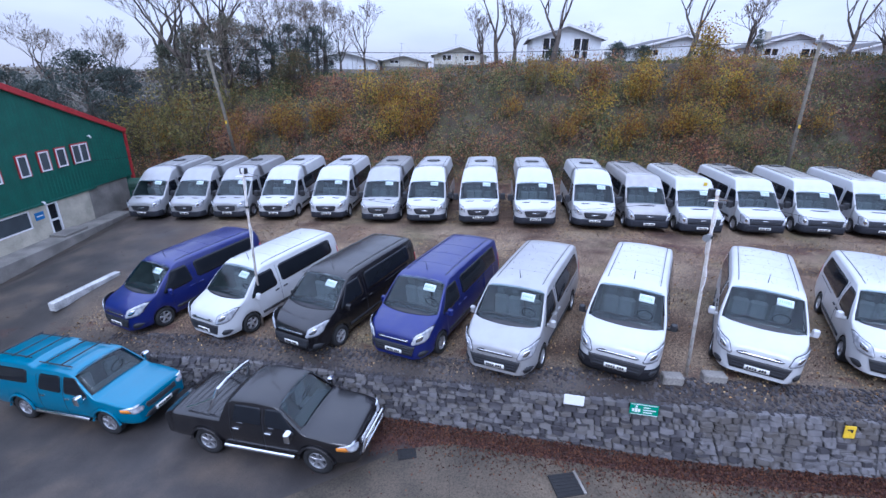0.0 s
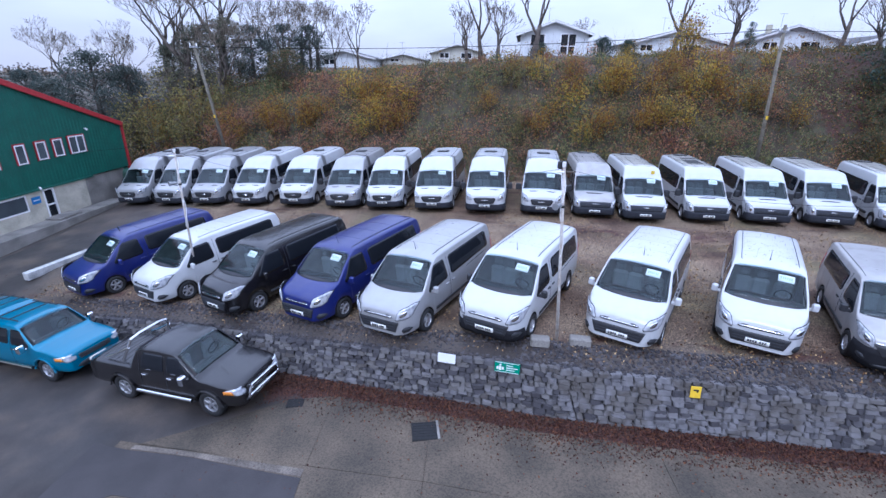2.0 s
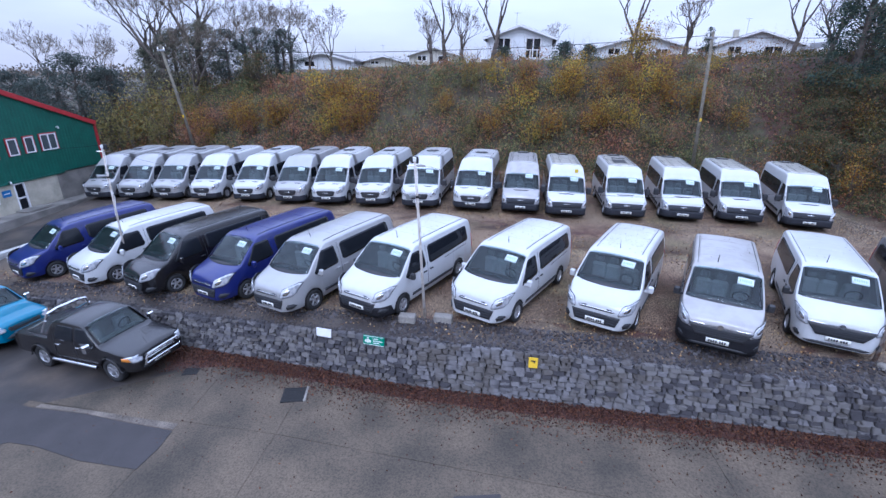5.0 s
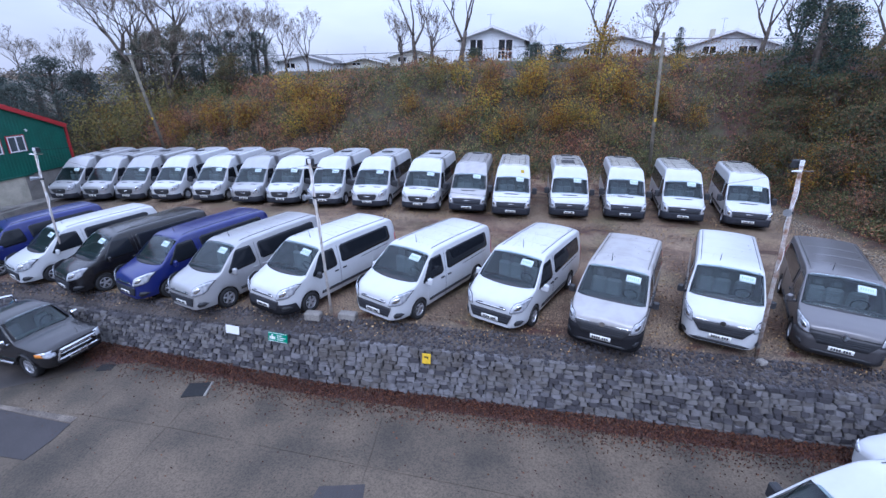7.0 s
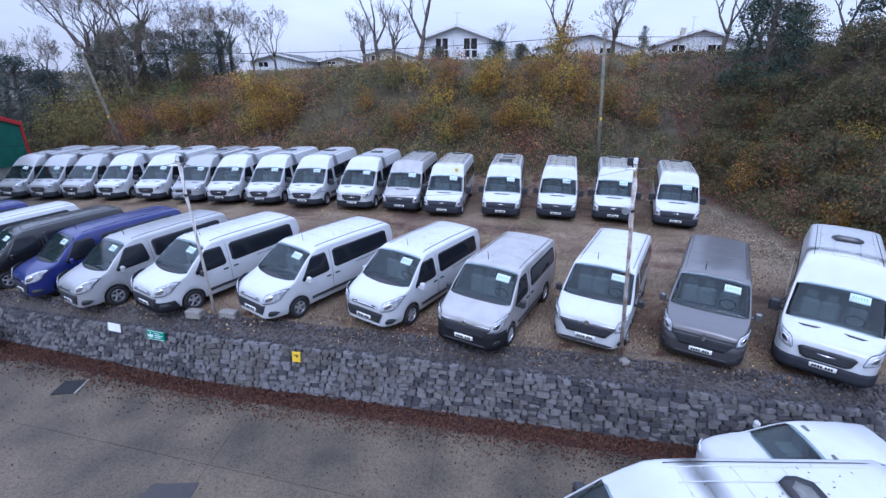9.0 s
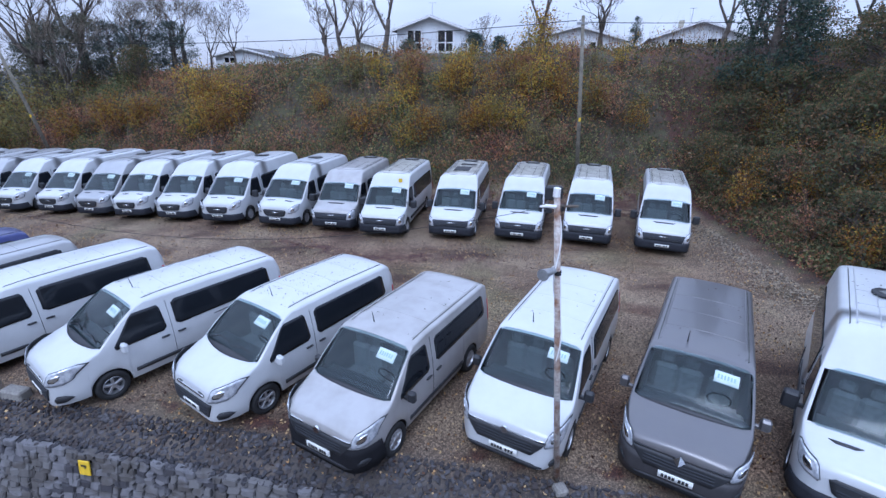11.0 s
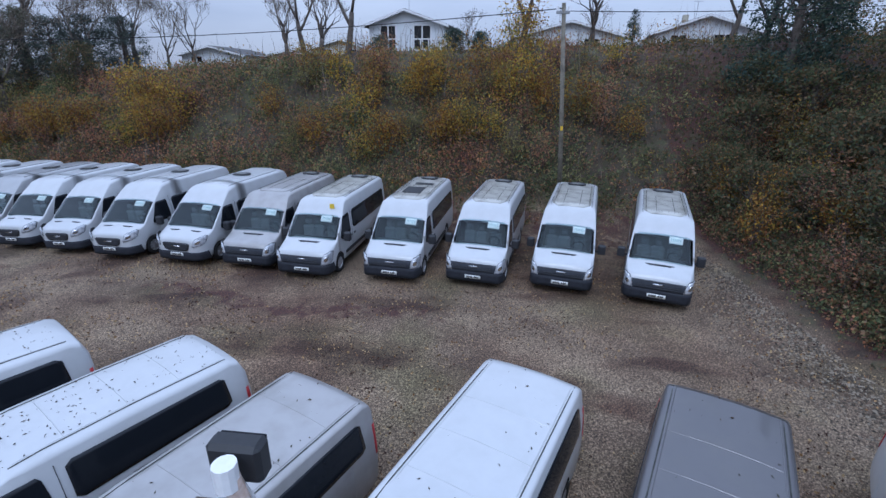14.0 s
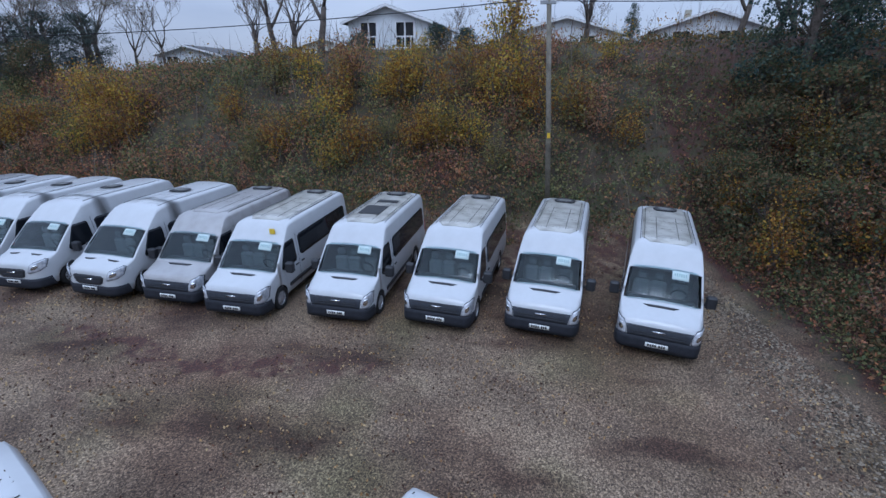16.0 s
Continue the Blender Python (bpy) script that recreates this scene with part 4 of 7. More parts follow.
def minibus(color, roof=None, old=False, hatch=True, length=6.2, leaves=40):
    """The tall minibus: with old, the square-nosed earlier one."""
    if old:
        top = [(0, 0.86), (0.03, 0.98), (0.10, 1.05), (0.45, 1.14), (0.78, 1.22), (0.86, 1.26), (1.05, 1.47), (1.3, 1.73), (1.50, 1.94), (1.57, 1.99), (1.72, 2.16), (1.92, 2.36), (2.1, 2.42), (2.6, 2.45), (length - 0.15, 2.43), (length - 0.04, 2.38), (length, 2.2)]
        plan = [(0, 0.80), (0.03, 0.87), (0.09, 0.92), (0.2, 0.96), (0.5, 0.99), (0.9, 1.0), (length - 0.2, 1.0), (length, 0.97)]
        lean = [(0.2, 0.95), (0.5, 1.0), (0.9, 1.0), (1.2, 0.985), (1.9, 0.925), (2.5, 0.83)]
        half, ws, hs = 0.985, (0.83, 1.50), (0.91, 0.83)
    else:
        top = [(0, 0.94), (0.04, 1.04), (0.12, 1.10), (0.4, 1.18), (0.66, 1.25), (0.78, 1.30), (1.0, 1.52), (1.3, 1.79), (1.52, 1.99), (1.60, 2.05), (1.85, 2.26), (2.1, 2.46), (2.35, 2.54), (2.8, 2.57), (length - 0.3, 2.54), (length - 0.08, 2.46), (length, 2.3)]
        plan = [(0, 0.64), (0.03, 0.73), (0.09, 0.825), (0.2, 0.905), (0.45, 0.97), (0.85, 1.0), (length - 0.3, 1.0), (length, 0.965)]
        lean = [(0.2, 0.95), (0.5, 1.0), (0.9, 1.0), (1.2, 0.985), (1.9, 0.925), (2.6, 0.80)]
        half, ws, hs = 1.03, (0.74, 1.53), (0.94, 0.84)
    sh = Shell(length, half, top, plan, lean, 0.30, (1.0, length - 1.45), 0.40, 0.35, 0.16)
    sh.gap = (ws[0] + 0.04, ws[1] - 0.03)
    root = empty("minibus")
    part("body", sh.body("body", color), root)
    if old:
        part("front_bumper", sh.front("front_bumper", [(-0.975, 0.27), (0.975, 0.27), (0.965, 0.62), (-0.965, 0.62)], BUMPER, 0.034, 16, 3, False), root, "dark grey plastic bumper")
        gr = part("grille", sh.front("grille", [(-0.70, 0.615), (0.70, 0.615), (0.76, 0.90), (-0.76, 0.90)], GRILLE, 0.028, 16, 4, False), root, "slate grey plastic grille")
        for z in (0.68, 0.74, 0.86):
            part("grille_slat", sh.front("grille_slat", [(-0.60, z), (0.60, z), (0.60, z + 0.018), (-0.60, z + 0.018)], PLASTIC, 0.034, 12, 1, False), gr)
        part("grille_bar", sh.front("grille_bar", [(-0.15, 0.78), (0.15, 0.78), (0.15, 0.82), (-0.15, 0.82)], CHROME, 0.03, 2, 1, False), root, "small chrome badge")
        for sg in (-1, 1):
            q = [(sg * 0.72, 0.63), (sg * 0.955, 0.63), (sg * 0.965, 1.06), (sg * 0.79, 0.96)]
            headlight(sh, root, q)
        part("bonnet_vent", sh.over("bonnet_vent", [(-0.44, 0.60), (0.44, 0.60), (0.42, 0.68), (-0.42, 0.68)], PLASTIC, 0.014, 6, 1), root)
    else:
        part("front_bumper", sh.front("front_bumper", [(-1.0, 0.27), (1.0, 0.27), (0.98, 0.58), (-0.98, 0.58)], BUMPER, 0.03, 16, 3, False), root, "dark grey plastic bumper")
        gr = part("grille", sh.front("grille", [(-0.46, 0.62), (0.46, 0.62), (0.58, 0.92), (-0.58, 0.92)], PLASTIC, 0.026, 12, 6), root)
        for z in (0.68, 0.735, 0.85):
            w = 0.40 + (z - 0.62) * 0.35
            part("grille_slat", sh.front("grille_slat", [(-w, z), (w, z), (w, z + 0.016), (-w, z + 0.016)], GRILLE, 0.032, 10, 1, False), gr)
        part("grille_bar", sh.front("grille_bar", [(-0.17, 0.77), (0.17, 0.77), (0.17, 0.81), (-0.17, 0.81)], CHROME, 0.034, 2, 1, False), root, "small chrome badge")
        for sg in (-1, 1):
            q = [(sg * 0.64, 0.77), (sg * 0.95, 0.84), (sg * 0.99, 1.17), (sg * 0.72, 1.05)]
            headlight(sh, root, q)
            q = [(sg * 0.44 - 0.24, 0.50), (sg * 0.44 + 0.24, 0.50), (sg * 0.44 + 0.22, 0.56), (sg * 0.44 - 0.22, 0.56)]
            part("bonnet_vent", sh.over("bonnet_vent", q, PLASTIC, 0.014, 4, 1), root)
    cabin(sh, root, ws[0] + 0.04, ws[1] - 0.03, [(-hs[0], ws[0]), (hs[0], ws[0]), (hs[1], ws[1]), (-hs[1], ws[1])])
    card_on(sh, root, 0.38, 1.30, 0.2, 0.16)
    zt = 1.93
    for sg in (-1, 1):
        part("side_window", sh.side("side_window", [(1.14, 1.16), (2.1, 1.16), (2.06, zt - 0.02), (1.52, zt - 0.02)], sg, GLASS), root)
        part("side_window", sh.side("side_window", [(2.32, 1.24), (length - 0.3, 1.24), (length - 0.3, zt), (2.32, zt)], sg, GLASS, 0.008, 28, 9), root)
        part("side_rail", sh.side("side_rail", [(1.5, 0.52), (length - 2.0, 0.52), (length - 2.0, 0.64), (1.5, 0.64)], sg, PLASTIC, 0.018, 8, 1, False), root, "dark rubbing strip")
        part("rear_light", sh.side("rear_light", [(length - 0.07, 0.9), (length - 0.01, 0.9), (length - 0.01, 1.4), (length - 0.07, 1.4)], sg, RED, 0.01, 2, 4, False), root)
    seam(sh, root, 2.22, 0.4, 2.0)
    handles(sh, root, ((1.96, 1.04), (2.34, 1.04)), PLASTIC)
    mirror(sh, root, 1.30, 1.22, PLASTIC, 1.25)
    if roof is not None:
        part("roof_skin", sh.over("roof_skin", [(-0.66, 2.12), (0.66, 2.12), (0.68, length - 0.2), (-0.68, length - 0.2)], roof, 0.01, 6, 10), root, "grimy roof panel")
    g = Geo()
    for sg in (-1, 1):
        g.tube([(sg * 0.60, s, sh.crown(s, 0.6) + 0.006) for s in np.linspace(2.4, length - 0.5, 6)], 0.012, 4)
        g.tube([(sg * 0.28, s, sh.crown(s, 0.28) + 0.008) for s in np.linspace(2.4, length - 1.6, 6)], 0.010, 4)
    for s in (2.5, 3.4, 4.2):
        g.tube([(y, s, sh.crown(s, y) + 0.004) for y in np.linspace(-0.6, 0.6, 6)], 0.008, 4)
    part("roof_ribs", g.mesh("roof_ribs", GUTTER if old else color), root)
    gutters(sh, root, 0.70, 2.35, length - 0.2)
    if hatch:
        s0 = length - (0.85 if old else 2.3)
        h = part("roof_hatch", sh.over("roof_hatch", [(-0.36, s0), (0.36, s0), (0.36, s0 + 0.55), (-0.36, s0 + 0.55)], PLASTIC, 0.05, 6, 3), root, "dark roof hatch")
        part("hatch_lid", sh.over("hatch_lid", [(-0.26, s0 + 0.13), (0.26, s0 + 0.13), (0.26, s0 + 0.42), (-0.26, s0 + 0.42)], HATCHLID, 0.058, 4, 2), h, "pale grey hatch lid")
    specks(sh, root, leaves, 2.3, length - 0.2, 3 + leaves)
    plate_on(sh, root, 0.44 if old else 0.50)
    running_gear(sh, root, 0.35, True)
    return root


def pickup(color, canopy):
    """A double-cab pickup; canopy: a covered bed with roof bars, else a flat cover and a chrome hoop."""
    length = 5.1
    if canopy:
        top = [(0, 0.80), (0.04, 0.95), (0.12, 1.02), (0.6, 1.08), (1.15, 1.12), (1.25, 1.16), (1.6, 1.46), (1.85, 1.66), (2.0, 1.72), (2.5, 1.75), (3.3, 1.75), (3.36, 1.80), (4.3, 1.82), (4.9, 1.76), (5.0, 1.5), (length, 1.1)]
    else:
        top = [(0, 0.80), (0.04, 0.95), (0.12, 1.02), (0.6, 1.08), (1.15, 1.12), (1.25, 1.16), (1.6, 1.46), (1.85, 1.66), (2.0, 1.72), (2.5, 1.75), (3.05, 1.73), (3.25, 1.66), (3.42, 1.30), (3.46, 1.17), (4.9, 1.17), (5.05, 1.14), (length, 1.08)]
    plan = [(0, 0.78), (0.03, 0.84), (0.09, 0.9), (0.2, 0.95), (0.5, 1.0), (length - 0.3, 1.0), (length, 0.96)]
    lean = [(0.3, 0.95), (0.6, 1.0), (0.9, 1.0), (1.1, 0.97), (1.3, 0.93), (1.7, 0.80), (1.9, 0.76)]
    sh = Shell(length, 0.90, top, plan, lean, 0.42, (0.95, 3.95), 0.44, 0.38, 0.10)
    sh.gap = (1.30, 1.84)
    root = empty("pickup_truck")
    part("body", sh.body("body", color), root)
    part("grille", sh.front("grille", [(-0.46, 0.70), (0.46, 0.70), (0.50, 0.90), (-0.50, 0.90)], PLASTIC, 0.02, 8, 3), root)
    g = Geo()
    for z in (0.74, 0.80, 0.86):
        g.tube([(y, sh.nose(y) - 0.035, z) for y in np.linspace(-0.46, 0.46, 7)], 0.014, 6)
    part("grille_bars", g.mesh("grille_bars", PLASTIC if canopy else CHROME), root)
    part("lower_intake", sh.front("lower_intake", [(-0.6, 0.44), (0.6, 0.44), (0.62, 0.60), (-0.62, 0.60)], PLASTIC, 0.02, 8, 2), root)
    for sg in (-1, 1):
        part("headlight", sh.front("headlight", [(sg * 0.54, 0.74), (sg * 0.86, 0.76), (sg * 0.88, 0.96), (sg * 0.56, 0.93)], LAMP, 0.016, 5, 4), root)
        part("indicator", sh.front("indicator", [(sg * 0.82, 0.80), (sg * 0.88, 0.81), (sg * 0.88, 0.91), (sg * 0.84, 0.91)], AMBER, 0.026, 2, 2, False), root, "amber indicator")
        part("side_window", sh.side("side_window", [(1.38, 1.10), (2.22, 1.12), (2.18, 1.58), (1.80, 1.58)], sg, GLASS), root)
        part("side_window", sh.side("side_window", [(2.32, 1.12), (3.12, 1.14), (3.02, 1.58), (2.30, 1.58)], sg, GLASS), root)
        if canopy:
            part("side_window", sh.side("side_window", [(3.5, 1.24), (4.75, 1.24), (4.7, 1.62), (3.5, 1.62)], sg, GLASS), root)
        g = Geo()
        x = sg * 0.93
        g.tube([(x, 1.5, 0.44), (x, 3.4, 0.44)], 0.045, 8)
        part("side_step", g.mesh("side_step", CHROME), root, "chrome side step")
        for a in sh.axles:
            pts = [(sg * (sh.W(a) + 0.02), a + 0.45 * math.cos(t), 0.38 + 0.45 * math.sin(t)) for t in np.linspace(0.1, math.pi - 0.1, 9)]
            part("wheel_arch_flare", Geo().tube(pts, 0.035, 6).mesh("wheel_arch_flare", color), root)
    cabin(sh, root, 1.30, 1.84, [(-0.74, 1.27), (0.74, 1.27), (0.63, 1.88), (-0.63, 1.88)], 2)
    for s in (2.26, 3.16):
        seam(sh, root, s, 0.5, 1.55)
    handles(sh, root, ((2.05, 0.98), (2.92, 0.98)), CHROME)
    mirror(sh, root, 1.5, 1.12, CHROME, 1.0)
    if canopy:
        bars = []
        for sg in (-1, 1):
            bars.append([(sg * 0.52, 3.5, 1.86), (sg * 0.52, 4.75, 1.86)])
            bars.append([(sg * 0.56, 2.05, 1.77), (sg * 0.56, 3.2, 1.79)])
        for s in (3.6, 4.1, 4.6):
            bars.append([(-0.6, s, 1.89), (0.6, s, 1.89)])
        for s in (2.4, 2.95):
            bars.append([(-0.58, s, 1.80), (0.58, s, 1.80)])
        for ends in bars:
            part("roof_bar", Geo().tube(ends, 0.018, 6).mesh("roof_bar", PLASTIC), root, "dark roof bar")
    else:
        g = Geo()
        for d in (0, 0.16):
            pts = [(-0.74, 3.85 - d, 1.18), (-0.66, 3.66 - d, 1.55), (-0.58, 3.58 - d, 1.78), (-0.3, 3.56 - d, 1.84), (0.3, 3.56 - d, 1.84), (0.58, 3.58 - d, 1.78), (0.66, 3.66 - d, 1.55), (0.74, 3.85 - d, 1.18)]
            if d == 0:
                g.tube(pts, 0.04, 8)
        for sg in (-1, 1):
            g.tube([(sg * 0.66, 3.62, 1.58), (sg * 0.70, 4.2, 1.30), (sg * 0.72, 4.5, 1.19)], 0.035, 8)
        part("sports_hoop", g.mesh("sports_hoop", CHROME), root, "chrome sports bar")
        g = Geo()
        for k in range(8):
            g.tube([(-0.72, 3.6 + 0.17 * k, 1.185), (0.72, 3.6 + 0.17 * k, 1.185)], 0.008, 4)
        part("bed_cover_ribs", g.mesh("bed_cover_ribs", PLASTIC), root)
        g = Geo().tube([(-0.6, -0.10, 0.62), (-0.5, -0.16, 0.92), (0.5, -0.16, 0.92), (0.6, -0.10, 0.62), (-0.6, -0.10, 0.62)], 0.035, 8)
        part("bull_bar", g.mesh("bull_bar", CHROME), root, "chrome bull bar")
    part("rear_bumper", Geo().box((-0.8, length - 0.03, 0.45), (0.8, length + 0.12, 0.60), 0.03).mesh("rear_bumper", CHROME), root, "chrome rear bumper")
    plate_on(sh, root, 0.56)
    running_gear(sh, root, 0.38)
    return root


def place(ob, x, y, heading, z=None, scale=1.0):
    """Front bumper at x, y; heading: degrees by which the tail points to the right of straight back."""
    a = radians(heading)
    L = 5.0
    z0 = ground(x + 0.9 * math.sin(a), y + 0.9 * math.cos(a)) if z is None else z
    z1 = ground(x + 4.2 * math.sin(a), y + 4.2 * math.cos(a)) if z is None else z
    pitch = math.degrees(math.atan2(z1 - z0, 3.3))
    side = 0.8
    zr = ground(x + 2.5 * math.sin(a) + side * math.cos(a), y + 2.5 * math.cos(a) - side * math.sin(a))
    zl = ground(x + 2.5 * math.sin(a) - side * math.cos(a), y + 2.5 * math.cos(a) + side * math.sin(a))
    roll = math.degrees(math.atan2(zl - zr, 2 * side)) if z is None else 0
    ob.matrix_basis = pose(x, y, z0 - 0.9 * (z1 - z0) / 3.3, 0, 0, -heading) @ pose(0, 0, 0, pitch, 0, 0) @ pose(0, 0, 0, 0, roll, 0)
    return ob


FRONT = "vans in the front row"
BACK = "minibuses in the back row"
v = place(custom(BLUE), -10.5, 12.95, 27)
tagged(v, "dark blue panel-sided van parked on gravel", "van", FRONT)
v = place(custom(WHITE), -7.3, 12.3, 28)
tagged(v, "white glazed van with alloy wheels on gravel", "van", FRONT)
v = place(custom(BLACK), -4.25, 11.3, 28.5)
tagged(v, "black glazed van with a price card", "van", FRONT)
v = place(custom(BLUE, length=5.45), -1.25, 10.65, 27.5)
tagged(v, "royal blue van with clear headlights and price card", "van", FRONT)
v = place(custom(SILVER), 1.4, 9.73, 27)
tagged(v, "silver glazed van with a price card", "van", FRONT)
v = place(custom(WHITE, BLACKPLASTIC), 4.25, 9.36, 27.3)
tagged(v, "white van with an unpainted dark bumper", "van", FRONT)
v = place(custom(WHITE, None, 110, 5.3), 7.63, 9.3, 30.4)
tagged(v, "white glazed van with leaf-specked roof", "van", FRONT)
v = place(custom(WHITE, None, 150, 5.1), 11.05, 9.2, 28.6)
tagged(v, "white glazed van with fallen leaves on its roof", "van", FRONT)
v = place(vivaro(SILVER_DULL, BLACKPLASTIC, length=4.92), 13.94, 8.32, 24.4)
tagged(v, "dull silver van with a dark plastic bumper", "van", FRONT)
v = place(vivaro(WHITE, length=5.38), 17.13, 8.68, 24.1)
tagged(v, "white snub-nosed van beside a lamp pole", "van", FRONT)
v = place(vivaro(GREY, mat("smoke_grey_bumper", (0.05, 0.047, 0.05), 0.5, 0.1, 0.2, 5), True, True, length=5.46), 19.9, 8.31, 26.1)
tagged(v, "dark grey metallic van with a chrome badge", "van", FRONT)
v = place(minibus(WHITE), 22.5, 7.85, 33.8)
tagged(v, "white tall minibus parked at the row's end", "minibus", FRONT)

new_white = minibus(WHITE)
new_grey = minibus(SILVER, None)
ROW = [(-17.1, 24.8, 6, 1), (-14.5, 24.5, 6, 1), (-12.0, 24.3, 6, 1), (-9.3, 24.0, 6, 0), (-6.3, 23.6, 6, 0), (-3.4, 22.95, 6, 1), (-0.95, 22.5, 6, 0), (1.77, 21.95, 6, 0), (4.5, 21.3, 6, 0), (7.3, 21.1, 7, 0)]
used = set()
for x, y, h, kind in ROW:
    src = new_grey if kind else new_white
    ob = src if kind not in used else copy_thing(src, Matrix())
    used.add(kind)
    place(ob, x, y, h)
    tagged(ob, "silver high-roof minibus backed up to the bank" if kind else "white high-roof minibus backed up to the bank", "minibus", BACK)
old_white = minibus(WHITE, WHITE_DIRTY, True, True, 6.3)
old_grey = minibus(SILVER_DULL, SILVER_DULL, True, True, 6.1)
used = set()
for x, y, h, kind in [(9.9, 21.0, 5, 1), (12.2, 20.5, 5, 0), (15.2, 20.6, 6, 0), (18.0, 20.6, 10, 0), (20.8, 20.5, 12.5, 0), (23.6, 19.9, 17, 0)]:
    src = old_grey if kind else old_white
    ob = src if kind not in used else copy_thing(src, Matrix())
    used.add(kind)
    place(ob, x, y, h)
    if x == 15.2:
        part("roof_patch", Geo().box((-0.42, 2.9, 2.47), (0.30, 3.9, 2.478), 0.003).mesh("roof_patch", PLASTIC), ob, "dark peeled patch on the roof")
        part("roof_patch", Geo().box((-0.30, 4.4, 2.47), (0.45, 4.7, 2.477), 0.003).mesh("roof_patch", PLASTIC), ob)
    tagged(ob, "grimy silver square-nosed minibus" if kind else "older white minibus with a grimy roof and dark bumper", "minibus", BACK)

part("school_sign", Geo().box((0.40, 1.66, 2.12), (0.57, 1.69, 2.29), 0.004).mesh("school_sign", mat("sign_amber", (0.7, 0.5, 0.03), 0.5)), old_white, "small yellow square sign over the windscreen")
tagged(place(pickup(BLACK, False), -1.66, 8.72, -76), "black double-cab pickup with chrome sports bar", "pickup truck")
tagged(place(pickup(TEAL, True), -7.6, 10.2, -76), "turquoise double-cab pickup with a bed canopy", "pickup truck")


# ---- gabion wall ----
rng = np.random.default_rng(5)


def stone_mesh(w, h, d, seed):
    """One rough quarried stone; its face looks to -y."""
    r = np.random.default_rng(seed)
    n = int(r.integers(4, 7))
    vs, ang = [], sorted((np.arange(n) + r.uniform(-0.28, 0.28, n)) * 2 * math.pi / n)
    for k, (y, q) in enumerate(((d, 1.0), (0.25 * d, 1.0), (0.0, 0.74))):
        for a in ang:
            c, s = math.cos(a), math.sin(a)
            f = q / max(abs(c), abs(s)) ** 0.75
            vs.append((0.5 * w * f * c * r.uniform(0.9, 1.05), y + r.uniform(-0.1, 0.1) * d, 0.5 * h * f * s * r.uniform(0.9, 1.05)))
    fs = [tuple(range(2 * n, 3 * n))]
    for k in range(2):
        for i in range(n):
            j = (i + 1) % n
            fs.append((k * n + i, k * n + j, (k + 1) * n + j, (k + 1) * n + i))
    return vs, fs


STONES = []
for k in range(26):
    w, h = 0.17 + 0.012 * (k % 9), 0.12 + 0.008 * (k % 7)
    STONES.append((w, *stone_mesh(w, h, 0.12, 100 + k)))

gabion = empty("gabion_wall")
tagged(gabion, "grey quarried-stone gabion retaining wall in wire baskets", "retaining wall", kind="structure")
FACE = 0.38


def face_point(x, k):
    """A point of the wall's leaning face; k runs from foot to top."""
    y0 = wall_foot(x)
    z0, z1 = yard(x) - 0.05, deck(x, y0 + 0.8) - 0.24
    return Vector((x, y0 + FACE * k, z0 + (z1 - z0) * k))


def course_line(x, j):
    """Wavy joint between two courses of stone, from foot (0) to top (1)."""
    return (j + (0.32 * noise.noise((x * 2.3, j * 7.1, 3)) if 0 < j < COURSES else 0)) / COURSES


def laid_stone(x0, x1, k0, k1, r):
    """One quarried stone wedged into the face between x0, x1 and heights k0, k1 of both ends."""
    ring = [(x0, k0[0]), ((x0 + x1) / 2 + r.uniform(-0.03, 0.03), (k0[0] + k0[1]) / 2 - r.uniform(0, 0.02)), (x1, k0[1]), (x1 + r.uniform(-0.01, 0.02), (k0[1] + k1[1]) / 2),
            (x1, k1[1]), ((x0 + x1) / 2 + r.uniform(-0.03, 0.03), (k1[0] + k1[1]) / 2 + r.uniform(0, 0.02)), (x0, k1[0])]
    ring = [(x + r.uniform(-0.026, 0.026), k + r.uniform(-0.018, 0.018)) for x, k in ring]
    ring = [p for i, p in enumerate(ring) if i not in (1, 3, 5) or r.random() < 0.6]
    pts = [face_point(x, min(1.02, k)) for x, k in ring]
    mid = sum(pts, Vector()) / len(pts)
    proud, tx, tz = r.uniform(0.0, 0.03), r.uniform(-0.2, 0.2), r.uniform(-0.25, 0.25)
    n, vs = len(pts), []
    for back, size in ((0.10, 0.95), (0.014, 0.95), (-0.022, 0.74)):
        for p in pts:
            q = mid + (p - mid) * size
            lean = (tx * (q.x - mid.x) + tz * (q.z - mid.z)) if back < 0.05 else 0
            vs.append(q + Vector((0, back - proud + lean, 0)) - mid)
    fs = [tuple(range(2 * n, 3 * n))]
    for t in range(2):
        fs += [(t * n + i, t * n + (i + 1) % n, (t + 1) * n + (i + 1) % n, (t + 1) * n + i) for i in range(n)]
    return mid, vs, fs


COURSES = 10
rest, loose = Geo(), Geo()
single = 0
for j in range(COURSES):
    x = -11.0 + rng.uniform(0, 0.2)
    while x < 29.5:
        w = rng.uniform(0.13, 0.34)
        ks = [course_line(x, j), course_line(x + w, j)], [course_line(x, j + 1), course_line(x + w, j + 1)]
        cuts = [ks]
        if rng.random() < 0.18 and w > 0.17:
            m_ = [0.5 * (ks[0][i] + ks[1][i]) for i in (0, 1)]
            cuts = [(ks[0], m_), (m_, ks[1])]
        for lo, hi in cuts:
            mid, vs, fs = laid_stone(x + 0.003, x + w - 0.003, lo, hi, rng)
            if single < 290 and 6.0 < x < 12.0 and rng.random() < 0.75:
                ob = part("stone", mesh_of("stone", vs, fs, STONE), gabion)
                ob.location = mid
                single += 1
            else:
                rest.add([mid + q for q in vs], fs)
        x += w
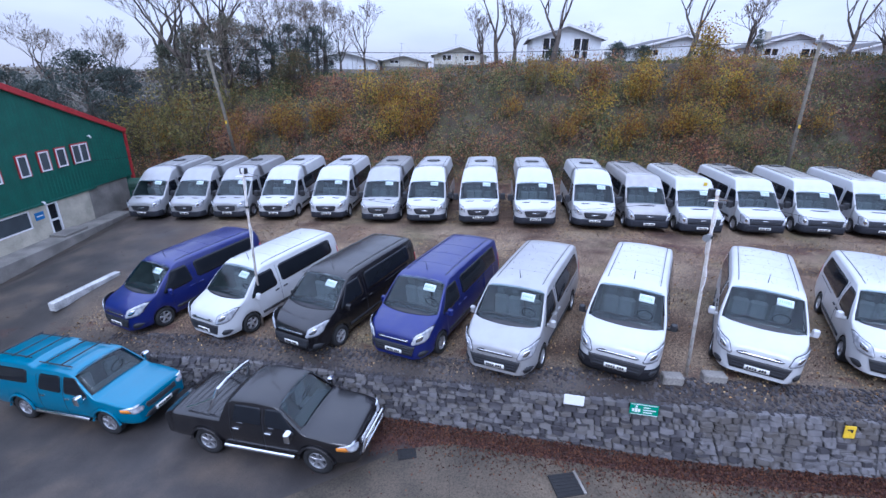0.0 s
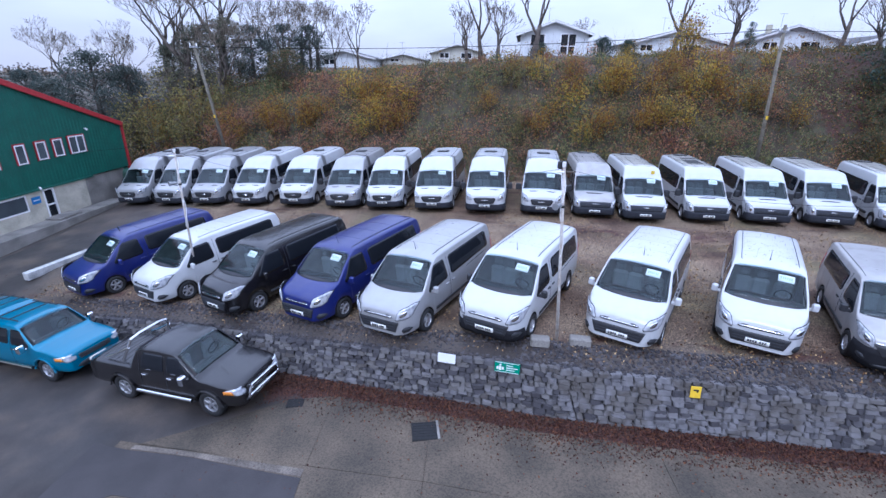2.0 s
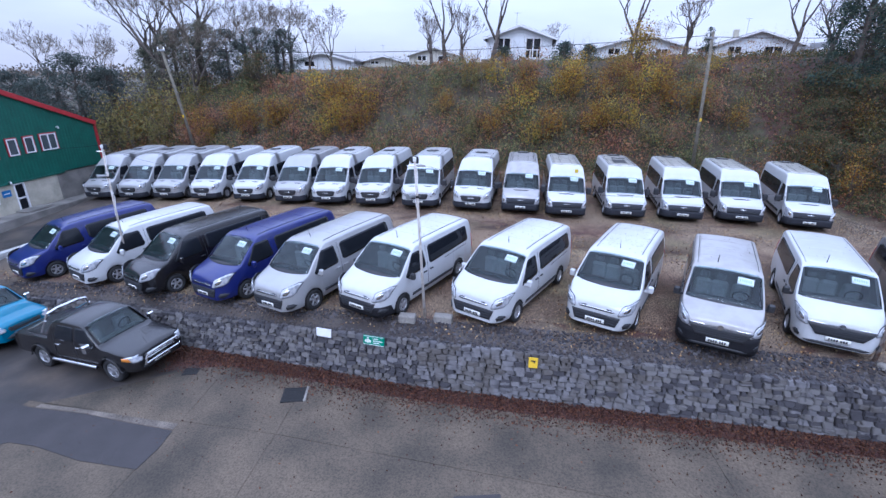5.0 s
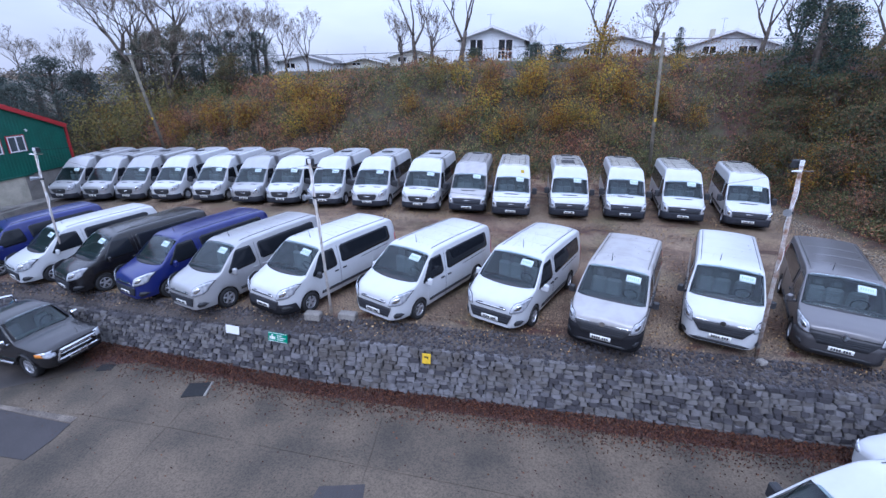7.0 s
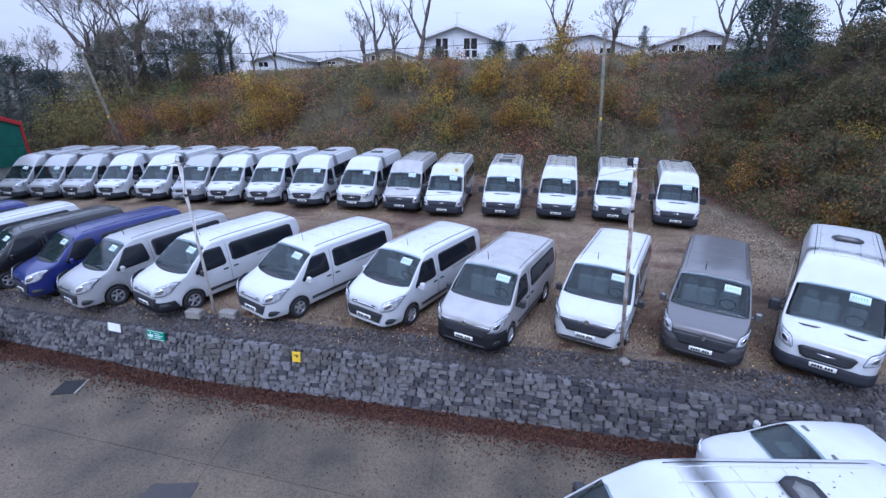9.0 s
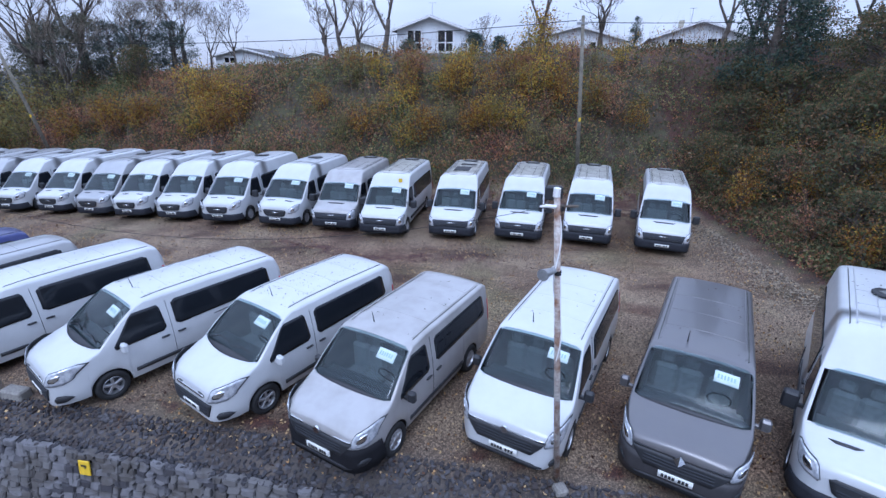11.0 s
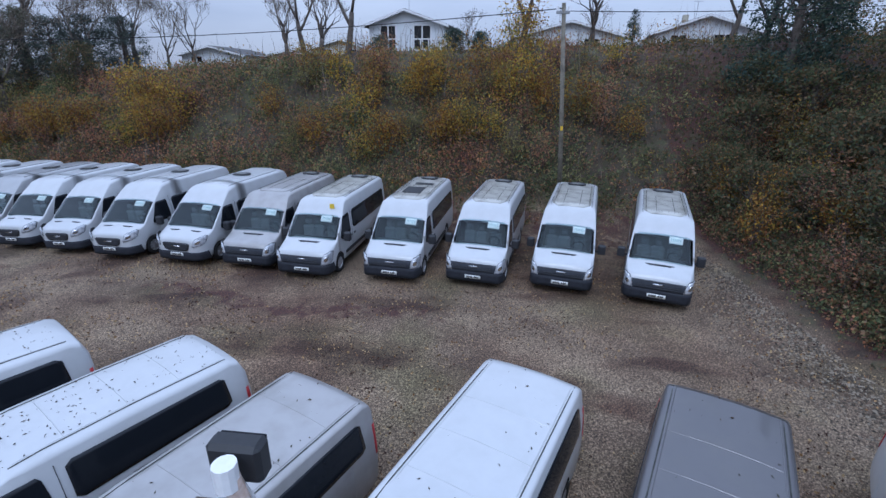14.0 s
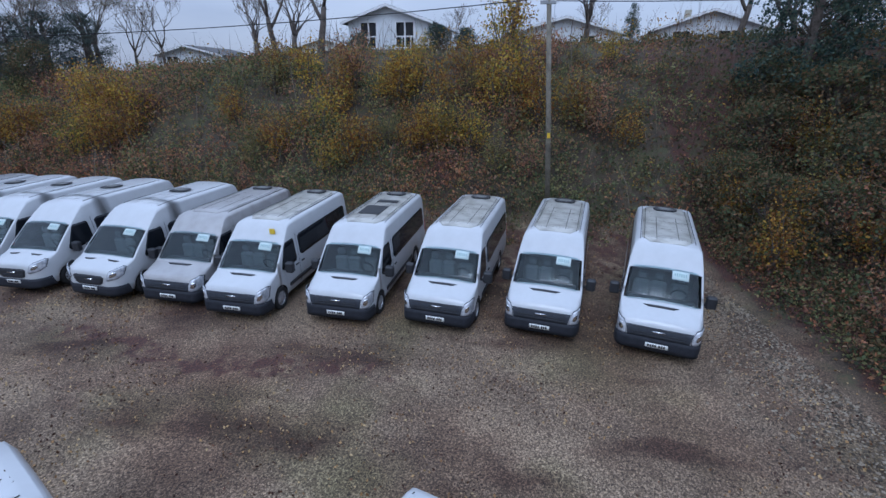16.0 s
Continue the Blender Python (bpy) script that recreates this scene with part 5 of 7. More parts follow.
for r_i in range(11):
    x = -11.0 + rng.uniform(0, 0.2)
    while x < 29.5:
        w, vs, fs = STONES[int(rng.integers(0, len(STONES)))]
        y0 = wall_foot(x)
        yy = y0 + FACE + 0.03 + 0.08 * r_i + rng.uniform(-0.03, 0.03)
        sc = rng.uniform(0.35, 0.72)
        p = Vector((x + w / 2, yy, max(ground(x, yy), deck(x, y0 + 0.8) - 0.26) + 0.03))
        m = Matrix.Translation(p) @ pose(0, 0, 0, 0, 0, rng.uniform(0, 360)) @ pose(0, 0, 0, -90 + rng.uniform(-32, 32), 0, 0) @ Matrix.Scale(sc, 4)
        loose.add([m @ Vector(q) for q in vs], fs)
        x += w * sc * rng.uniform(0.8, 1.1)
ob = part("stone_fill", rest.mesh("stone_fill", STONE), gabion)
tagged(ob, kind="stuff")
ob = part("top_rubble", loose.mesh("top_rubble", RUBBLE), gabion, "dark broken stone along the top")
tagged(ob, kind="stuff")
# backing sheet behind the stones, coloured near black as shade in their gaps
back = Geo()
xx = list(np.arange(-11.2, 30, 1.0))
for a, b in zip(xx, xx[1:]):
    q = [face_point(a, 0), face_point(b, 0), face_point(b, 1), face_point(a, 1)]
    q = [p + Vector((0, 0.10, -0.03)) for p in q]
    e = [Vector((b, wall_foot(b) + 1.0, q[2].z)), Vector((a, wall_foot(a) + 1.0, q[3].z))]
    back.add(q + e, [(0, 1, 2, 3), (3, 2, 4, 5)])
part("shade_backing", back.mesh("shade_backing", mat("rubble_shadow", (0.03, 0.03, 0.032), 0.95, 0, 0.4, 4)), gabion)
for i, a in enumerate(np.arange(-11, 30, 1.0)):
    g = Geo()
    for dx in (-0.012, 0.012):
        g.tube([face_point(a + dx, 0) + Vector((0, -0.05, 0)), face_point(a + dx, 1) + Vector((0, -0.04, 0.02))], 0.004, 4)
    if a < 29:
        for k in (0.5, 1.0):
            g.tube([face_point(a, k) + Vector((0, -0.05, 0.01)), face_point(a + 1, k) + Vector((0, -0.05, 0.01))], 0.003, 4)
    part("basket_wire", g.mesh("basket_wire", WIRE), gabion, "galvanised basket wire")


def wall_sign(x, z, w, h, material, label, bars):
    """A sign on the wall's face; bars of (left, low, right, high) in parts of its size, and their material."""
    y0 = wall_foot(x)
    f0, f1 = face_point(x, 0), face_point(x, 1)
    k = (z - f0.z) / (f1.z - f0.z)
    p = face_point(x, k) + Vector((0, -0.10, 0))
    slope = math.degrees(math.atan2(wall_foot(x + 0.5) - wall_foot(x - 0.5), 1.0))
    root = new("wall_sign", Geo().box((-w / 2, -0.012, -h / 2), (w / 2, 0.012, h / 2), 0.004).mesh("wall_sign", material))
    root.matrix_basis = pose(p.x, p.y, p.z, -8, 0, slope)
    tagged(root, label, "sign")
    for a, b, c, d, m in bars:
        g = Geo().box((w * (a - 0.5), -0.018, h * (b - 0.5)), (w * (c - 0.5), -0.0125, h * (d - 0.5)))
        part("sign_bar", g.mesh("sign_bar", m), root)
    g = Geo().box((-0.02, 0.0, -0.02), (0.02, 0.12, 0.02))
    part("bracket", g.mesh("bracket", GALV), root)


SIGN_GREEN = mat("sign_green", (0.0, 0.22, 0.13), 0.4, 0, 0.08)
SIGN_WHITE = mat("sign_white", (0.75, 0.76, 0.78), 0.5, 0, 0.06)
SIGN_YELLOW = mat("sign_yellow", (0.75, 0.50, 0.02), 0.5, 0, 0.15, 8)
SIGN_BLUE = mat("sign_blue", (0.02, 0.16, 0.42), 0.45, 0, 0.1)
wall_sign(3.27, -0.38, 0.48, 0.26, SIGN_WHITE, "plain white sign on the gabion wall", [])
wall_sign(4.84, -0.36, 0.64, 0.28, SIGN_GREEN, "green safety sign with white symbol and lines", [(0.03, 0.93, 0.97, 0.97, SIGN_WHITE), (0.03, 0.03, 0.97, 0.07, SIGN_WHITE), (0.08, 0.28, 0.16, 0.55, SIGN_WHITE), (0.18, 0.22, 0.27, 0.62, SIGN_WHITE), (0.29, 0.28, 0.37, 0.55, SIGN_WHITE), (0.19, 0.68, 0.26, 0.82, SIGN_WHITE), (0.47, 0.68, 0.72, 0.75, SIGN_WHITE), (0.47, 0.46, 0.92, 0.53, SIGN_WHITE), (0.47, 0.24, 0.80, 0.31, SIGN_WHITE)])
wall_sign(9.32, -0.44, 0.24, 0.30, SIGN_YELLOW, "small faded yellow sign on the gabion wall", [(0.25, 0.62, 0.75, 0.74, INK), (0.55, 0.50, 0.72, 0.62, INK)])

# ---- yard surface: slabs, patches, drains ----
SLAB = mat("old_concrete_slab", (0.128, 0.098, 0.066), 0.78, 0, 0.6, 0.55, 0.3, 22, color2=(0.05, 0.041, 0.029), detail=12)
PATCH = mat("tarmac_patch", (0.042, 0.036, 0.036), 0.6, 0, 0.3, 1.5, 0.3, 50)


def flat_piece(name, pts, h, material, lift=0.004, parent=None):
    """A slab with its own edges, laid on the yard."""
    vs = [(x, y, yard(x) + lift + h) for x, y in pts] + [(x, y, yard(x) - 0.12) for x, y in pts]
    n = len(pts)
    fs = [tuple(range(n))] + [(i, n + i, n + (i + 1) % n, (i + 1) % n) for i in range(n)]
    ob = new(name, mesh_of(name, vs, [f[::-1] if k else f for k, f in enumerate(fs)], material))
    ob.parent = parent
    return ob


slabs = empty("concrete_apron")
tagged(slabs, "worn brown concrete yard slabs with dark joints", "pavement", kind="structure")
grid_x = [-4.7, 0.25, 2.95, 8.3, 13.4, 18.6, 24.0]


def slab_edge(x):
    return wall_foot(x) - 0.6


for a, b in zip(grid_x, grid_x[1:]):
    for y0, y1 in ((None, 0), (0.012, 5.2), (5.212, 10.4)):
        ys = []
        gap = 0.004
        base_a = 6.55 - 0.13 * a - (0.0 if y0 is None else 0)
        if y0 is None:
            p = [(a + gap, 6.55 - 0.14 * a), (b - gap, 6.55 - 0.14 * b), (b - gap, slab_edge(b)), ((a + b) / 2, slab_edge((a + b) / 2)), (a + gap, slab_edge(a))]
            if a < -1:
                p = [(-4.19, 7.08), (b - gap, 6.55 - 0.14 * b), (b - gap, slab_edge(b)), (-1.0, 8.75), (-2.3, 8.0)]
        else:
            dx0, dx1 = -0.16 * (y0) * 0.3, -0.16 * (y1) * 0.3
            p = [(a + gap + dx1, 6.55 - 0.14 * a - y1), (b - gap + dx1, 6.55 - 0.14 * b - y1), (b - gap + dx0, 6.55 - 0.14 * b - y0), (a + gap + dx0, 6.55 - 0.14 * a - y0)]
        p = [(x, max(-14, y)) for x, y in p]
        ob = flat_piece("slab", p, 0.006, SLAB, 0.012, slabs)
strip = flat_piece("edge_strip", [(-4.25, 6.93), (-2.6, 6.72), (-1.2, 6.44), (0.24, 6.2), (0.26, 6.4), (-1.4, 6.66), (-2.9, 6.9), (-4.22, 7.06)], 0.016, mat("worn_edge_concrete", (0.19, 0.16, 0.13), 0.8, 0, 0.6, 1.6, 0.25, 25, color2=(0.09, 0.075, 0.06)), 0.012, slabs)
for pts in ([(-5.3, 7.1), (-4.3, 6.9), (-2.6, 6.7), (-1.2, 6.42), (0.26, 6.16), (0.3, 5.6), (0.2, 4.95), (-1.4, 5.15), (-2.9, 5.55), (-3.7, 5.64), (-4.2, 5.42), (-5.3, 5.5)], [(7.39, 4.75), (8.37, 4.9), (8.6, 3.2), (7.2, 3.2)]):
    tagged(flat_piece("tarmac_patch", pts, 0.004, PATCH, 0.026), "dark tarmac repair patch set in the yard", "road", kind="structure")


def drain(x, y, w, d, turn, material, label):
    root = new("drain_cover", Geo().box((-w / 2, -d / 2, -0.05), (w / 2, d / 2, 0.0), 0.01).mesh("drain_cover", material))
    root.matrix_basis = pose(x, y, yard(x) + 0.045, 0, 0, turn)
    tagged(root, label, "drain")
    for i in range(7):
        g = Geo().box((-w / 2 + 0.03, -d / 2 + d * (i + 0.3) / 7, 0.001), (w / 2 - 0.03, -d / 2 + d * (i + 0.62) / 7, 0.012), 0.003)
        part("grate_bar", g.mesh("grate_bar", RUBBER), root)


drain(2.83, 7.6, 0.62, 0.6, 10, RUBBER, "dark square drain cover in the concrete yard")
drain(-0.78, 8.6, 0.45, 0.32, 8, RUBBER, "small grated drain beside the parked pickup")
part("rim_edge", Geo().box((0.3, -0.3, -0.05), (0.36, 0.32, 0.01), 0.005).mesh("rim_edge", CONCRETE), bpy.data.objects["drain_cover"])

# kerb beam beside the gravel
kb = new("kerb_beam", Geo().box((-0.14, -1.5, -0.1), (0.14, 1.5, 0.24), 0.02).mesh("kerb_beam", mat("kerb_white", (0.55, 0.55, 0.54), 0.8, 0, 0.4, 2.0, 0.2, 20)))
kb.matrix_basis = pose(-14.15, 16.3, ground(-14.15, 16.3) - 0.02, 0, 0, -9)
tagged(kb, "whitewashed concrete kerb beam beside the gravel", "kerb")


# ---- poles on the deck ----
def lamp_pole(foot, top, label, coat=POLEPAINT, thick=1.0):
    z = ground(*foot)
    root = new("lamp_pole", Geo().tube([(0, 0, -0.2), tuple((Vector(top) - Vector((*foot, z))) * 0.55), tuple(Vector(top) - Vector((*foot, z)))], [0.052 * thick, 0.046 * thick, 0.04 * thick], 12).mesh("lamp_pole", coat, True))
    root.location = (*foot, z)
    tagged(root, label, "pole", "lamp poles on the deck")
    t = Vector(top) - Vector((*foot, z))
    part("pole_cap", Geo().tube([t - Vector((0, 0, 0.08)), t + Vector((0, 0, 0.03))], 0.045, 12).mesh("pole_cap", UPVC), root, "white plastic cap")
    part("crossarm", Geo().box((-0.22, -0.015, -0.015), (0.24, 0.015, 0.015), 0.005, Matrix.Translation(t + Vector((0.05, 0.02, -0.20)))).mesh("crossarm", WOOD), root, "weathered wooden crossarm")
    lamp = part("floodlight", Geo().box((-0.11, 0.05, -0.09), (0.11, 0.15, 0.09), 0.02, Matrix.Translation(t + Vector((-0.02, 0.02, -0.06)))).mesh("floodlight", PLASTIC), root, "black floodlight")
    part("floodlight_glass", Geo().box((-0.095, 0.15, -0.075), (0.095, 0.157, 0.075), 0.004, Matrix.Translation(t + Vector((-0.02, 0.02, -0.06)))).mesh("floodlight_glass", GLASS), lamp)
    part("camera_arm", Geo().tube([t + Vector((0, -0.04, -0.20)), t + Vector((-0.11, -0.05, -0.19)), t + Vector((-0.2, -0.05, -0.20))], [0.026, 0.022, 0.012], 8).mesh("camera_arm", UPVC), root, "white camera on an arm")
    lo = t * 0.79
    part("loudspeaker", Geo().tube([lo + Vector((-0.05, -0.05, 0)), lo + Vector((-0.16, -0.16, 0)), lo + Vector((-0.22, -0.24, 0))], [0.045, 0.06, 0.085], 12).mesh("loudspeaker", GALV), root, "grey horn speaker")
    w = Geo()
    pts = [t * k + Vector((0.053 * math.cos(k * 21), 0.053 * math.sin(k * 21), 0)) for k in np.linspace(0.5, 0.98, 22)]
    w.tube(pts, 0.010, 5)
    part("cable", w.mesh("cable", UPVC), root, "pale cable wound round the pole")
    part("strap", Geo().tube([t * 0.78 - Vector((0, 0, 0.03)), t * 0.78 + Vector((0, 0, 0.03))], 0.056, 12).mesh("strap", RUBBER), root)
    return root


lamp_pole((6.22, 9.66), (5.93, 9.7, 4.72), "peeling white lamp pole between parked vans", POLEWHITE, 0.85)
lamp_pole((18.1, 8.55), (17.5, 8.0, 5.25), "rust-stained white lamp pole with floodlight and cables")
lamp_pole((-5.9, 13.1), (-5.95, 13.3, 4.25), "slim white lamp pole beside the white van", POLEWHITE, 0.8)
for x, y, w, turn in ((5.72, 9.42, 0.5, -4), (6.78, 9.48, 0.55, -6)):
    b = new("kerb_stone", Geo().box((-w / 2, -0.14, -0.05), (w / 2, 0.14, 0.2), 0.03).mesh("kerb_stone", CONCRETE))
    b.matrix_basis = pose(x, y, ground(x, y), 0, 0, turn)
    tagged(b, "weathered concrete block beside the lamp pole", "block", "blocks at the pole foot")
b = new("pole_footing", Geo().box((-0.12, -0.12, -0.05), (0.10, 0.10, 0.09), 0.03).mesh("pole_footing", CONCRETE))
b.matrix_basis = pose(18.12, 8.33, ground(18.1, 8.3), 0, 0, 20)
tagged(b, "small pale stone at the pole's foot", "stone")


def cable(name, a, b, sag, r, label):
    a, b = Vector(a), Vector(b)
    pts = [a.lerp(b, k) - Vector((0, 0, sag * 4 * k * (1 - k))) for k in np.linspace(0, 1, 14)]
    tagged(new(name, Geo().tube(pts, r, 5).mesh(name, RUBBER)), label, "cable")


# ---- telegraph poles ----
def telegraph(foot, top, label, r=0.15):
    z = ground(*foot)
    f = Vector((*foot, z))
    t = Vector(top) - f
    root = new("telegraph_pole", Geo().tube([(0, 0, -0.4), tuple(t * 0.5), tuple(t)], [r, r * 0.88, r * 0.74], 12).mesh("telegraph_pole", TELEPOLE, True))
    root.location = f
    tagged(root, label, "pole")
    part("cross_bracket", Geo().box((-0.28, -0.05, -0.06), (0.28, 0.05, 0.06), 0.01, Matrix.Translation(t - Vector((0, 0, 0.35)))).mesh("cross_bracket", GALV), root)
    for s in (-1, 1):
        part("insulator", Geo().tube([t + Vector((0.22 * s, 0, -0.3)), t + Vector((0.22 * s, 0, -0.12))], [0.05, 0.035], 8).mesh("insulator", UPVC), root)
    part("marker_plate", Geo().box((-0.06, -r - 0.03, -0.10), (0.06, -r + 0.02, 0.10), 0.004, Matrix.Translation(t * 0.42)).mesh("marker_plate", SIGN_YELLOW), root)


telegraph((21.9, 29.2), (21.1, 28.4, 9.5), "tall weathered wooden telegraph pole on the bank", 0.115)
telegraph((-15.0, 33.2), (-15.3, 31.4, 8.6), "leaning wooden telegraph pole at the bank's foot", 0.12)
cable("overhead_cable", (21.1, 28.4, 9.3), (-15.3, 31.4, 8.3), 0.5, 0.018, "black overhead cable strung between telegraph poles")
cable("overhead_cable", (21.1, 28.4, 9.2), (46, 30, 10.5), 0.4, 0.016, "black overhead cable strung above the bank")
cable("lamp_cable", (17.46, 7.98, 5.05), (5.93, 9.7, 4.6), 0.75, 0.004, "thin sagging black cable between lamp poles")
cable("lamp_cable", (5.93, 9.7, 4.6), (-5.95, 13.3, 4.2), 0.7, 0.004, "thin sagging black cable between lamp poles")


# ---- green shed ----
SX = -21.5
shed = empty("workshop", pose(0, 2.45, -1.2))
tagged(shed, "green metal-clad workshop with red trim and cream base", "building")
APEX_Y, EAVE_Y, EAVE_Z, SLOPE = 13.0, 28.5, 4.25, 0.368


def roof_z(y):
    return EAVE_Z + SLOPE * (EAVE_Y - y if y > APEX_Y else EAVE_Y - 2 * APEX_Y + y)


def profiled(name, y0, y1, z_low, z_top, x, material):
    """Ribbed sheeting on a wall that faces +x."""
    vs, fs = [], []
    ys, y, k = [], y0, 0
    while y < y1:
        ys += [(y, 0.0), (min(y + 0.13, y1), 0.0), (min(y + 0.15, y1), 0.02), (min(y + 0.21, y1), 0.02), (min(y + 0.23, y1), 0.0)]
        y += 0.25
    for y, d in ys:
        zt = z_top(y)
        vs += [(x + d, y, z_low), (x + d, y, zt)]
    for i in range(len(ys) - 1):
        fs.append((2 * i, 2 * i + 2, 2 * i + 3, 2 * i + 1))
    n = len(vs)
    vs += [(x - 0.12, y0, z_low), (x - 0.12, y1, z_low), (x - 0.12, y1, z_top(y1)), (x - 0.12, y0, z_top(y0))]
    fs += [(n, n + 3, n + 2, n + 1)]
    return mesh_of(name, vs, fs, material)


BASE = -2.2
WINDOWS = [(20.25, 20.85, 2.86, 3.94), (21.55, 22.2, 2.92, 3.95), (22.7, 23.35, 2.95, 3.96), (23.85, 25.05, 2.94, 4.0), (17.0, 17.6, 2.8, 3.9), (18.6, 19.2, 2.82, 3.92)]
part("cladding", profiled("cladding", 0.0, EAVE_Y, 1.36, roof_z, SX, GREEN), shed, "green profiled metal sheeting")
# roof slopes
for a, b in ((EAVE_Y + 0.1, APEX_Y), (APEX_Y, -0.4)):
    za, zb = roof_z(a) + 0.06, roof_z(b) + 0.06
    vs = [(SX + 0.12, a, za), (SX + 0.12, b, zb), (SX - 16, b, zb), (SX - 16, a, za), (SX + 0.12, a, za - 0.1), (SX + 0.12, b, zb - 0.1), (SX - 16, b, zb - 0.1), (SX - 16, a, za - 0.1)]
    part("roof", mesh_of("roof", vs, [(0, 1, 2, 3), (7, 6, 5, 4), (0, 4, 5, 1), (3, 2, 6, 7), (0, 3, 7, 4), (1, 5, 6, 2)], GREEN), shed)
    d = Vector((0, b - a, zb - za))
    bl = Geo().box((SX + 0.05, 0, -0.2), (SX + 0.18, d.length, 0.10), 0.01)
    m = Matrix.Translation((0, a, za)) @ Matrix.Rotation(math.atan2(d.z, d.y), 4, "X")
    me = bl.mesh("barge_board", RED)
    me.transform(m)
    part("barge_board", me, shed, "red barge board")
part("corner_trim", Geo().box((SX - 0.1, EAVE_Y - 0.02, BASE), (SX + 0.1, EAVE_Y + 0.16, EAVE_Z), 0.01).mesh("corner_trim", RED), shed, "red corner trim")
part("end_wall", Geo().box((SX - 16, EAVE_Y - 0.12, BASE), (SX - 0.1, EAVE_Y, EAVE_Z)).mesh("end_wall", GREEN), shed)
part("drip_trim", Geo().box((SX, 0, 1.26), (SX + 0.08, 25.0, 1.36), 0.01).mesh("drip_trim", GREEN), shed)
# cream base wall with door and window openings
lower = Geo()
for y0, y1, z0, z1 in ((0, 18.0, BASE, 1.26), (20.15, 21.2, BASE, 1.26), (21.95, 24.4, BASE, 1.26), (18.0, 20.15, BASE, 0.22), (18.0, 20.15, 1.18, 1.26), (21.2, 21.95, BASE, -0.42)):
    lower.box((SX - 0.25, y0, z0), (SX - 0.02, y1, z1))
part("base_wall", lower.mesh("base_wall", CREAM), shed, "cream rendered base wall")
part("base_wall", Geo().box((SX - 0.3, 24.4, BASE), (SX - 0.1, 28.0, 1.3)).mesh("base_wall", CONCRETE), shed, "bare grey block wall")
part("back_room", Geo().box((SX - 3.2, 17, BASE), (SX - 3.0, 25, 4.2)).mesh("back_room", PLASTIC), shed)


def shed_window(y0, y1, z0, z1, x, red=True, split=False):
    w = part("window", Geo().box((x - 0.02, y0, z0), (x + 0.05, y0 + 0.07, z1)).box((x - 0.02, y1 - 0.07, z0), (x + 0.05, y1, z1)).box((x - 0.02, y0 + 0.07, z0), (x + 0.05, y1 - 0.07, z0 + 0.07)).box((x - 0.02, y0 + 0.07, z1 - 0.07), (x + 0.05, y1 - 0.07, z1)).mesh("window", UPVC), shed, "white window frame")
    part("pane", Geo().box((x - 0.01, y0 + 0.06, z0 + 0.06), (x + 0.012, y1 - 0.06, z1 - 0.06)).mesh("pane", SCREEN), w)
    if split:
        part("mullion", Geo().box((x, (y0 + y1) / 2 - 0.04, z0), (x + 0.055, (y0 + y1) / 2 + 0.04, z1)).mesh("mullion", UPVC), w)
    if red:
        part("surround", Geo().box((x - 0.02, y0 - 0.06, z0 - 0.02), (x + 0.04, y0, z1 + 0.05)).box((x - 0.02, y1, z0 - 0.02), (x + 0.04, y1 + 0.06, z1 + 0.05)).box((x - 0.02, y0, z1), (x + 0.04, y1, z1 + 0.06)).mesh("surround", RED), w, "red window surround")


for i, (y0, y1, z0, z1) in enumerate(WINDOWS):
    shed_window(y0, y1, z0, z1, SX + 0.04, True, i == 3)
shed_window(18.0, 20.15, 0.22, 1.18, SX - 0.08, False)
door = part("door", Geo().box((SX - 0.14, 21.2, -0.42), (SX + 0.02, 21.29, 1.26)).box((SX - 0.14, 21.86, -0.42), (SX + 0.02, 21.95, 1.26)).box((SX - 0.14, 21.29, 1.17), (SX + 0.02, 21.86, 1.26)).box((SX - 0.10, 21.29, 0.24), (SX - 0.02, 21.86, 0.34)).mesh("door", UPVC), shed, "white glazed door")
part("pane", Geo().box((SX - 0.09, 21.29, -0.42), (SX - 0.06, 21.86, 0.24)).mesh("pane", GLASS), door)
part("pane", Geo().box((SX - 0.09, 21.29, 0.34), (SX - 0.06, 21.86, 1.17)).mesh("pane", GLASS), door)
part("notice", Geo().box((SX - 0.03, 20.4, 0.55), (SX + 0.01, 20.95, 0.95), 0.004).mesh("notice", SIGN_BLUE), shed, "blue notice with pale lines")
part("notice_bar", Geo().box((SX + 0.011, 20.48, 0.72), (SX + 0.016, 20.87, 0.78)).mesh("notice_bar", SIGN_WHITE), shed)
for y, z in ((25.3, 4.35), (21.0, 1.42)):
    part("security_camera", Geo().tube([(SX + 0.03, y, z), (SX + 0.2, y - 0.05, z + 0.02), (SX + 0.38, y - 0.2, z - 0.04)], [0.03, 0.05, 0.06], 8).mesh("security_camera", UPVC), shed, "white security camera")
part("wall_lamp", Geo().box((SX, 17.3, 5.05), (SX + 0.12, 17.7, 5.35), 0.02).mesh("wall_lamp", GALV), shed)
step = new("concrete_ledge", Geo().box((SX - 0.02, 12.0, -3.5), (SX + 1.1, 28.6, -1.72), 0.03).mesh("concrete_ledge", CONCRETE))
tagged(step, "worn concrete ledge along the workshop wall", "ledge", kind="structure")
step = new("concrete_step", Geo().box((SX, 23.3, -1.73), (SX + 0.9, 25.0, -1.60), 0.02).mesh("concrete_step", CONCRETE))
tagged(step, "concrete doorstep in front of the white door", "step", kind="structure")
cable("shed_cable", (SX + 0.15, 27.2, 1.75), (-15.2, 33.0, 2.8), 0.3, 0.012, "pale cable from the workshop to the bank")

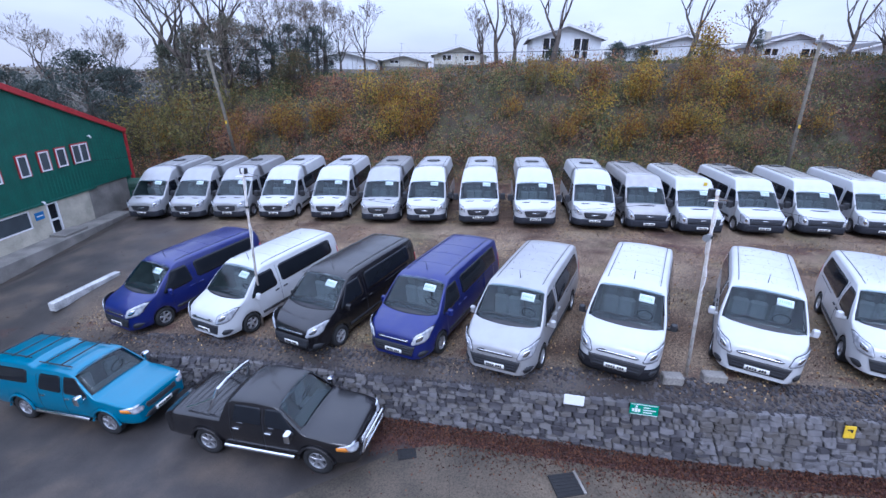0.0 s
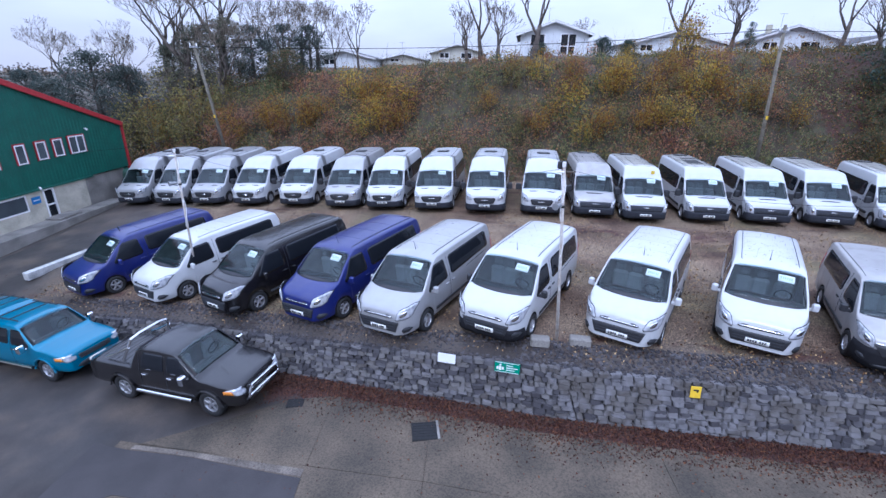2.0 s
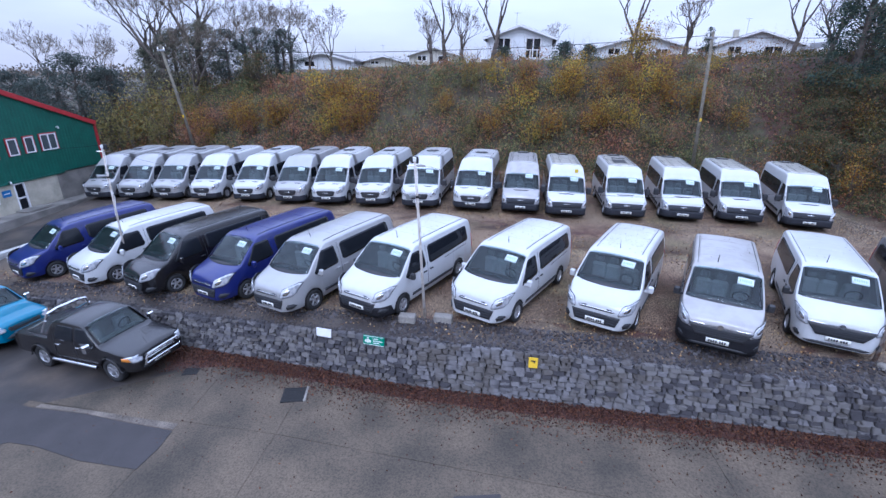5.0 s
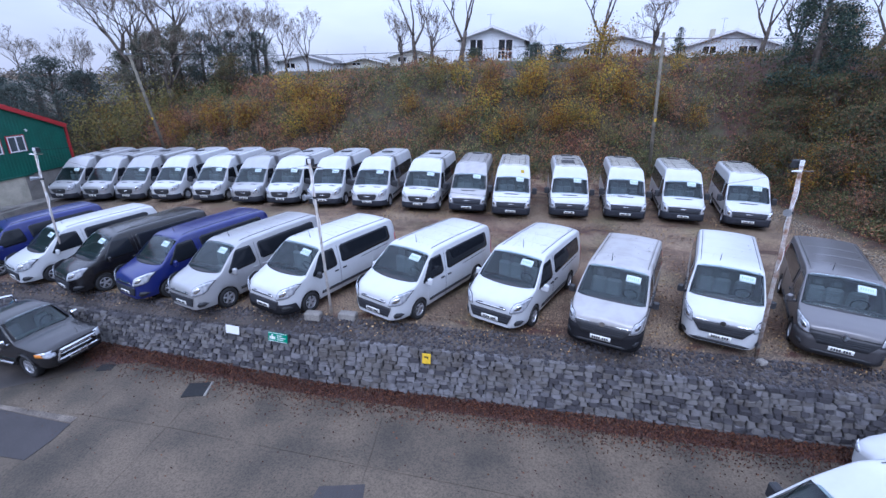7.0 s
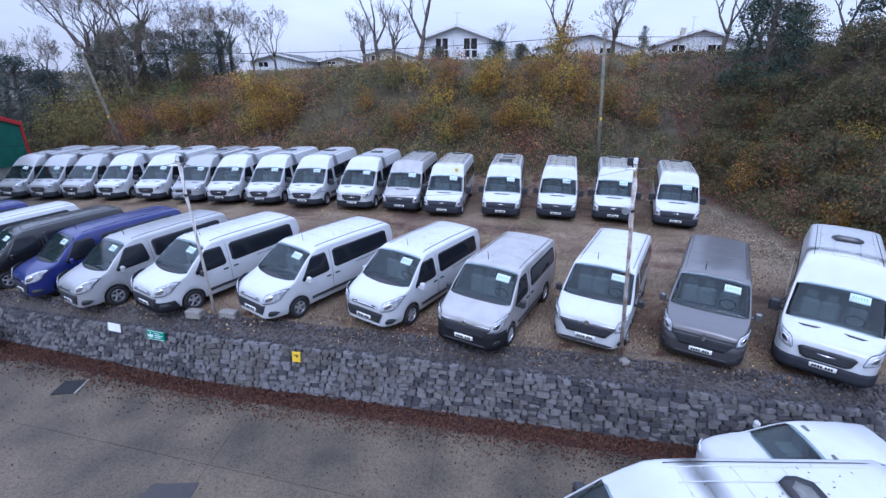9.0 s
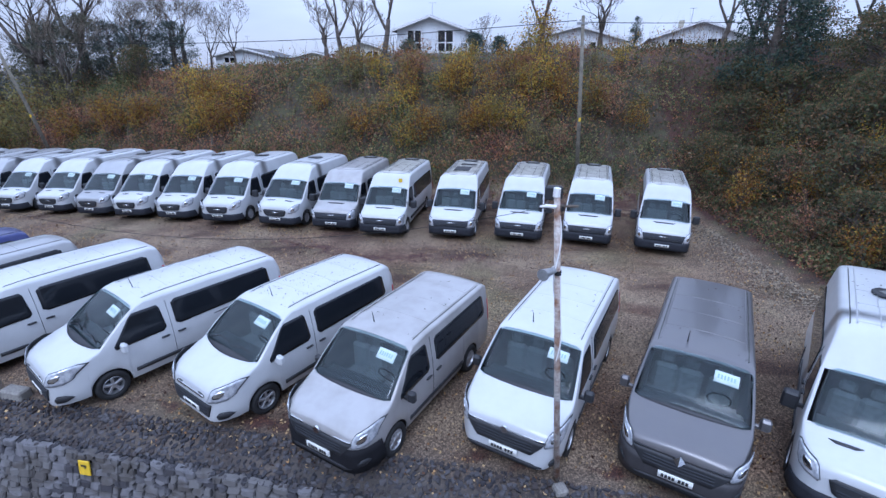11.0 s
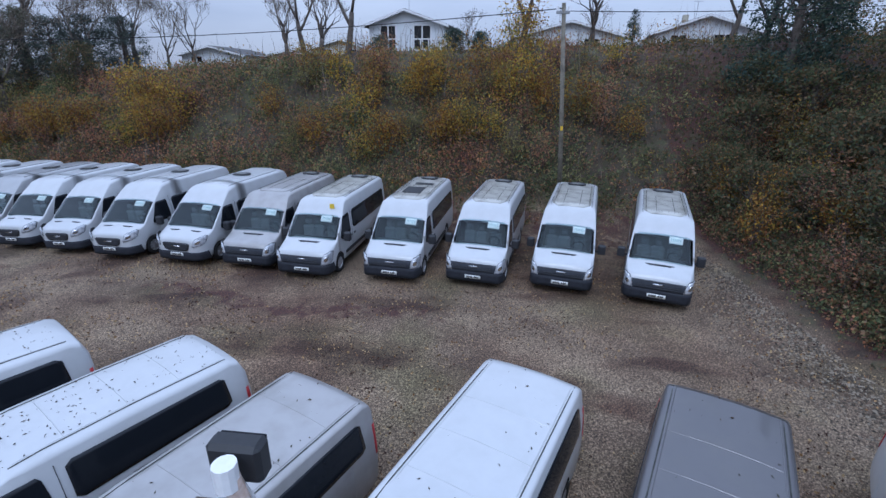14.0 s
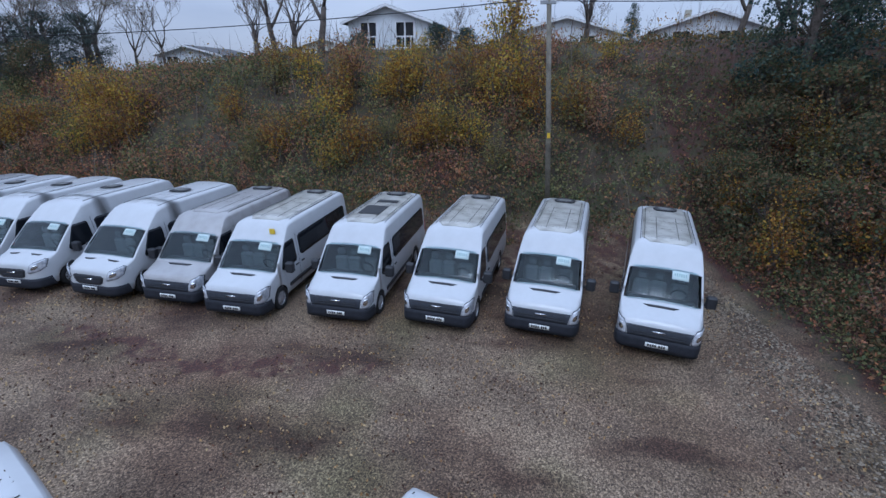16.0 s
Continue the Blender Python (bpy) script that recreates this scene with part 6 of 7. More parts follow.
BIN_G = mat("bin_green", (0.012, 0.06, 0.035), 0.5, 0, 0.3, 3)
bin_ = empty("waste_bin")
tagged(bin_, "large dark green wheeled waste bin beside the workshop", "waste bin")
bin_.matrix_basis = pose(-19.9, 29.6, ground(-19.9, 29.6), 0, 0, 12)
vs = [(-0.6, -0.45, 0.2), (0.6, -0.45, 0.2), (0.6, 0.45, 0.2), (-0.6, 0.45, 0.2), (-0.75, -0.6, 1.55), (0.75, -0.6, 1.55), (0.75, 0.6, 1.55), (-0.75, 0.6, 1.55)]
part("tub", mesh_of("tub", vs, [(3, 2, 1, 0), (4, 5, 6, 7), (0, 1, 5, 4), (1, 2, 6, 5), (2, 3, 7, 6), (3, 0, 4, 7)], BIN_G), bin_)
lid = part("lid", Geo().tube([(-0.78, 0, 1.52), (0.78, 0, 1.52)], 0.5, 14).mesh("lid", BIN_G), bin_)
for sx in (-0.5, 0.5):
    for sy in (-0.35, 0.35):
        part("castor", Geo().tube([(sx - 0.04, sy, 0.1), (sx + 0.04, sy, 0.1)], 0.1, 10).mesh("castor", RUBBER), bin_)
part("label_plate", Geo().box((-0.2, -0.61, 1.2), (0.12, -0.56, 1.35)).mesh("label_plate", SIGN_WHITE), bin_)


# ---- bungalows on the hill ----
CLAD = mat("white_cladding", (0.72, 0.74, 0.76), 0.55, 0, 0.08, 2)
CREAMCLAD = mat("cream_cladding", (0.60, 0.58, 0.50), 0.6, 0, 0.1, 2)
ROOF = mat("grey_roof_tile", (0.10, 0.095, 0.095), 0.8, 0, 0.35, 3, 0.3, 14)


def bungalow(name, x0, x1, y, depth, base, eave, apex, wall, windows, label, turn=0, rail=False, chimney=False):
    """A low gabled house whose gable looks to -y. windows: (left, right, low, high) in metres from x0 and base."""
    root = empty(name, pose(x0, y, base, 0, 0, turn))
    tagged(root, label, "house")
    w, e, a = x1 - x0, eave - base, apex - base
    mid = w / 2
    g = Geo()
    cuts = sorted(windows)
    xs_, k = [0.0], 0
    for l_, r_, lo, hi in cuts:
        g.add([(xs_[-1], 0, 0), (l_, 0, 0), (l_, 0, e), (xs_[-1], 0, e)], [(0, 1, 2, 3)])
        g.add([(l_, 0, 0), (r_, 0, 0), (r_, 0, lo), (l_, 0, lo)], [(0, 1, 2, 3)])
        if hi < e:
            g.add([(l_, 0, hi), (r_, 0, hi), (r_, 0, e), (l_, 0, e)], [(0, 1, 2, 3)])
        xs_.append(r_)
    g.add([(xs_[-1], 0, 0), (w, 0, 0), (w, 0, e), (xs_[-1], 0, e)], [(0, 1, 2, 3)])
    g.add([(0, 0, e), (w, 0, e), (mid, 0, a)], [(0, 1, 2)])
    g.add([(w, 0, 0), (w, depth, 0), (w, depth, e), (w, 0, e)], [(0, 1, 2, 3)])
    g.add([(0, depth, 0), (0, 0, 0), (0, 0, e), (0, depth, e)], [(0, 1, 2, 3)])
    g.add([(w, depth, 0), (0, depth, 0), (0, depth, e), (mid, depth, a), (w, depth, e)], [(0, 1, 2, 3, 4)])
    g.box((0.05, 0.3, 0), (w - 0.05, 0.4, e - 0.05))
    part("plinth", Geo().box((0.02, 0.02, -1.6), (w - 0.02, depth - 0.02, -0.004)).mesh("plinth", CONCRETE), root)
    part("wall", g.mesh("wall", wall), root)
    for s, (p, q) in enumerate((((-0.45, e - 0.12), (mid, a + 0.12)), ((mid, a + 0.12), (w + 0.45, e - 0.12)))):
        vs = [(p[0], -0.5, p[1]), (q[0], -0.5, q[1]), (q[0], depth + 0.4, q[1]), (p[0], depth + 0.4, p[1])]
        vs += [(x, y_, z - 0.12) for x, y_, z in vs]
        r = part("roof", mesh_of("roof", vs, [(0, 1, 2, 3)[::-1], (4, 5, 6, 7), (0, 1, 5, 4), (1, 2, 6, 5), (2, 3, 7, 6), (3, 0, 4, 7)], ROOF), root)
        vs = [(p[0], -0.56, p[1] - 0.20), (q[0], -0.56, q[1] - 0.20), (q[0], -0.56, q[1] - 0.02), (p[0], -0.56, p[1] - 0.02)]
        vs += [(x, -0.5, z) for x, y_, z in vs]
        part("barge_board", mesh_of("barge_board", vs, [(0, 1, 2, 3), (7, 6, 5, 4), (0, 4, 5, 1), (3, 2, 6, 7), (0, 3, 7, 4), (1, 5, 6, 2)], UPVC), r)
    for l_, r_, lo, hi in cuts:
        f = part("window", Geo().box((l_, -0.03, lo), (l_ + 0.09, 0.08, hi)).box((r_ - 0.09, -0.03, lo), (r_, 0.08, hi)).box((l_ + 0.09, -0.03, hi - 0.09), (r_ - 0.09, 0.08, hi)).box((l_ + 0.09, -0.03, lo), (r_ - 0.09, 0.08, lo + 0.08)).box(((l_ + r_) / 2 - 0.05, -0.03, lo + 0.08), ((l_ + r_) / 2 + 0.05, 0.08, hi - 0.09)).mesh("window", UPVC), root)
        part("pane", Geo().box((l_ + 0.05, 0.03, lo + 0.05), (r_ - 0.05, 0.06, hi - 0.05)).mesh("pane", GLASS), f)
    if rail:
        part("terrace", Geo().box((-0.3, -2.2, -1.8), (w + 0.6, 0, -0.05)).mesh("terrace", CONCRETE), root)
        part("handrail", Geo().box((-0.3, -2.2, 0.75), (w + 0.6, -2.12, 0.83)).mesh("handrail", UPVC), root)
        for k in range(12):
            xx_ = -0.3 + (w + 0.82) * k / 11
            part("rail_post", Geo().box((xx_, -2.2, -0.05), (xx_ + 0.07, -2.13, 0.75)).mesh("rail_post", UPVC), root)
    if chimney:
        part("chimney", Geo().box((w * 0.3, depth * 0.4, e), (w * 0.3 + 0.5, depth * 0.4 + 0.5, a + 0.5), 0.02).mesh("chimney", CREAM), root)
    part("aerial", Geo().tube([(w * 0.42, depth * 0.3, a - 0.4), (w * 0.42, depth * 0.3, a + 1.5)], 0.02, 5).tube([(w * 0.42 - 0.35, depth * 0.3, a + 1.45), (w * 0.42 + 0.35, depth * 0.3, a + 1.45)], 0.015, 4).mesh("aerial", GALV), root)
    return root


bungalow("bungalow", 8.05, 14.3, 47.0, 9.0, 8.45, 10.5, 11.45, CLAD, [(0.9, 2.3, 0.15, 2.0), (3.7, 5.2, 0.15, 2.0)], "white clad bungalow with tall gable windows and terrace", -6, True)
bungalow("bungalow", -1.6, 4.8, 59.5, 9.0, 8.2, 9.4, 10.2, CREAMCLAD, [(1.0, 2.2, 0.4, 1.1), (3.6, 5.0, 0.4, 1.1)], "cream low bungalow behind bare trees on the hill")
bungalow("bungalow", 20.2, 29.8, 53.0, 8.0, 8.8, 10.2, 11.3, CLAD, [(1.0, 2.4, 0.5, 1.2), (6.0, 7.4, 0.5, 1.2)], "white bungalow with a shallow roof on the hill")
bungalow("bungalow", 32.4, 40.4, 53.0, 9.0, 9.0, 10.5, 11.7, CLAD, [(1.2, 2.6, 0.5, 1.3), (4.6, 6.4, 0.4, 1.3)], "white gabled bungalow with a chimney on the hill", -12, False, True)
bungalow("bungalow", -15.4, -8.4, 57.0, 8.0, 7.4, 8.6, 9.3, CLAD, [(1.0, 2.4, 0.3, 1.0)], "small pale bungalow beyond the hedge")
bungalow("bungalow", 44, 52, 55.0, 8.0, 9.2, 10.3, 11.2, CLAD, [(1.0, 2.4, 0.4, 1.1), (5, 6.4, 0.4, 1.1)], "pale low bungalow behind the far trees")
bungalow("bungalow", -8.2, -2.6, 62.0, 7.0, 7.9, 8.7, 9.2, CREAMCLAD, [(1.0, 2.2, 0.3, 0.75)], "low pale outbuilding beyond the hedge")


# ---- vegetation ----
def cards(centres, sizes, rnd, flat=0.0):
    """Leaf blades: one small bent quad each."""
    n = len(centres)
    a = rnd.normal(size=(n, 3))
    a[:, 2] *= 1 - flat
    a /= np.linalg.norm(a, axis=1)[:, None]
    b = np.cross(a, rnd.normal(size=(n, 3)))
    b /= np.linalg.norm(b, axis=1)[:, None]
    s = sizes[:, None]
    v = np.empty((n, 4, 3))
    v[:, 0] = centres - a * s * 0.5
    v[:, 1] = centres + b * s * 0.33
    v[:, 2] = centres + a * s * 0.5
    v[:, 3] = centres - b * s * 0.33
    return v.reshape(-1, 3)


def cards_mesh(name, centres, sizes, material, rnd):
    v = cards(centres, sizes, rnd)
    n = len(centres)
    me = bpy.data.meshes.new(name)
    me.vertices.add(4 * n)
    me.vertices.foreach_set("co", v.astype(np.float32).ravel())
    me.loops.add(4 * n)
    me.loops.foreach_set("vertex_index", np.arange(4 * n, dtype=np.int32))
    me.polygons.add(n)
    me.polygons.foreach_set("loop_start", np.arange(0, 4 * n, 4, dtype=np.int32))
    me.materials.append(material)
    me.update(calc_edges=True)
    return me


def blob(rnd, n, c, r, squash=0.8):
    d = rnd.normal(size=(n, 3))
    d /= np.linalg.norm(d, axis=1)[:, None]
    rad = rnd.uniform(0.45, 1.05, n) ** 0.6
    p = d * rad[:, None] * r
    p[:, 2] *= squash
    return p + np.array(c)


# bramble, scrub, ivy and teal leaves are lightened: pale haze put into their colour
BRAMBLE = island_mat("bramble_leaves", [(0.074, 0.088, 0.04), (0.202, 0.155, 0.074), (0.255, 0.215, 0.081), (0.349, 0.175, 0.087), (0.228, 0.134, 0.101), (0.403, 0.296, 0.114), (0.309, 0.161, 0.087), (0.134, 0.161, 0.067)], 0.75, 0.6, 0.75, 0.4)
AUTUMN = island_mat("autumn_leaves", [(0.15, 0.075, 0.02), (0.34, 0.18, 0.03), (0.46, 0.28, 0.045), (0.26, 0.22, 0.045), (0.20, 0.085, 0.025)], 0.65, 0.5, 0.8, 0.4)
GOLD = island_mat("gold_leaves", [(0.30, 0.16, 0.02), (0.55, 0.34, 0.045), (0.50, 0.38, 0.07), (0.20, 0.19, 0.04)], 0.65, 0.5, 0.8, 0.4)
EVERGREEN = island_mat("evergreen_leaves", [(0.025, 0.046, 0.041), (0.041, 0.069, 0.055), (0.063, 0.092, 0.067), (0.086, 0.101, 0.062)], 0.65, 0.35, 0.7, 0.3)
IVY = island_mat("ivy_leaves", [(0.07, 0.085, 0.066), (0.115, 0.125, 0.09), (0.17, 0.165, 0.105), (0.17, 0.14, 0.105)], 0.65, 0.3, 0.7, 0.35)
OLIVE = island_mat("olive_leaves", [(0.132, 0.127, 0.055), (0.22, 0.198, 0.066), (0.308, 0.259, 0.083), (0.165, 0.121, 0.066)], 0.7, 0.5, 0.7, 0.4)
DUSK = island_mat("dark_teal_leaves", [(0.05, 0.065, 0.062), (0.075, 0.095, 0.085), (0.105, 0.12, 0.10)], 0.7, 0.4, 0.7, 0.35)
DARKSCRUB = island_mat("dark_scrub_leaves", [(0.055, 0.067, 0.038), (0.102, 0.099, 0.049), (0.183, 0.124, 0.065), (0.233, 0.131, 0.065), (0.095, 0.116, 0.053)], 0.75, 0.5, 0.8, 0.4)
TWIG = island_mat("bare_twigs", [(0.07, 0.056, 0.046), (0.13, 0.105, 0.082), (0.20, 0.165, 0.125)], 0.9, 0.6, 0.9)

rnd = np.random.default_rng(11)
RUST = island_mat("rust_scrub_leaves", [(0.116, 0.068, 0.057), (0.232, 0.116, 0.082), (0.355, 0.157, 0.088), (0.465, 0.218, 0.102), (0.273, 0.185, 0.11)], 0.75, 0.6, 0.8, 0.4)
GREENSCRUB = island_mat("green_scrub_leaves", [(0.077, 0.099, 0.049), (0.125, 0.151, 0.069), (0.196, 0.203, 0.086), (0.28, 0.252, 0.105)], 0.75, 0.6, 0.8, 0.4)
kinds = {"bramble": ([], []), "rust": ([], []), "green": ([], []), "dark": ([], [])}
clumps = 0
while clumps < 4000:
    x, y = rnd.uniform(-34, 44), rnd.uniform(10, 43)
    h = bank_rise(x, y)
    if (h < 0.5 and not (x > 28.9 and 13 < y < 26)) or (x > 30 and y < 12):
        continue
    clumps += 1
    if y > 40.3 and 6.0 < x < 16.5:
        continue
    r = rnd.uniform(0.4, 1.25) * (1.0 if h < 6.6 else 0.55)
    n = int(80 * r * r) + 34
    lump = max(0, noise.noise((x * 0.33, y * 0.33, 4))) * 1.5 if h < 7 else 0
    z = ground(x, y) + r * rnd.uniform(-0.15, 0.5) + lump
    a, b = noise.noise((x * 0.2, y * 0.34, 31)) + rnd.normal(0, 0.16), noise.noise((x * 0.22, y * 0.3, 57)) + rnd.normal(0, 0.16)
    if x > 27.5 + rnd.normal(0, 0.8) or x < -24 + rnd.normal(0, 1.5) or b < -0.27 or h < 1.1 and rnd.random() < 0.7:
        kind = "dark"
        n = int(n * 0.62)
    elif a > 0.10:
        kind = "rust"
    elif a < -0.16:
        kind = "green"
    else:
        kind = "bramble"
    kinds[kind][0].append(blob(rnd, n, (x, y, z), r))
    kinds[kind][1].append(rnd.uniform(0.07, 0.19, n))
for k in range(1500):
    if k < 800:
        x = rnd.uniform(-24, 28)
        y = lerp_list(BANK_FOOT, x) + rnd.uniform(0.3, 4.5)
        kind = str(rnd.choice(["dark", "green", "green", "rust", "bramble"]))
    else:
        y = rnd.uniform(13.5, 28)
        x = 28.0 + 0.05 * (25.4 - y) + abs(rnd.normal(0, 2.2))
        kind = str(rnd.choice(["dark", "dark", "green", "rust"]))
    r = rnd.uniform(0.25, 0.6)
    n = int(130 * r * r) + 25
    kinds[kind][0].append(blob(rnd, n, (x, y, ground(x, y) + r * rnd.uniform(0.1, 0.6)), r))
    kinds[kind][1].append(rnd.uniform(0.05, 0.14, n))
for kind, material, label in (("bramble", BRAMBLE, "tangled brown bramble and scrub covering the steep bank"), ("rust", RUST, "rust-red scrub and dead bracken on the bank"), ("green", GREENSCRUB, "dull green bramble patches on the bank"), ("dark", DARKSCRUB, "dark shaded scrub along the bank's foot")):
    cs, ss = kinds[kind]
    tagged(new(kind + "_undergrowth", cards_mesh(kind + "_undergrowth", np.concatenate(cs), np.concatenate(ss), material, rnd)), label, "undergrowth", kind="stuff")

# scattered bright leaves over the scrub and along the bank's foot
n = 14000
px, py = rnd.uniform(-40, 46, n * 3), rnd.uniform(10, 40, n * 3)
keep = [(a, b) for a, b in zip(px, py) if bank_rise(a, b) > 0.6 and noise.noise((a * 0.16, b * 0.3, 9)) > -0.15][:n]
pts = np.array([(a, b, ground(a, b) + rnd.uniform(0.3, 1.5)) for a, b in keep])
tagged(new("scattered_leaves", cards_mesh("scattered_leaves", pts, rnd.uniform(0.07, 0.15, len(pts)), AUTUMN, rnd)), "yellow leaves clinging to bare scrub on the bank", "leaves", kind="stuff")

# bare stems
g = Geo()
made = 0
while made < 1700:
    x, y = rnd.uniform(-40, 46), rnd.uniform(12, 43)
    if bank_rise(x, y) < 0.7:
        continue
    made += 1
    z = ground(x, y)
    L = rnd.uniform(0.8, 2.6)
    dx, dy = rnd.normal(0, 0.28, 2) * L
    w = rnd.uniform(0.008, 0.02)
    a, b, c = Vector((x, y, z)), Vector((x + dx * 0.4, y + dy * 0.4, z + L * 0.6)), Vector((x + dx, y + dy, z + L))
    s = Vector((w, w * 0.6, 0))
    g.add([a - s, a + s, b + s * 0.7, b - s * 0.7, c], [(0, 1, 2, 3), (3, 2, 4)])
tagged(new("bare_stems", g.mesh("bare_stems", TWIG)), "grey bare stems standing up from the scrub", "undergrowth", kind="stuff")

# fallen leaves on the decks
fallen = []
while len(fallen) < 46000:
    if rnd.random() < 0.86:
        x = rnd.uniform(-3, 27)
        y = wall_foot(x) + 0.1 - abs(rnd.normal(0, 0.52 if rnd.random() < 0.95 else 2.6)) - 0.02
        z = yard(x) + 0.03
    else:
        x = rnd.uniform(-16, 27)
        y = rnd.uniform(wall_foot(x) + 0.6, lerp_list(BANK_FOOT, x))
        if rnd.random() > 0.25 + 0.75 * max(0, noise.noise((x * 0.3, y * 0.3, 2)) * 2):
            continue
        z = ground(x, y) + 0.03
    fallen.append((x, y, z))
fp = np.array(fallen)
LITTER = island_mat("leaf_litter", [(0.04, 0.015, 0.012), (0.075, 0.028, 0.017), (0.15, 0.062, 0.027), (0.06, 0.035, 0.026)], 0.75, 0.8, 0.9)
tagged(new("leaf_litter", cards_mesh("leaf_litter", fp, rnd.uniform(0.03, 0.075, len(fp)), LITTER, rnd)), "wet russet leaves lying on gravel and tarmac", "leaves", kind="stuff")

gold_p = []
while len(gold_p) < 26000:
    x = rnd.uniform(-13, 29)
    y = rnd.uniform(wall_foot(x) + 0.7, lerp_list(BANK_FOOT, x) + 0.5)
    if rnd.random() < 0.35 + 1.4 * noise.noise((x * 0.4, y * 0.4, 14)) + (0.3 if y < wall_foot(x) + 4 else 0):
        gold_p.append((x, y, ground(x, y) + 0.025))
TANLEAF = island_mat("dry_tan_leaves", [(0.05, 0.025, 0.018), (0.10, 0.05, 0.025), (0.22, 0.12, 0.05), (0.36, 0.22, 0.09), (0.42, 0.30, 0.15)], 0.75, 0.8, 0.9)
tagged(new("dry_leaves", cards_mesh("dry_leaves", np.array(gold_p), rnd.uniform(0.03, 0.085, len(gold_p)), TANLEAF, rnd)), "dry tan leaves scattered over the gravel", "leaves", kind="stuff")


# pale loose gravel pushed up along the deck's rim
PALE = island_mat("pale_gravel", [(0.06, 0.05, 0.038), (0.14, 0.11, 0.08), (0.26, 0.22, 0.165)], 0.85, 2.0, 0.9)
g = Geo()
for k in range(5200):
    y = rnd.uniform(14.5, 25.5)
    x = 27.15 + 0.05 * (25.4 - y) - abs(rnd.normal(0, 1.0)) + 0.4 * noise.noise((0, y * 0.6, 5))
    c, r = Vector((x, y, ground(x, y) + 0.008)), rnd.uniform(0.015, 0.045)
    a, q = rnd.uniform(0, 6.3), rnd.uniform(0.6, 1.0)
    ring = [c + Vector((r * math.cos(a + t) * (q if i % 2 else 1), r * math.sin(a + t) * (1 if i % 2 else q), 0)) for i, t in enumerate((0, 1.3, 2.5, 3.8, 5.1))]
    g.add(ring + [c + Vector((0, 0, r * 0.7))], [(i, (i + 1) % 5, 5) for i in range(5)])
tagged(new("rim_gravel", g.mesh("rim_gravel", PALE)), "pale loose gravel along the edge of the deck", "gravel", kind="stuff")


def shrub(material, seed, r=1.2, leaves=1000):
    """A loose autumn shrub: stems and a ragged crown, about 2.4 m tall."""
    q = np.random.default_rng(seed)
    root = empty("shrub")
    g = Geo()
    cs, ss = [], []
    for k in range(9):
        a, lean = q.uniform(0, 2 * math.pi), q.uniform(0.1, 0.75)
        tip = Vector((math.cos(a) * lean * r, math.sin(a) * lean * r, q.uniform(1.3, 2.7)))
        mid_ = tip * 0.5 + Vector((q.normal(0, 0.1), q.normal(0, 0.1), 0.15))
        g.tube([(0, 0, -0.4), mid_, tip], [0.03, 0.02, 0.006], 5)
        for t in (0.45, 0.7, 0.95):
            c = tip * t + Vector(tuple(q.normal(0, 0.16, 3)))
            n = leaves // 27
            cs.append(blob(q, n, c, q.uniform(0.35, 0.85)))
            ss.append(q.uniform(0.06, 0.14, n))
    part("stem", g.mesh("stem", BARK), root)
    part("crown", cards_mesh("crown", np.concatenate(cs), np.concatenate(ss), material, q), root, "ragged autumn crown")
    return root


SHRUBS = [shrub(GOLD, 1), shrub(AUTUMN, 2), shrub(GOLD, 3, 1.0, 800), shrub(AUTUMN, 4, 1.5, 1200), shrub(OLIVE, 5, 1.5, 1100), shrub(RUST, 6, 1.4, 1000)]
more = np.random.default_rng(77)
EXTRA = []
for k in range(26):
    EXTRA.append((more.uniform(-17, -1), more.uniform(34.0, 36.6), int(more.choice([0, 1, 3, 5, 5])), more.uniform(0.7, 1.2)))
for k in range(34):
    EXTRA.append((more.uniform(6, 26), more.uniform(30.6, 37.5), int(more.choice([1, 2, 3, 4, 5])), more.uniform(0.6, 1.15)))
for k in range(30):
    EXTRA.append((more.uniform(28.6, 36), more.uniform(16.5, 33), int(more.choice([1, 3, 4, 4, 5, 5])), more.uniform(0.55, 1.0)))
for k in range(12):
    EXTRA.append((more.uniform(-26, -16), more.uniform(35.5, 38.5), 4, more.uniform(1.1, 1.9)))
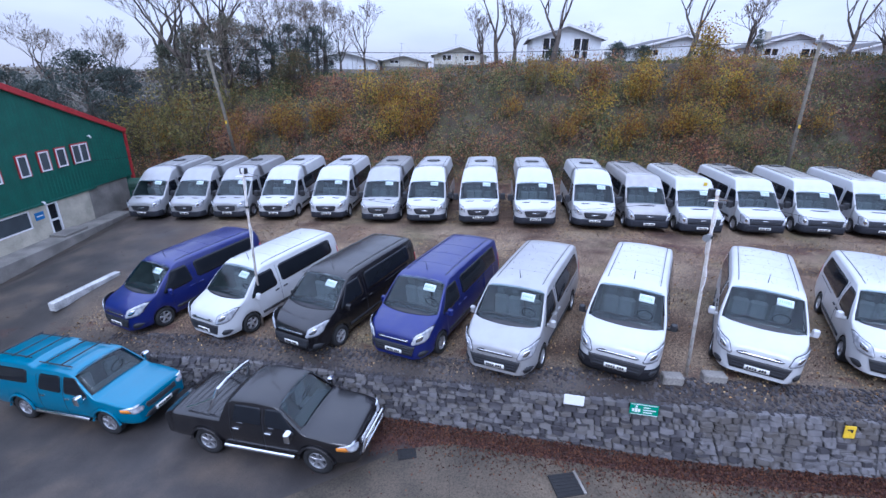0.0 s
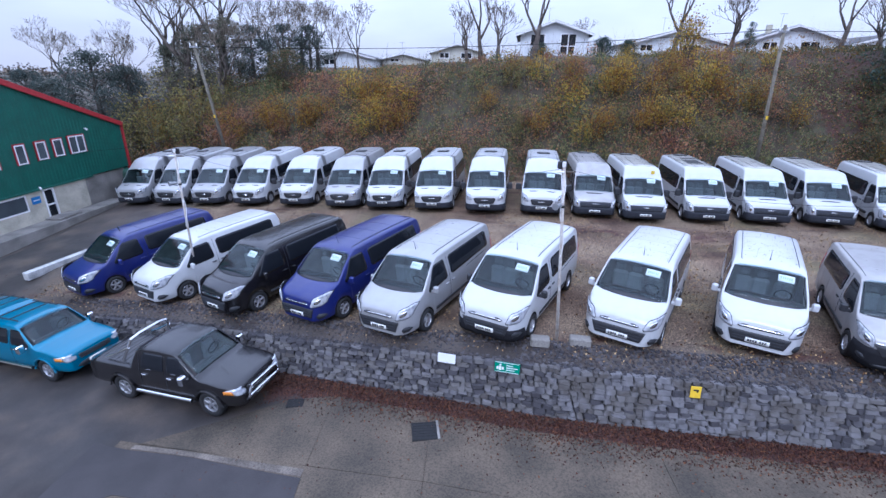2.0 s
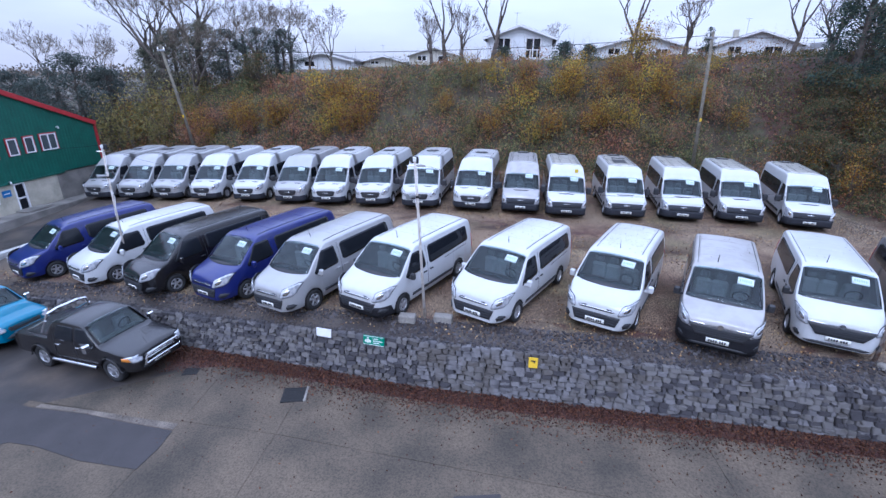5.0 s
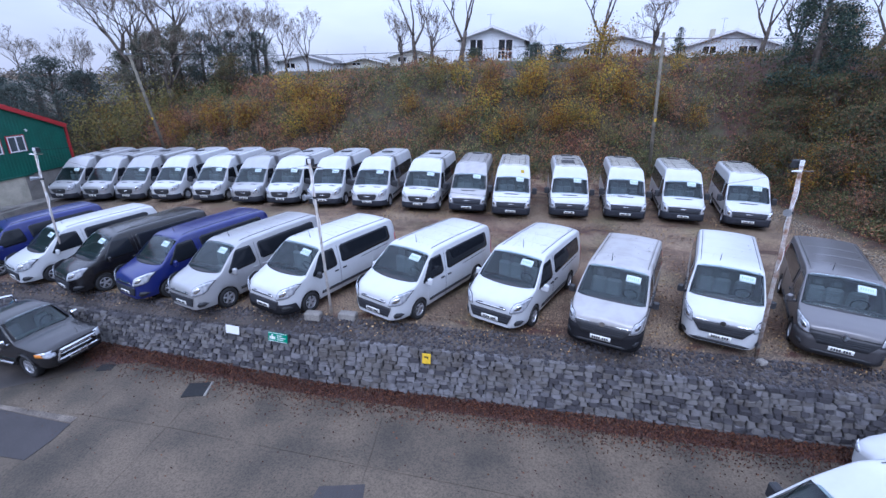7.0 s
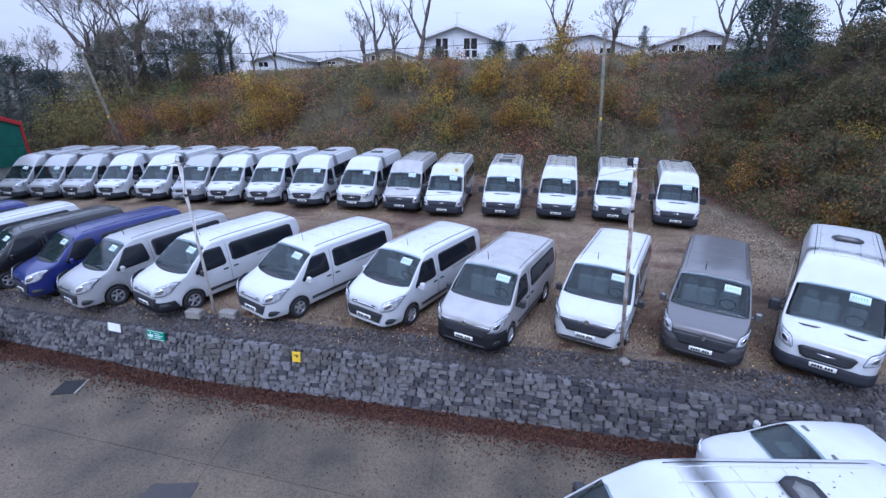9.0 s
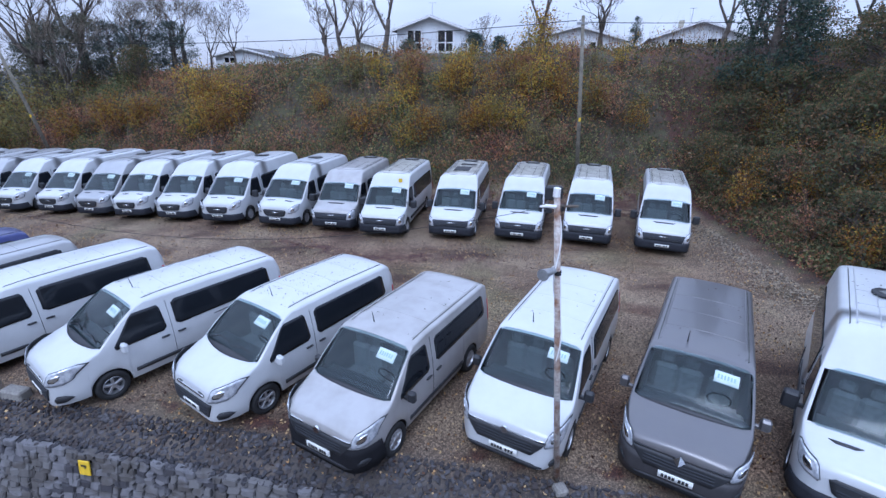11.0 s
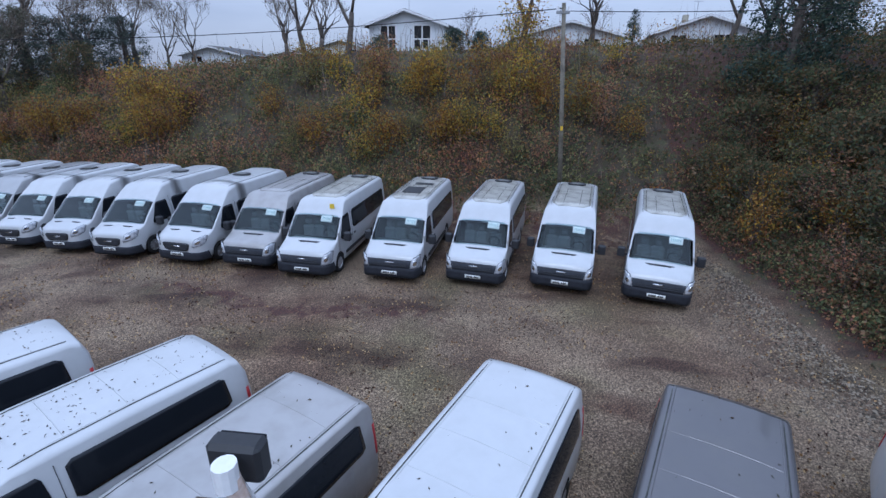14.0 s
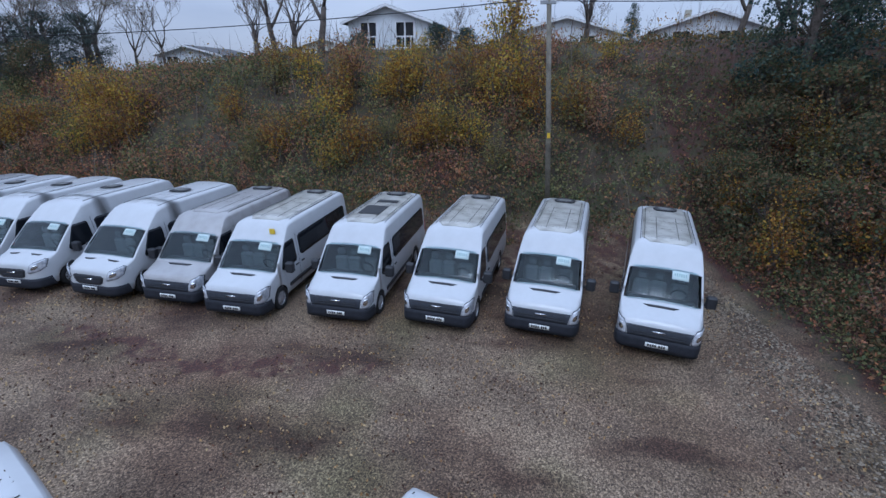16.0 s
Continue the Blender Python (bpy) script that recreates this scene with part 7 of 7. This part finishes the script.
SPOTS = [(-6.3, 36.9, 0, 1.3), (-1.8, 35.8, 0, 1.25), (-4.6, 36.4, 1, 1.2), (-15.8, 36.0, 1, 1.1), (-12.6, 35.7, 3, 1.2), (-9.4, 35.3, 1, 1.2), (-2.8, 33.9, 1, 1.1), (10.4, 33.4, 0, 1.2), (11.3, 34.5, 1, 1.1), (13.6, 35.2, 2, 1.1), (14.3, 35.3, 0, 1.2), (15.9, 32.3, 1, 1.1), (12.4, 32.0, 3, 1.1), (20.7, 35.0, 0, 1.25), (17.3, 32.6, 2, 1.0), (16.5, 32.7, 0, 1.0), (13.2, 32.2, 1, 1.0), (17.9, 35.5, 1, 1.1), (19.4, 34.2, 0, 1.1), (21.2, 33.5, 1, 1.2), (19.8, 37.4, 0, 1.3), (20.0, 38.4, 1, 1.3), (-24.6, 39.0, 1, 1.2), (-20.9, 38.1, 3, 1.3), (23.1, 33.2, 1, 1.1), (18.4, 32.6, 2, 1.1), (-11.3, 35.4, 1, 1.0), (31.0, 26.5, 4, 0.9), (32.5, 22.5, 0, 0.9), (33.5, 28.0, 4, 0.9), (31.5, 18.6, 3, 0.8), (34.0, 20.0, 1, 1.0), (31.4, 26.0, 1, 0.9), (32.4, 30.2, 3, 1.0), (30.6, 23.0, 1, 0.8), (11.2, 31.6, 2, 0.9), (8.6, 32.4, 3, 1.0), (5.0, 34.8, 3, 0.9), (25.4, 32.0, 3, 0.9), (-22.8, 36.8, 1, 1.1), (-18.4, 36.4, 3, 1.0)]
seen_ = set()
for x, y, k, s in SPOTS + EXTRA:
    ob = SHRUBS[k] if k not in seen_ else copy_thing(SHRUBS[k], Matrix())
    seen_.add(k)
    ob.matrix_basis = pose(x, y, ground(x, y) - 0.05, 0, 0, rnd.uniform(0, 360)) @ Matrix.Scale(s, 4)
    tagged(ob, "autumn shrub with golden yellow leaves on the bank" if k in (0, 2) else ("olive-green shrub turning yellow on the bank" if k == 4 else "rust-red shrub with dry leaves on the bank" if k == 5 else "orange-brown autumn shrub with thinning leaves"), "shrub", "shrubs on the bank")


def bare_tree(seed, height, r0, forks, spread, twig=True, first=0.3, levels=6):
    """A leafless tree: trunk and limbs in one mesh, fine twigs in another."""
    q = np.random.default_rng(seed)
    g, t = Geo(), Geo()

    def grow(p, d, length, r, level):
        n = 4
        pts, radii = [p], [r]
        for i in range(n):
            d = (d + Vector(tuple(q.normal(0, 0.11 if level else 0.05, 3))) + Vector((0, 0, 0.05))).normalized()
            p = p + d * (length / n)
            pts.append(p)
            radii.append(r * (1 - 0.42 * (i + 1) / n))
        (g if level < 3 else t).tube(pts, radii, 9 if level == 0 else (6 if level < 3 else 3), level < 2)
        if level >= levels:
            return
        kids = forks if level == 0 else int(q.integers(2, 4))
        for k in range(kids):
            at_ = pts[-1] if k < 2 else pts[int(q.integers(1, n + 1))]
            ax = Vector(tuple(q.normal(0, 1, 3))).cross(d).normalized()
            nd = (Matrix.Rotation(q.uniform(0.25, 0.25 + spread), 3, ax) @ d)
            nd = (nd + Vector((0, 0, 0.12))).normalized()
            grow(at_, nd, length * q.uniform(0.6, 0.82), max(0.011, radii[-1] * q.uniform(0.62, 0.85)), level + 1)
    grow(Vector((0, 0, -0.5)), Vector((q.normal(0, 0.06), q.normal(0, 0.06), 1)), height * first, r0, 0)
    root = empty("bare_tree")
    part("trunk", g.mesh("trunk", BARK, True), root)
    tagged(part("twig_crown", t.mesh("twig_crown", TWIG), root, "fine bare twigs"), kind="stuff")
    return root


TREES = [bare_tree(21, 13, 0.24, 3, 0.42, True, 0.24), bare_tree(22, 14, 0.24, 5, 0.5, True, 0.13), bare_tree(23, 8, 0.16, 4, 0.6, True, 0.28), bare_tree(24, 15, 0.34, 4, 0.6, True, 0.2, 7)]
TSPOTS = [(3.2, 42.0, 1, 1.0), (4.4, 42.4, 0, 1.0), (5.8, 41.8, 1, 1.05), (8.3, 39.6, 0, 1.1), (20.0, 41.3, 0, 1.05), (24.7, 41.5, 1, 1.1), (34.0, 42.5, 0, 1.0), (37.4, 42.5, 1, 1.0), (43, 42, 0, 1.0), (-10.2, 47.4, 2, 0.95), (-8.0, 47.8, 2, 1.0), (-17.5, 38.5, 3, 1.0), (-19.4, 43, 3, 1.6), (-21.5, 40.5, 3, 1.65), (-25.5, 44, 3, 1.4), (-13.0, 46, 3, 0.9), (-11.0, 44.5, 3, 0.8), (-16.0, 45, 3, 0.95), (-13.5, 42.5, 3, 0.75), (-29, 43, 3, 0.9), (-36, 44, 3, 0.9), (15.6, 57, 2, 0.7), (33.0, 36.5, 0, 0.9), (28.5, 58, 2, 0.7)]
seen_ = set()
for x, y, k, s in TSPOTS:
    ob = TREES[k] if k not in seen_ else copy_thing(TREES[k], Matrix())
    seen_.add(k)
    ob.matrix_basis = pose(x, y, ground(x, y) - 0.1, 0, 0, rnd.uniform(0, 360)) @ Matrix.Scale(s, 4)
    tagged(ob, "leafless autumn tree with thin grey twigs on the crest", "tree", "bare trees on the crest")


def evergreen(seed, height, width, material, cone=False, leaves=15000):
    """A dense dark tree: trunk, and a crown of clumps with gaps."""
    q = np.random.default_rng(seed)
    root = empty("evergreen_tree")
    g = Geo().tube([(0, 0, -0.5), (0.1, 0.05, height * 0.5), (0, 0, height * 0.92)], [0.22, 0.15, 0.03], 9)
    cs, ss = [], []
    clumps = 120
    for k in range(clumps):
        f = q.uniform(0.02, 1.0) ** (1.25 if cone else 0.9)
        z = height * (0.06 + 0.92 * f)
        wid = width * ((1 - f) * 0.92 + 0.08 if cone else math.sin(math.pi * (0.18 + 0.78 * f)) ** 0.7)
        a, rr = q.uniform(0, 2 * math.pi), wid * math.sqrt(q.uniform(0.15, 1.0))
        c = (math.cos(a) * rr, math.sin(a) * rr, z)
        r = q.uniform(0.55, 1.1) * (0.5 + 0.12 * width)
        n = leaves // clumps
        cs.append(blob(q, n, c, r, 0.6))
        ss.append(q.uniform(0.07, 0.17, n))
        g.tube([(0, 0, max(0.1, z - 0.9)), c], [0.03, 0.01], 4, False)
    part("trunk", g.mesh("trunk", BARK), root)
    part("crown", cards_mesh("crown", np.concatenate(cs), np.concatenate(ss), material, q), root, "dense dark crown")
    return root


EVERS = [evergreen(31, 7.0, 2.6, IVY, False, 13000), evergreen(32, 9.5, 2.8, EVERGREEN, True, 14500), evergreen(33, 5.0, 2.6, DARKSCRUB, False, 9000), evergreen(34, 3.2, 1.7, EVERGREEN, False, 6000), evergreen(35, 8.0, 2.6, DARKSCRUB, False, 10000), evergreen(36, 6.5, 3.0, DUSK, False, 12500), evergreen(37, 2.8, 2.1, DARKSCRUB, False, 4500)]
ESPOTS = [(-33, 38.5, 5, 0.95), (-29.6, 39.5, 5, 1.15), (-36.5, 40, 5, 0.9), (-27.2, 40.4, 5, 0.8), (-23.4, 41.4, 0, 0.8), (-21, 41.6, 0, 0.95), (-18.6, 42.0, 0, 0.9), (-16.4, 42.6, 5, 0.75), (-13.6, 43.0, 5, 0.7), (-11.6, 44.0, 5, 0.65), (-12.6, 40.5, 2, 0.7), (-40, 38, 5, 1.0), (-44, 40, 0, 1.1), (-28, 35.8, 5, 0.6), (-31.5, 35, 5, 0.7),
          (29.8, 27.4, 6, 0.9), (30.6, 25.0, 6, 0.8), (29.4, 29.6, 6, 0.85), (31.6, 22.4, 6, 0.9), (30.2, 19.6, 6, 0.7), (32.6, 27.0, 6, 1.0), (33.4, 24.6, 6, 1.1), (31.0, 16.8, 6, 0.9), (31.0, 31.2, 6, 1.0),
          (33.3, 33.6, 1, 1.15), (38.6, 31.0, 1, 1.0), (36.2, 36.6, 2, 0.8), (40.6, 30, 4, 0.9), (33.2, 31.0, 6, 1.2), (35.9, 28.6, 2, 0.9), (31.8, 33.4, 6, 0.9), (43, 34, 1, 0.9), (9.6, 44.4, 3, 0.6), (15.2, 44.4, 3, 0.65), (28.6, 46.0, 1, 0.32), (34, 24.5, 2, 0.8), (36.5, 20.5, 2, 1.0), (17.2, 43.6, 3, 0.5)]
seen_ = set()
for x, y, k, s in ESPOTS:
    ob = EVERS[k] if k not in seen_ else copy_thing(EVERS[k], Matrix())
    seen_.add(k)
    ob.matrix_basis = pose(x, y, ground(x, y) - 0.2, 0, 0, rnd.uniform(0, 360)) @ Matrix.Scale(s, 4)
    tagged(ob, "dark dense evergreen tree rising from the bank" if k in (1, 3) else "dark brown-green scrubby tree on the shaded bank" if k in (2, 4) else ("dark scrubby bush on the shaded bank" if k == 6 else "ivy-clad tree with a dull dark crown"), "tree", "evergreens on the bank")

hedge_p, hedge_s = [], []
for x in np.arange(-14, 48, 0.55):
    y = 43.6 + 0.4 * math.sin(x)
    if 7.0 < x < 15.5:
        continue
    n = 120
    hedge_p.append(blob(rnd, n, (x, y, ground(x, y) + 0.02), 0.42, 0.8))
    hedge_s.append(rnd.uniform(0.08, 0.18, n))
tagged(new("hedge", cards_mesh("hedge", np.concatenate(hedge_p), np.concatenate(hedge_s), EVERGREEN, rnd)), "dark clipped hedge along the top of the bank", "hedge", kind="stuff")

# far woods on the skyline
far_p, far_s = [], []
for k in range(170):
    x = rnd.uniform(-150, 120)
    y = rnd.uniform(85, 130)
    if -22 < x < 20:
        continue
    r = rnd.uniform(2.0, 4.0)
    far_p.append(blob(rnd, 150, (x, y, ground(x, y) + r * 0.7 - 3.0), r, 0.9))
    far_s.append(rnd.uniform(0.4, 0.9, 150))
tagged(new("far_woods", cards_mesh("far_woods", np.concatenate(far_p), np.concatenate(far_s), TWIG, rnd)), "grey leafless woods on the skyline", "woods", kind="stuff")


# ---- vehicles in the lower yard ----
mb = minibus(WHITE)
mb.matrix_basis = pose(15.1, 3.0, yard(15) + 0.02, 0, 0, -84.5)
tagged(mb, "white high-roof minibus with a speckled roof in the yard", "minibus")


def hatchback(color):
    length = 4.1
    top = [(0, 0.62), (0.05, 0.74), (0.2, 0.82), (0.7, 0.93), (1.0, 0.98), (1.1, 1.02), (1.5, 1.28), (1.8, 1.42), (2.1, 1.48), (2.9, 1.47), (3.5, 1.38), (3.85, 1.12), (4.0, 0.95), (length, 0.7)]
    plan = [(0, 0.70), (0.05, 0.80), (0.15, 0.89), (0.4, 0.97), (0.8, 1.0), (3.4, 1.0), (3.9, 0.93), (length, 0.82)]
    lean = [(0.2, 0.95), (0.5, 1.0), (0.8, 0.99), (0.95, 0.96), (1.35, 0.80), (1.6, 0.72)]
    sh = Shell(length, 0.87, top, plan, lean, 0.22, (0.8, 3.35), 0.34, 0.30, 0.10)
    sh.gap = (1.14, 1.78)
    root = empty("car")
    part("body", sh.body("body", color), root)
    cabin(sh, root, 1.14, 1.78, [(-0.74, 1.10), (0.74, 1.10), (0.60, 1.82), (-0.60, 1.82)], 2)
    part("rear_window", sh.over("rear_window", [(-0.52, 3.48), (0.52, 3.48), (0.6, 3.84), (-0.6, 3.84)], GLASS, 0.014, 6, 4), root)
    for sg in (-1, 1):
        part("side_window", sh.side("side_window", [(1.35, 0.95), (2.2, 0.97), (2.15, 1.32), (1.75, 1.32)], sg, GLASS), root)
        part("side_window", sh.side("side_window", [(2.3, 0.97), (3.3, 1.0), (3.1, 1.32), (2.28, 1.32)], sg, GLASS), root)
        part("headlight", sh.front("headlight", [(sg * 0.5, 0.56), (sg * 0.8, 0.62), (sg * 0.82, 0.76), (sg * 0.58, 0.70)], LAMP, 0.016, 5, 3), root)
    part("grille", sh.front("grille", [(-0.4, 0.36), (0.4, 0.36), (0.45, 0.5), (-0.45, 0.5)], PLASTIC, 0.02, 8, 2), root)
    mirror(sh, root, 1.45, 0.98, color, 0.75)
    seam(sh, root, 2.25, 0.3, 1.25)
    handles(sh, root, ((2.05, 0.82), (3.0, 0.84)), color)
    plate_on(sh, root, 0.42)
    running_gear(sh, root, 0.30)
    return root


car = hatchback(WHITE)
car.matrix_basis = pose(19.35, 5.75, yard(19) + 0.01, 0, 0, -86)
tagged(car, "white hatchback parked below the gabion wall", "car")
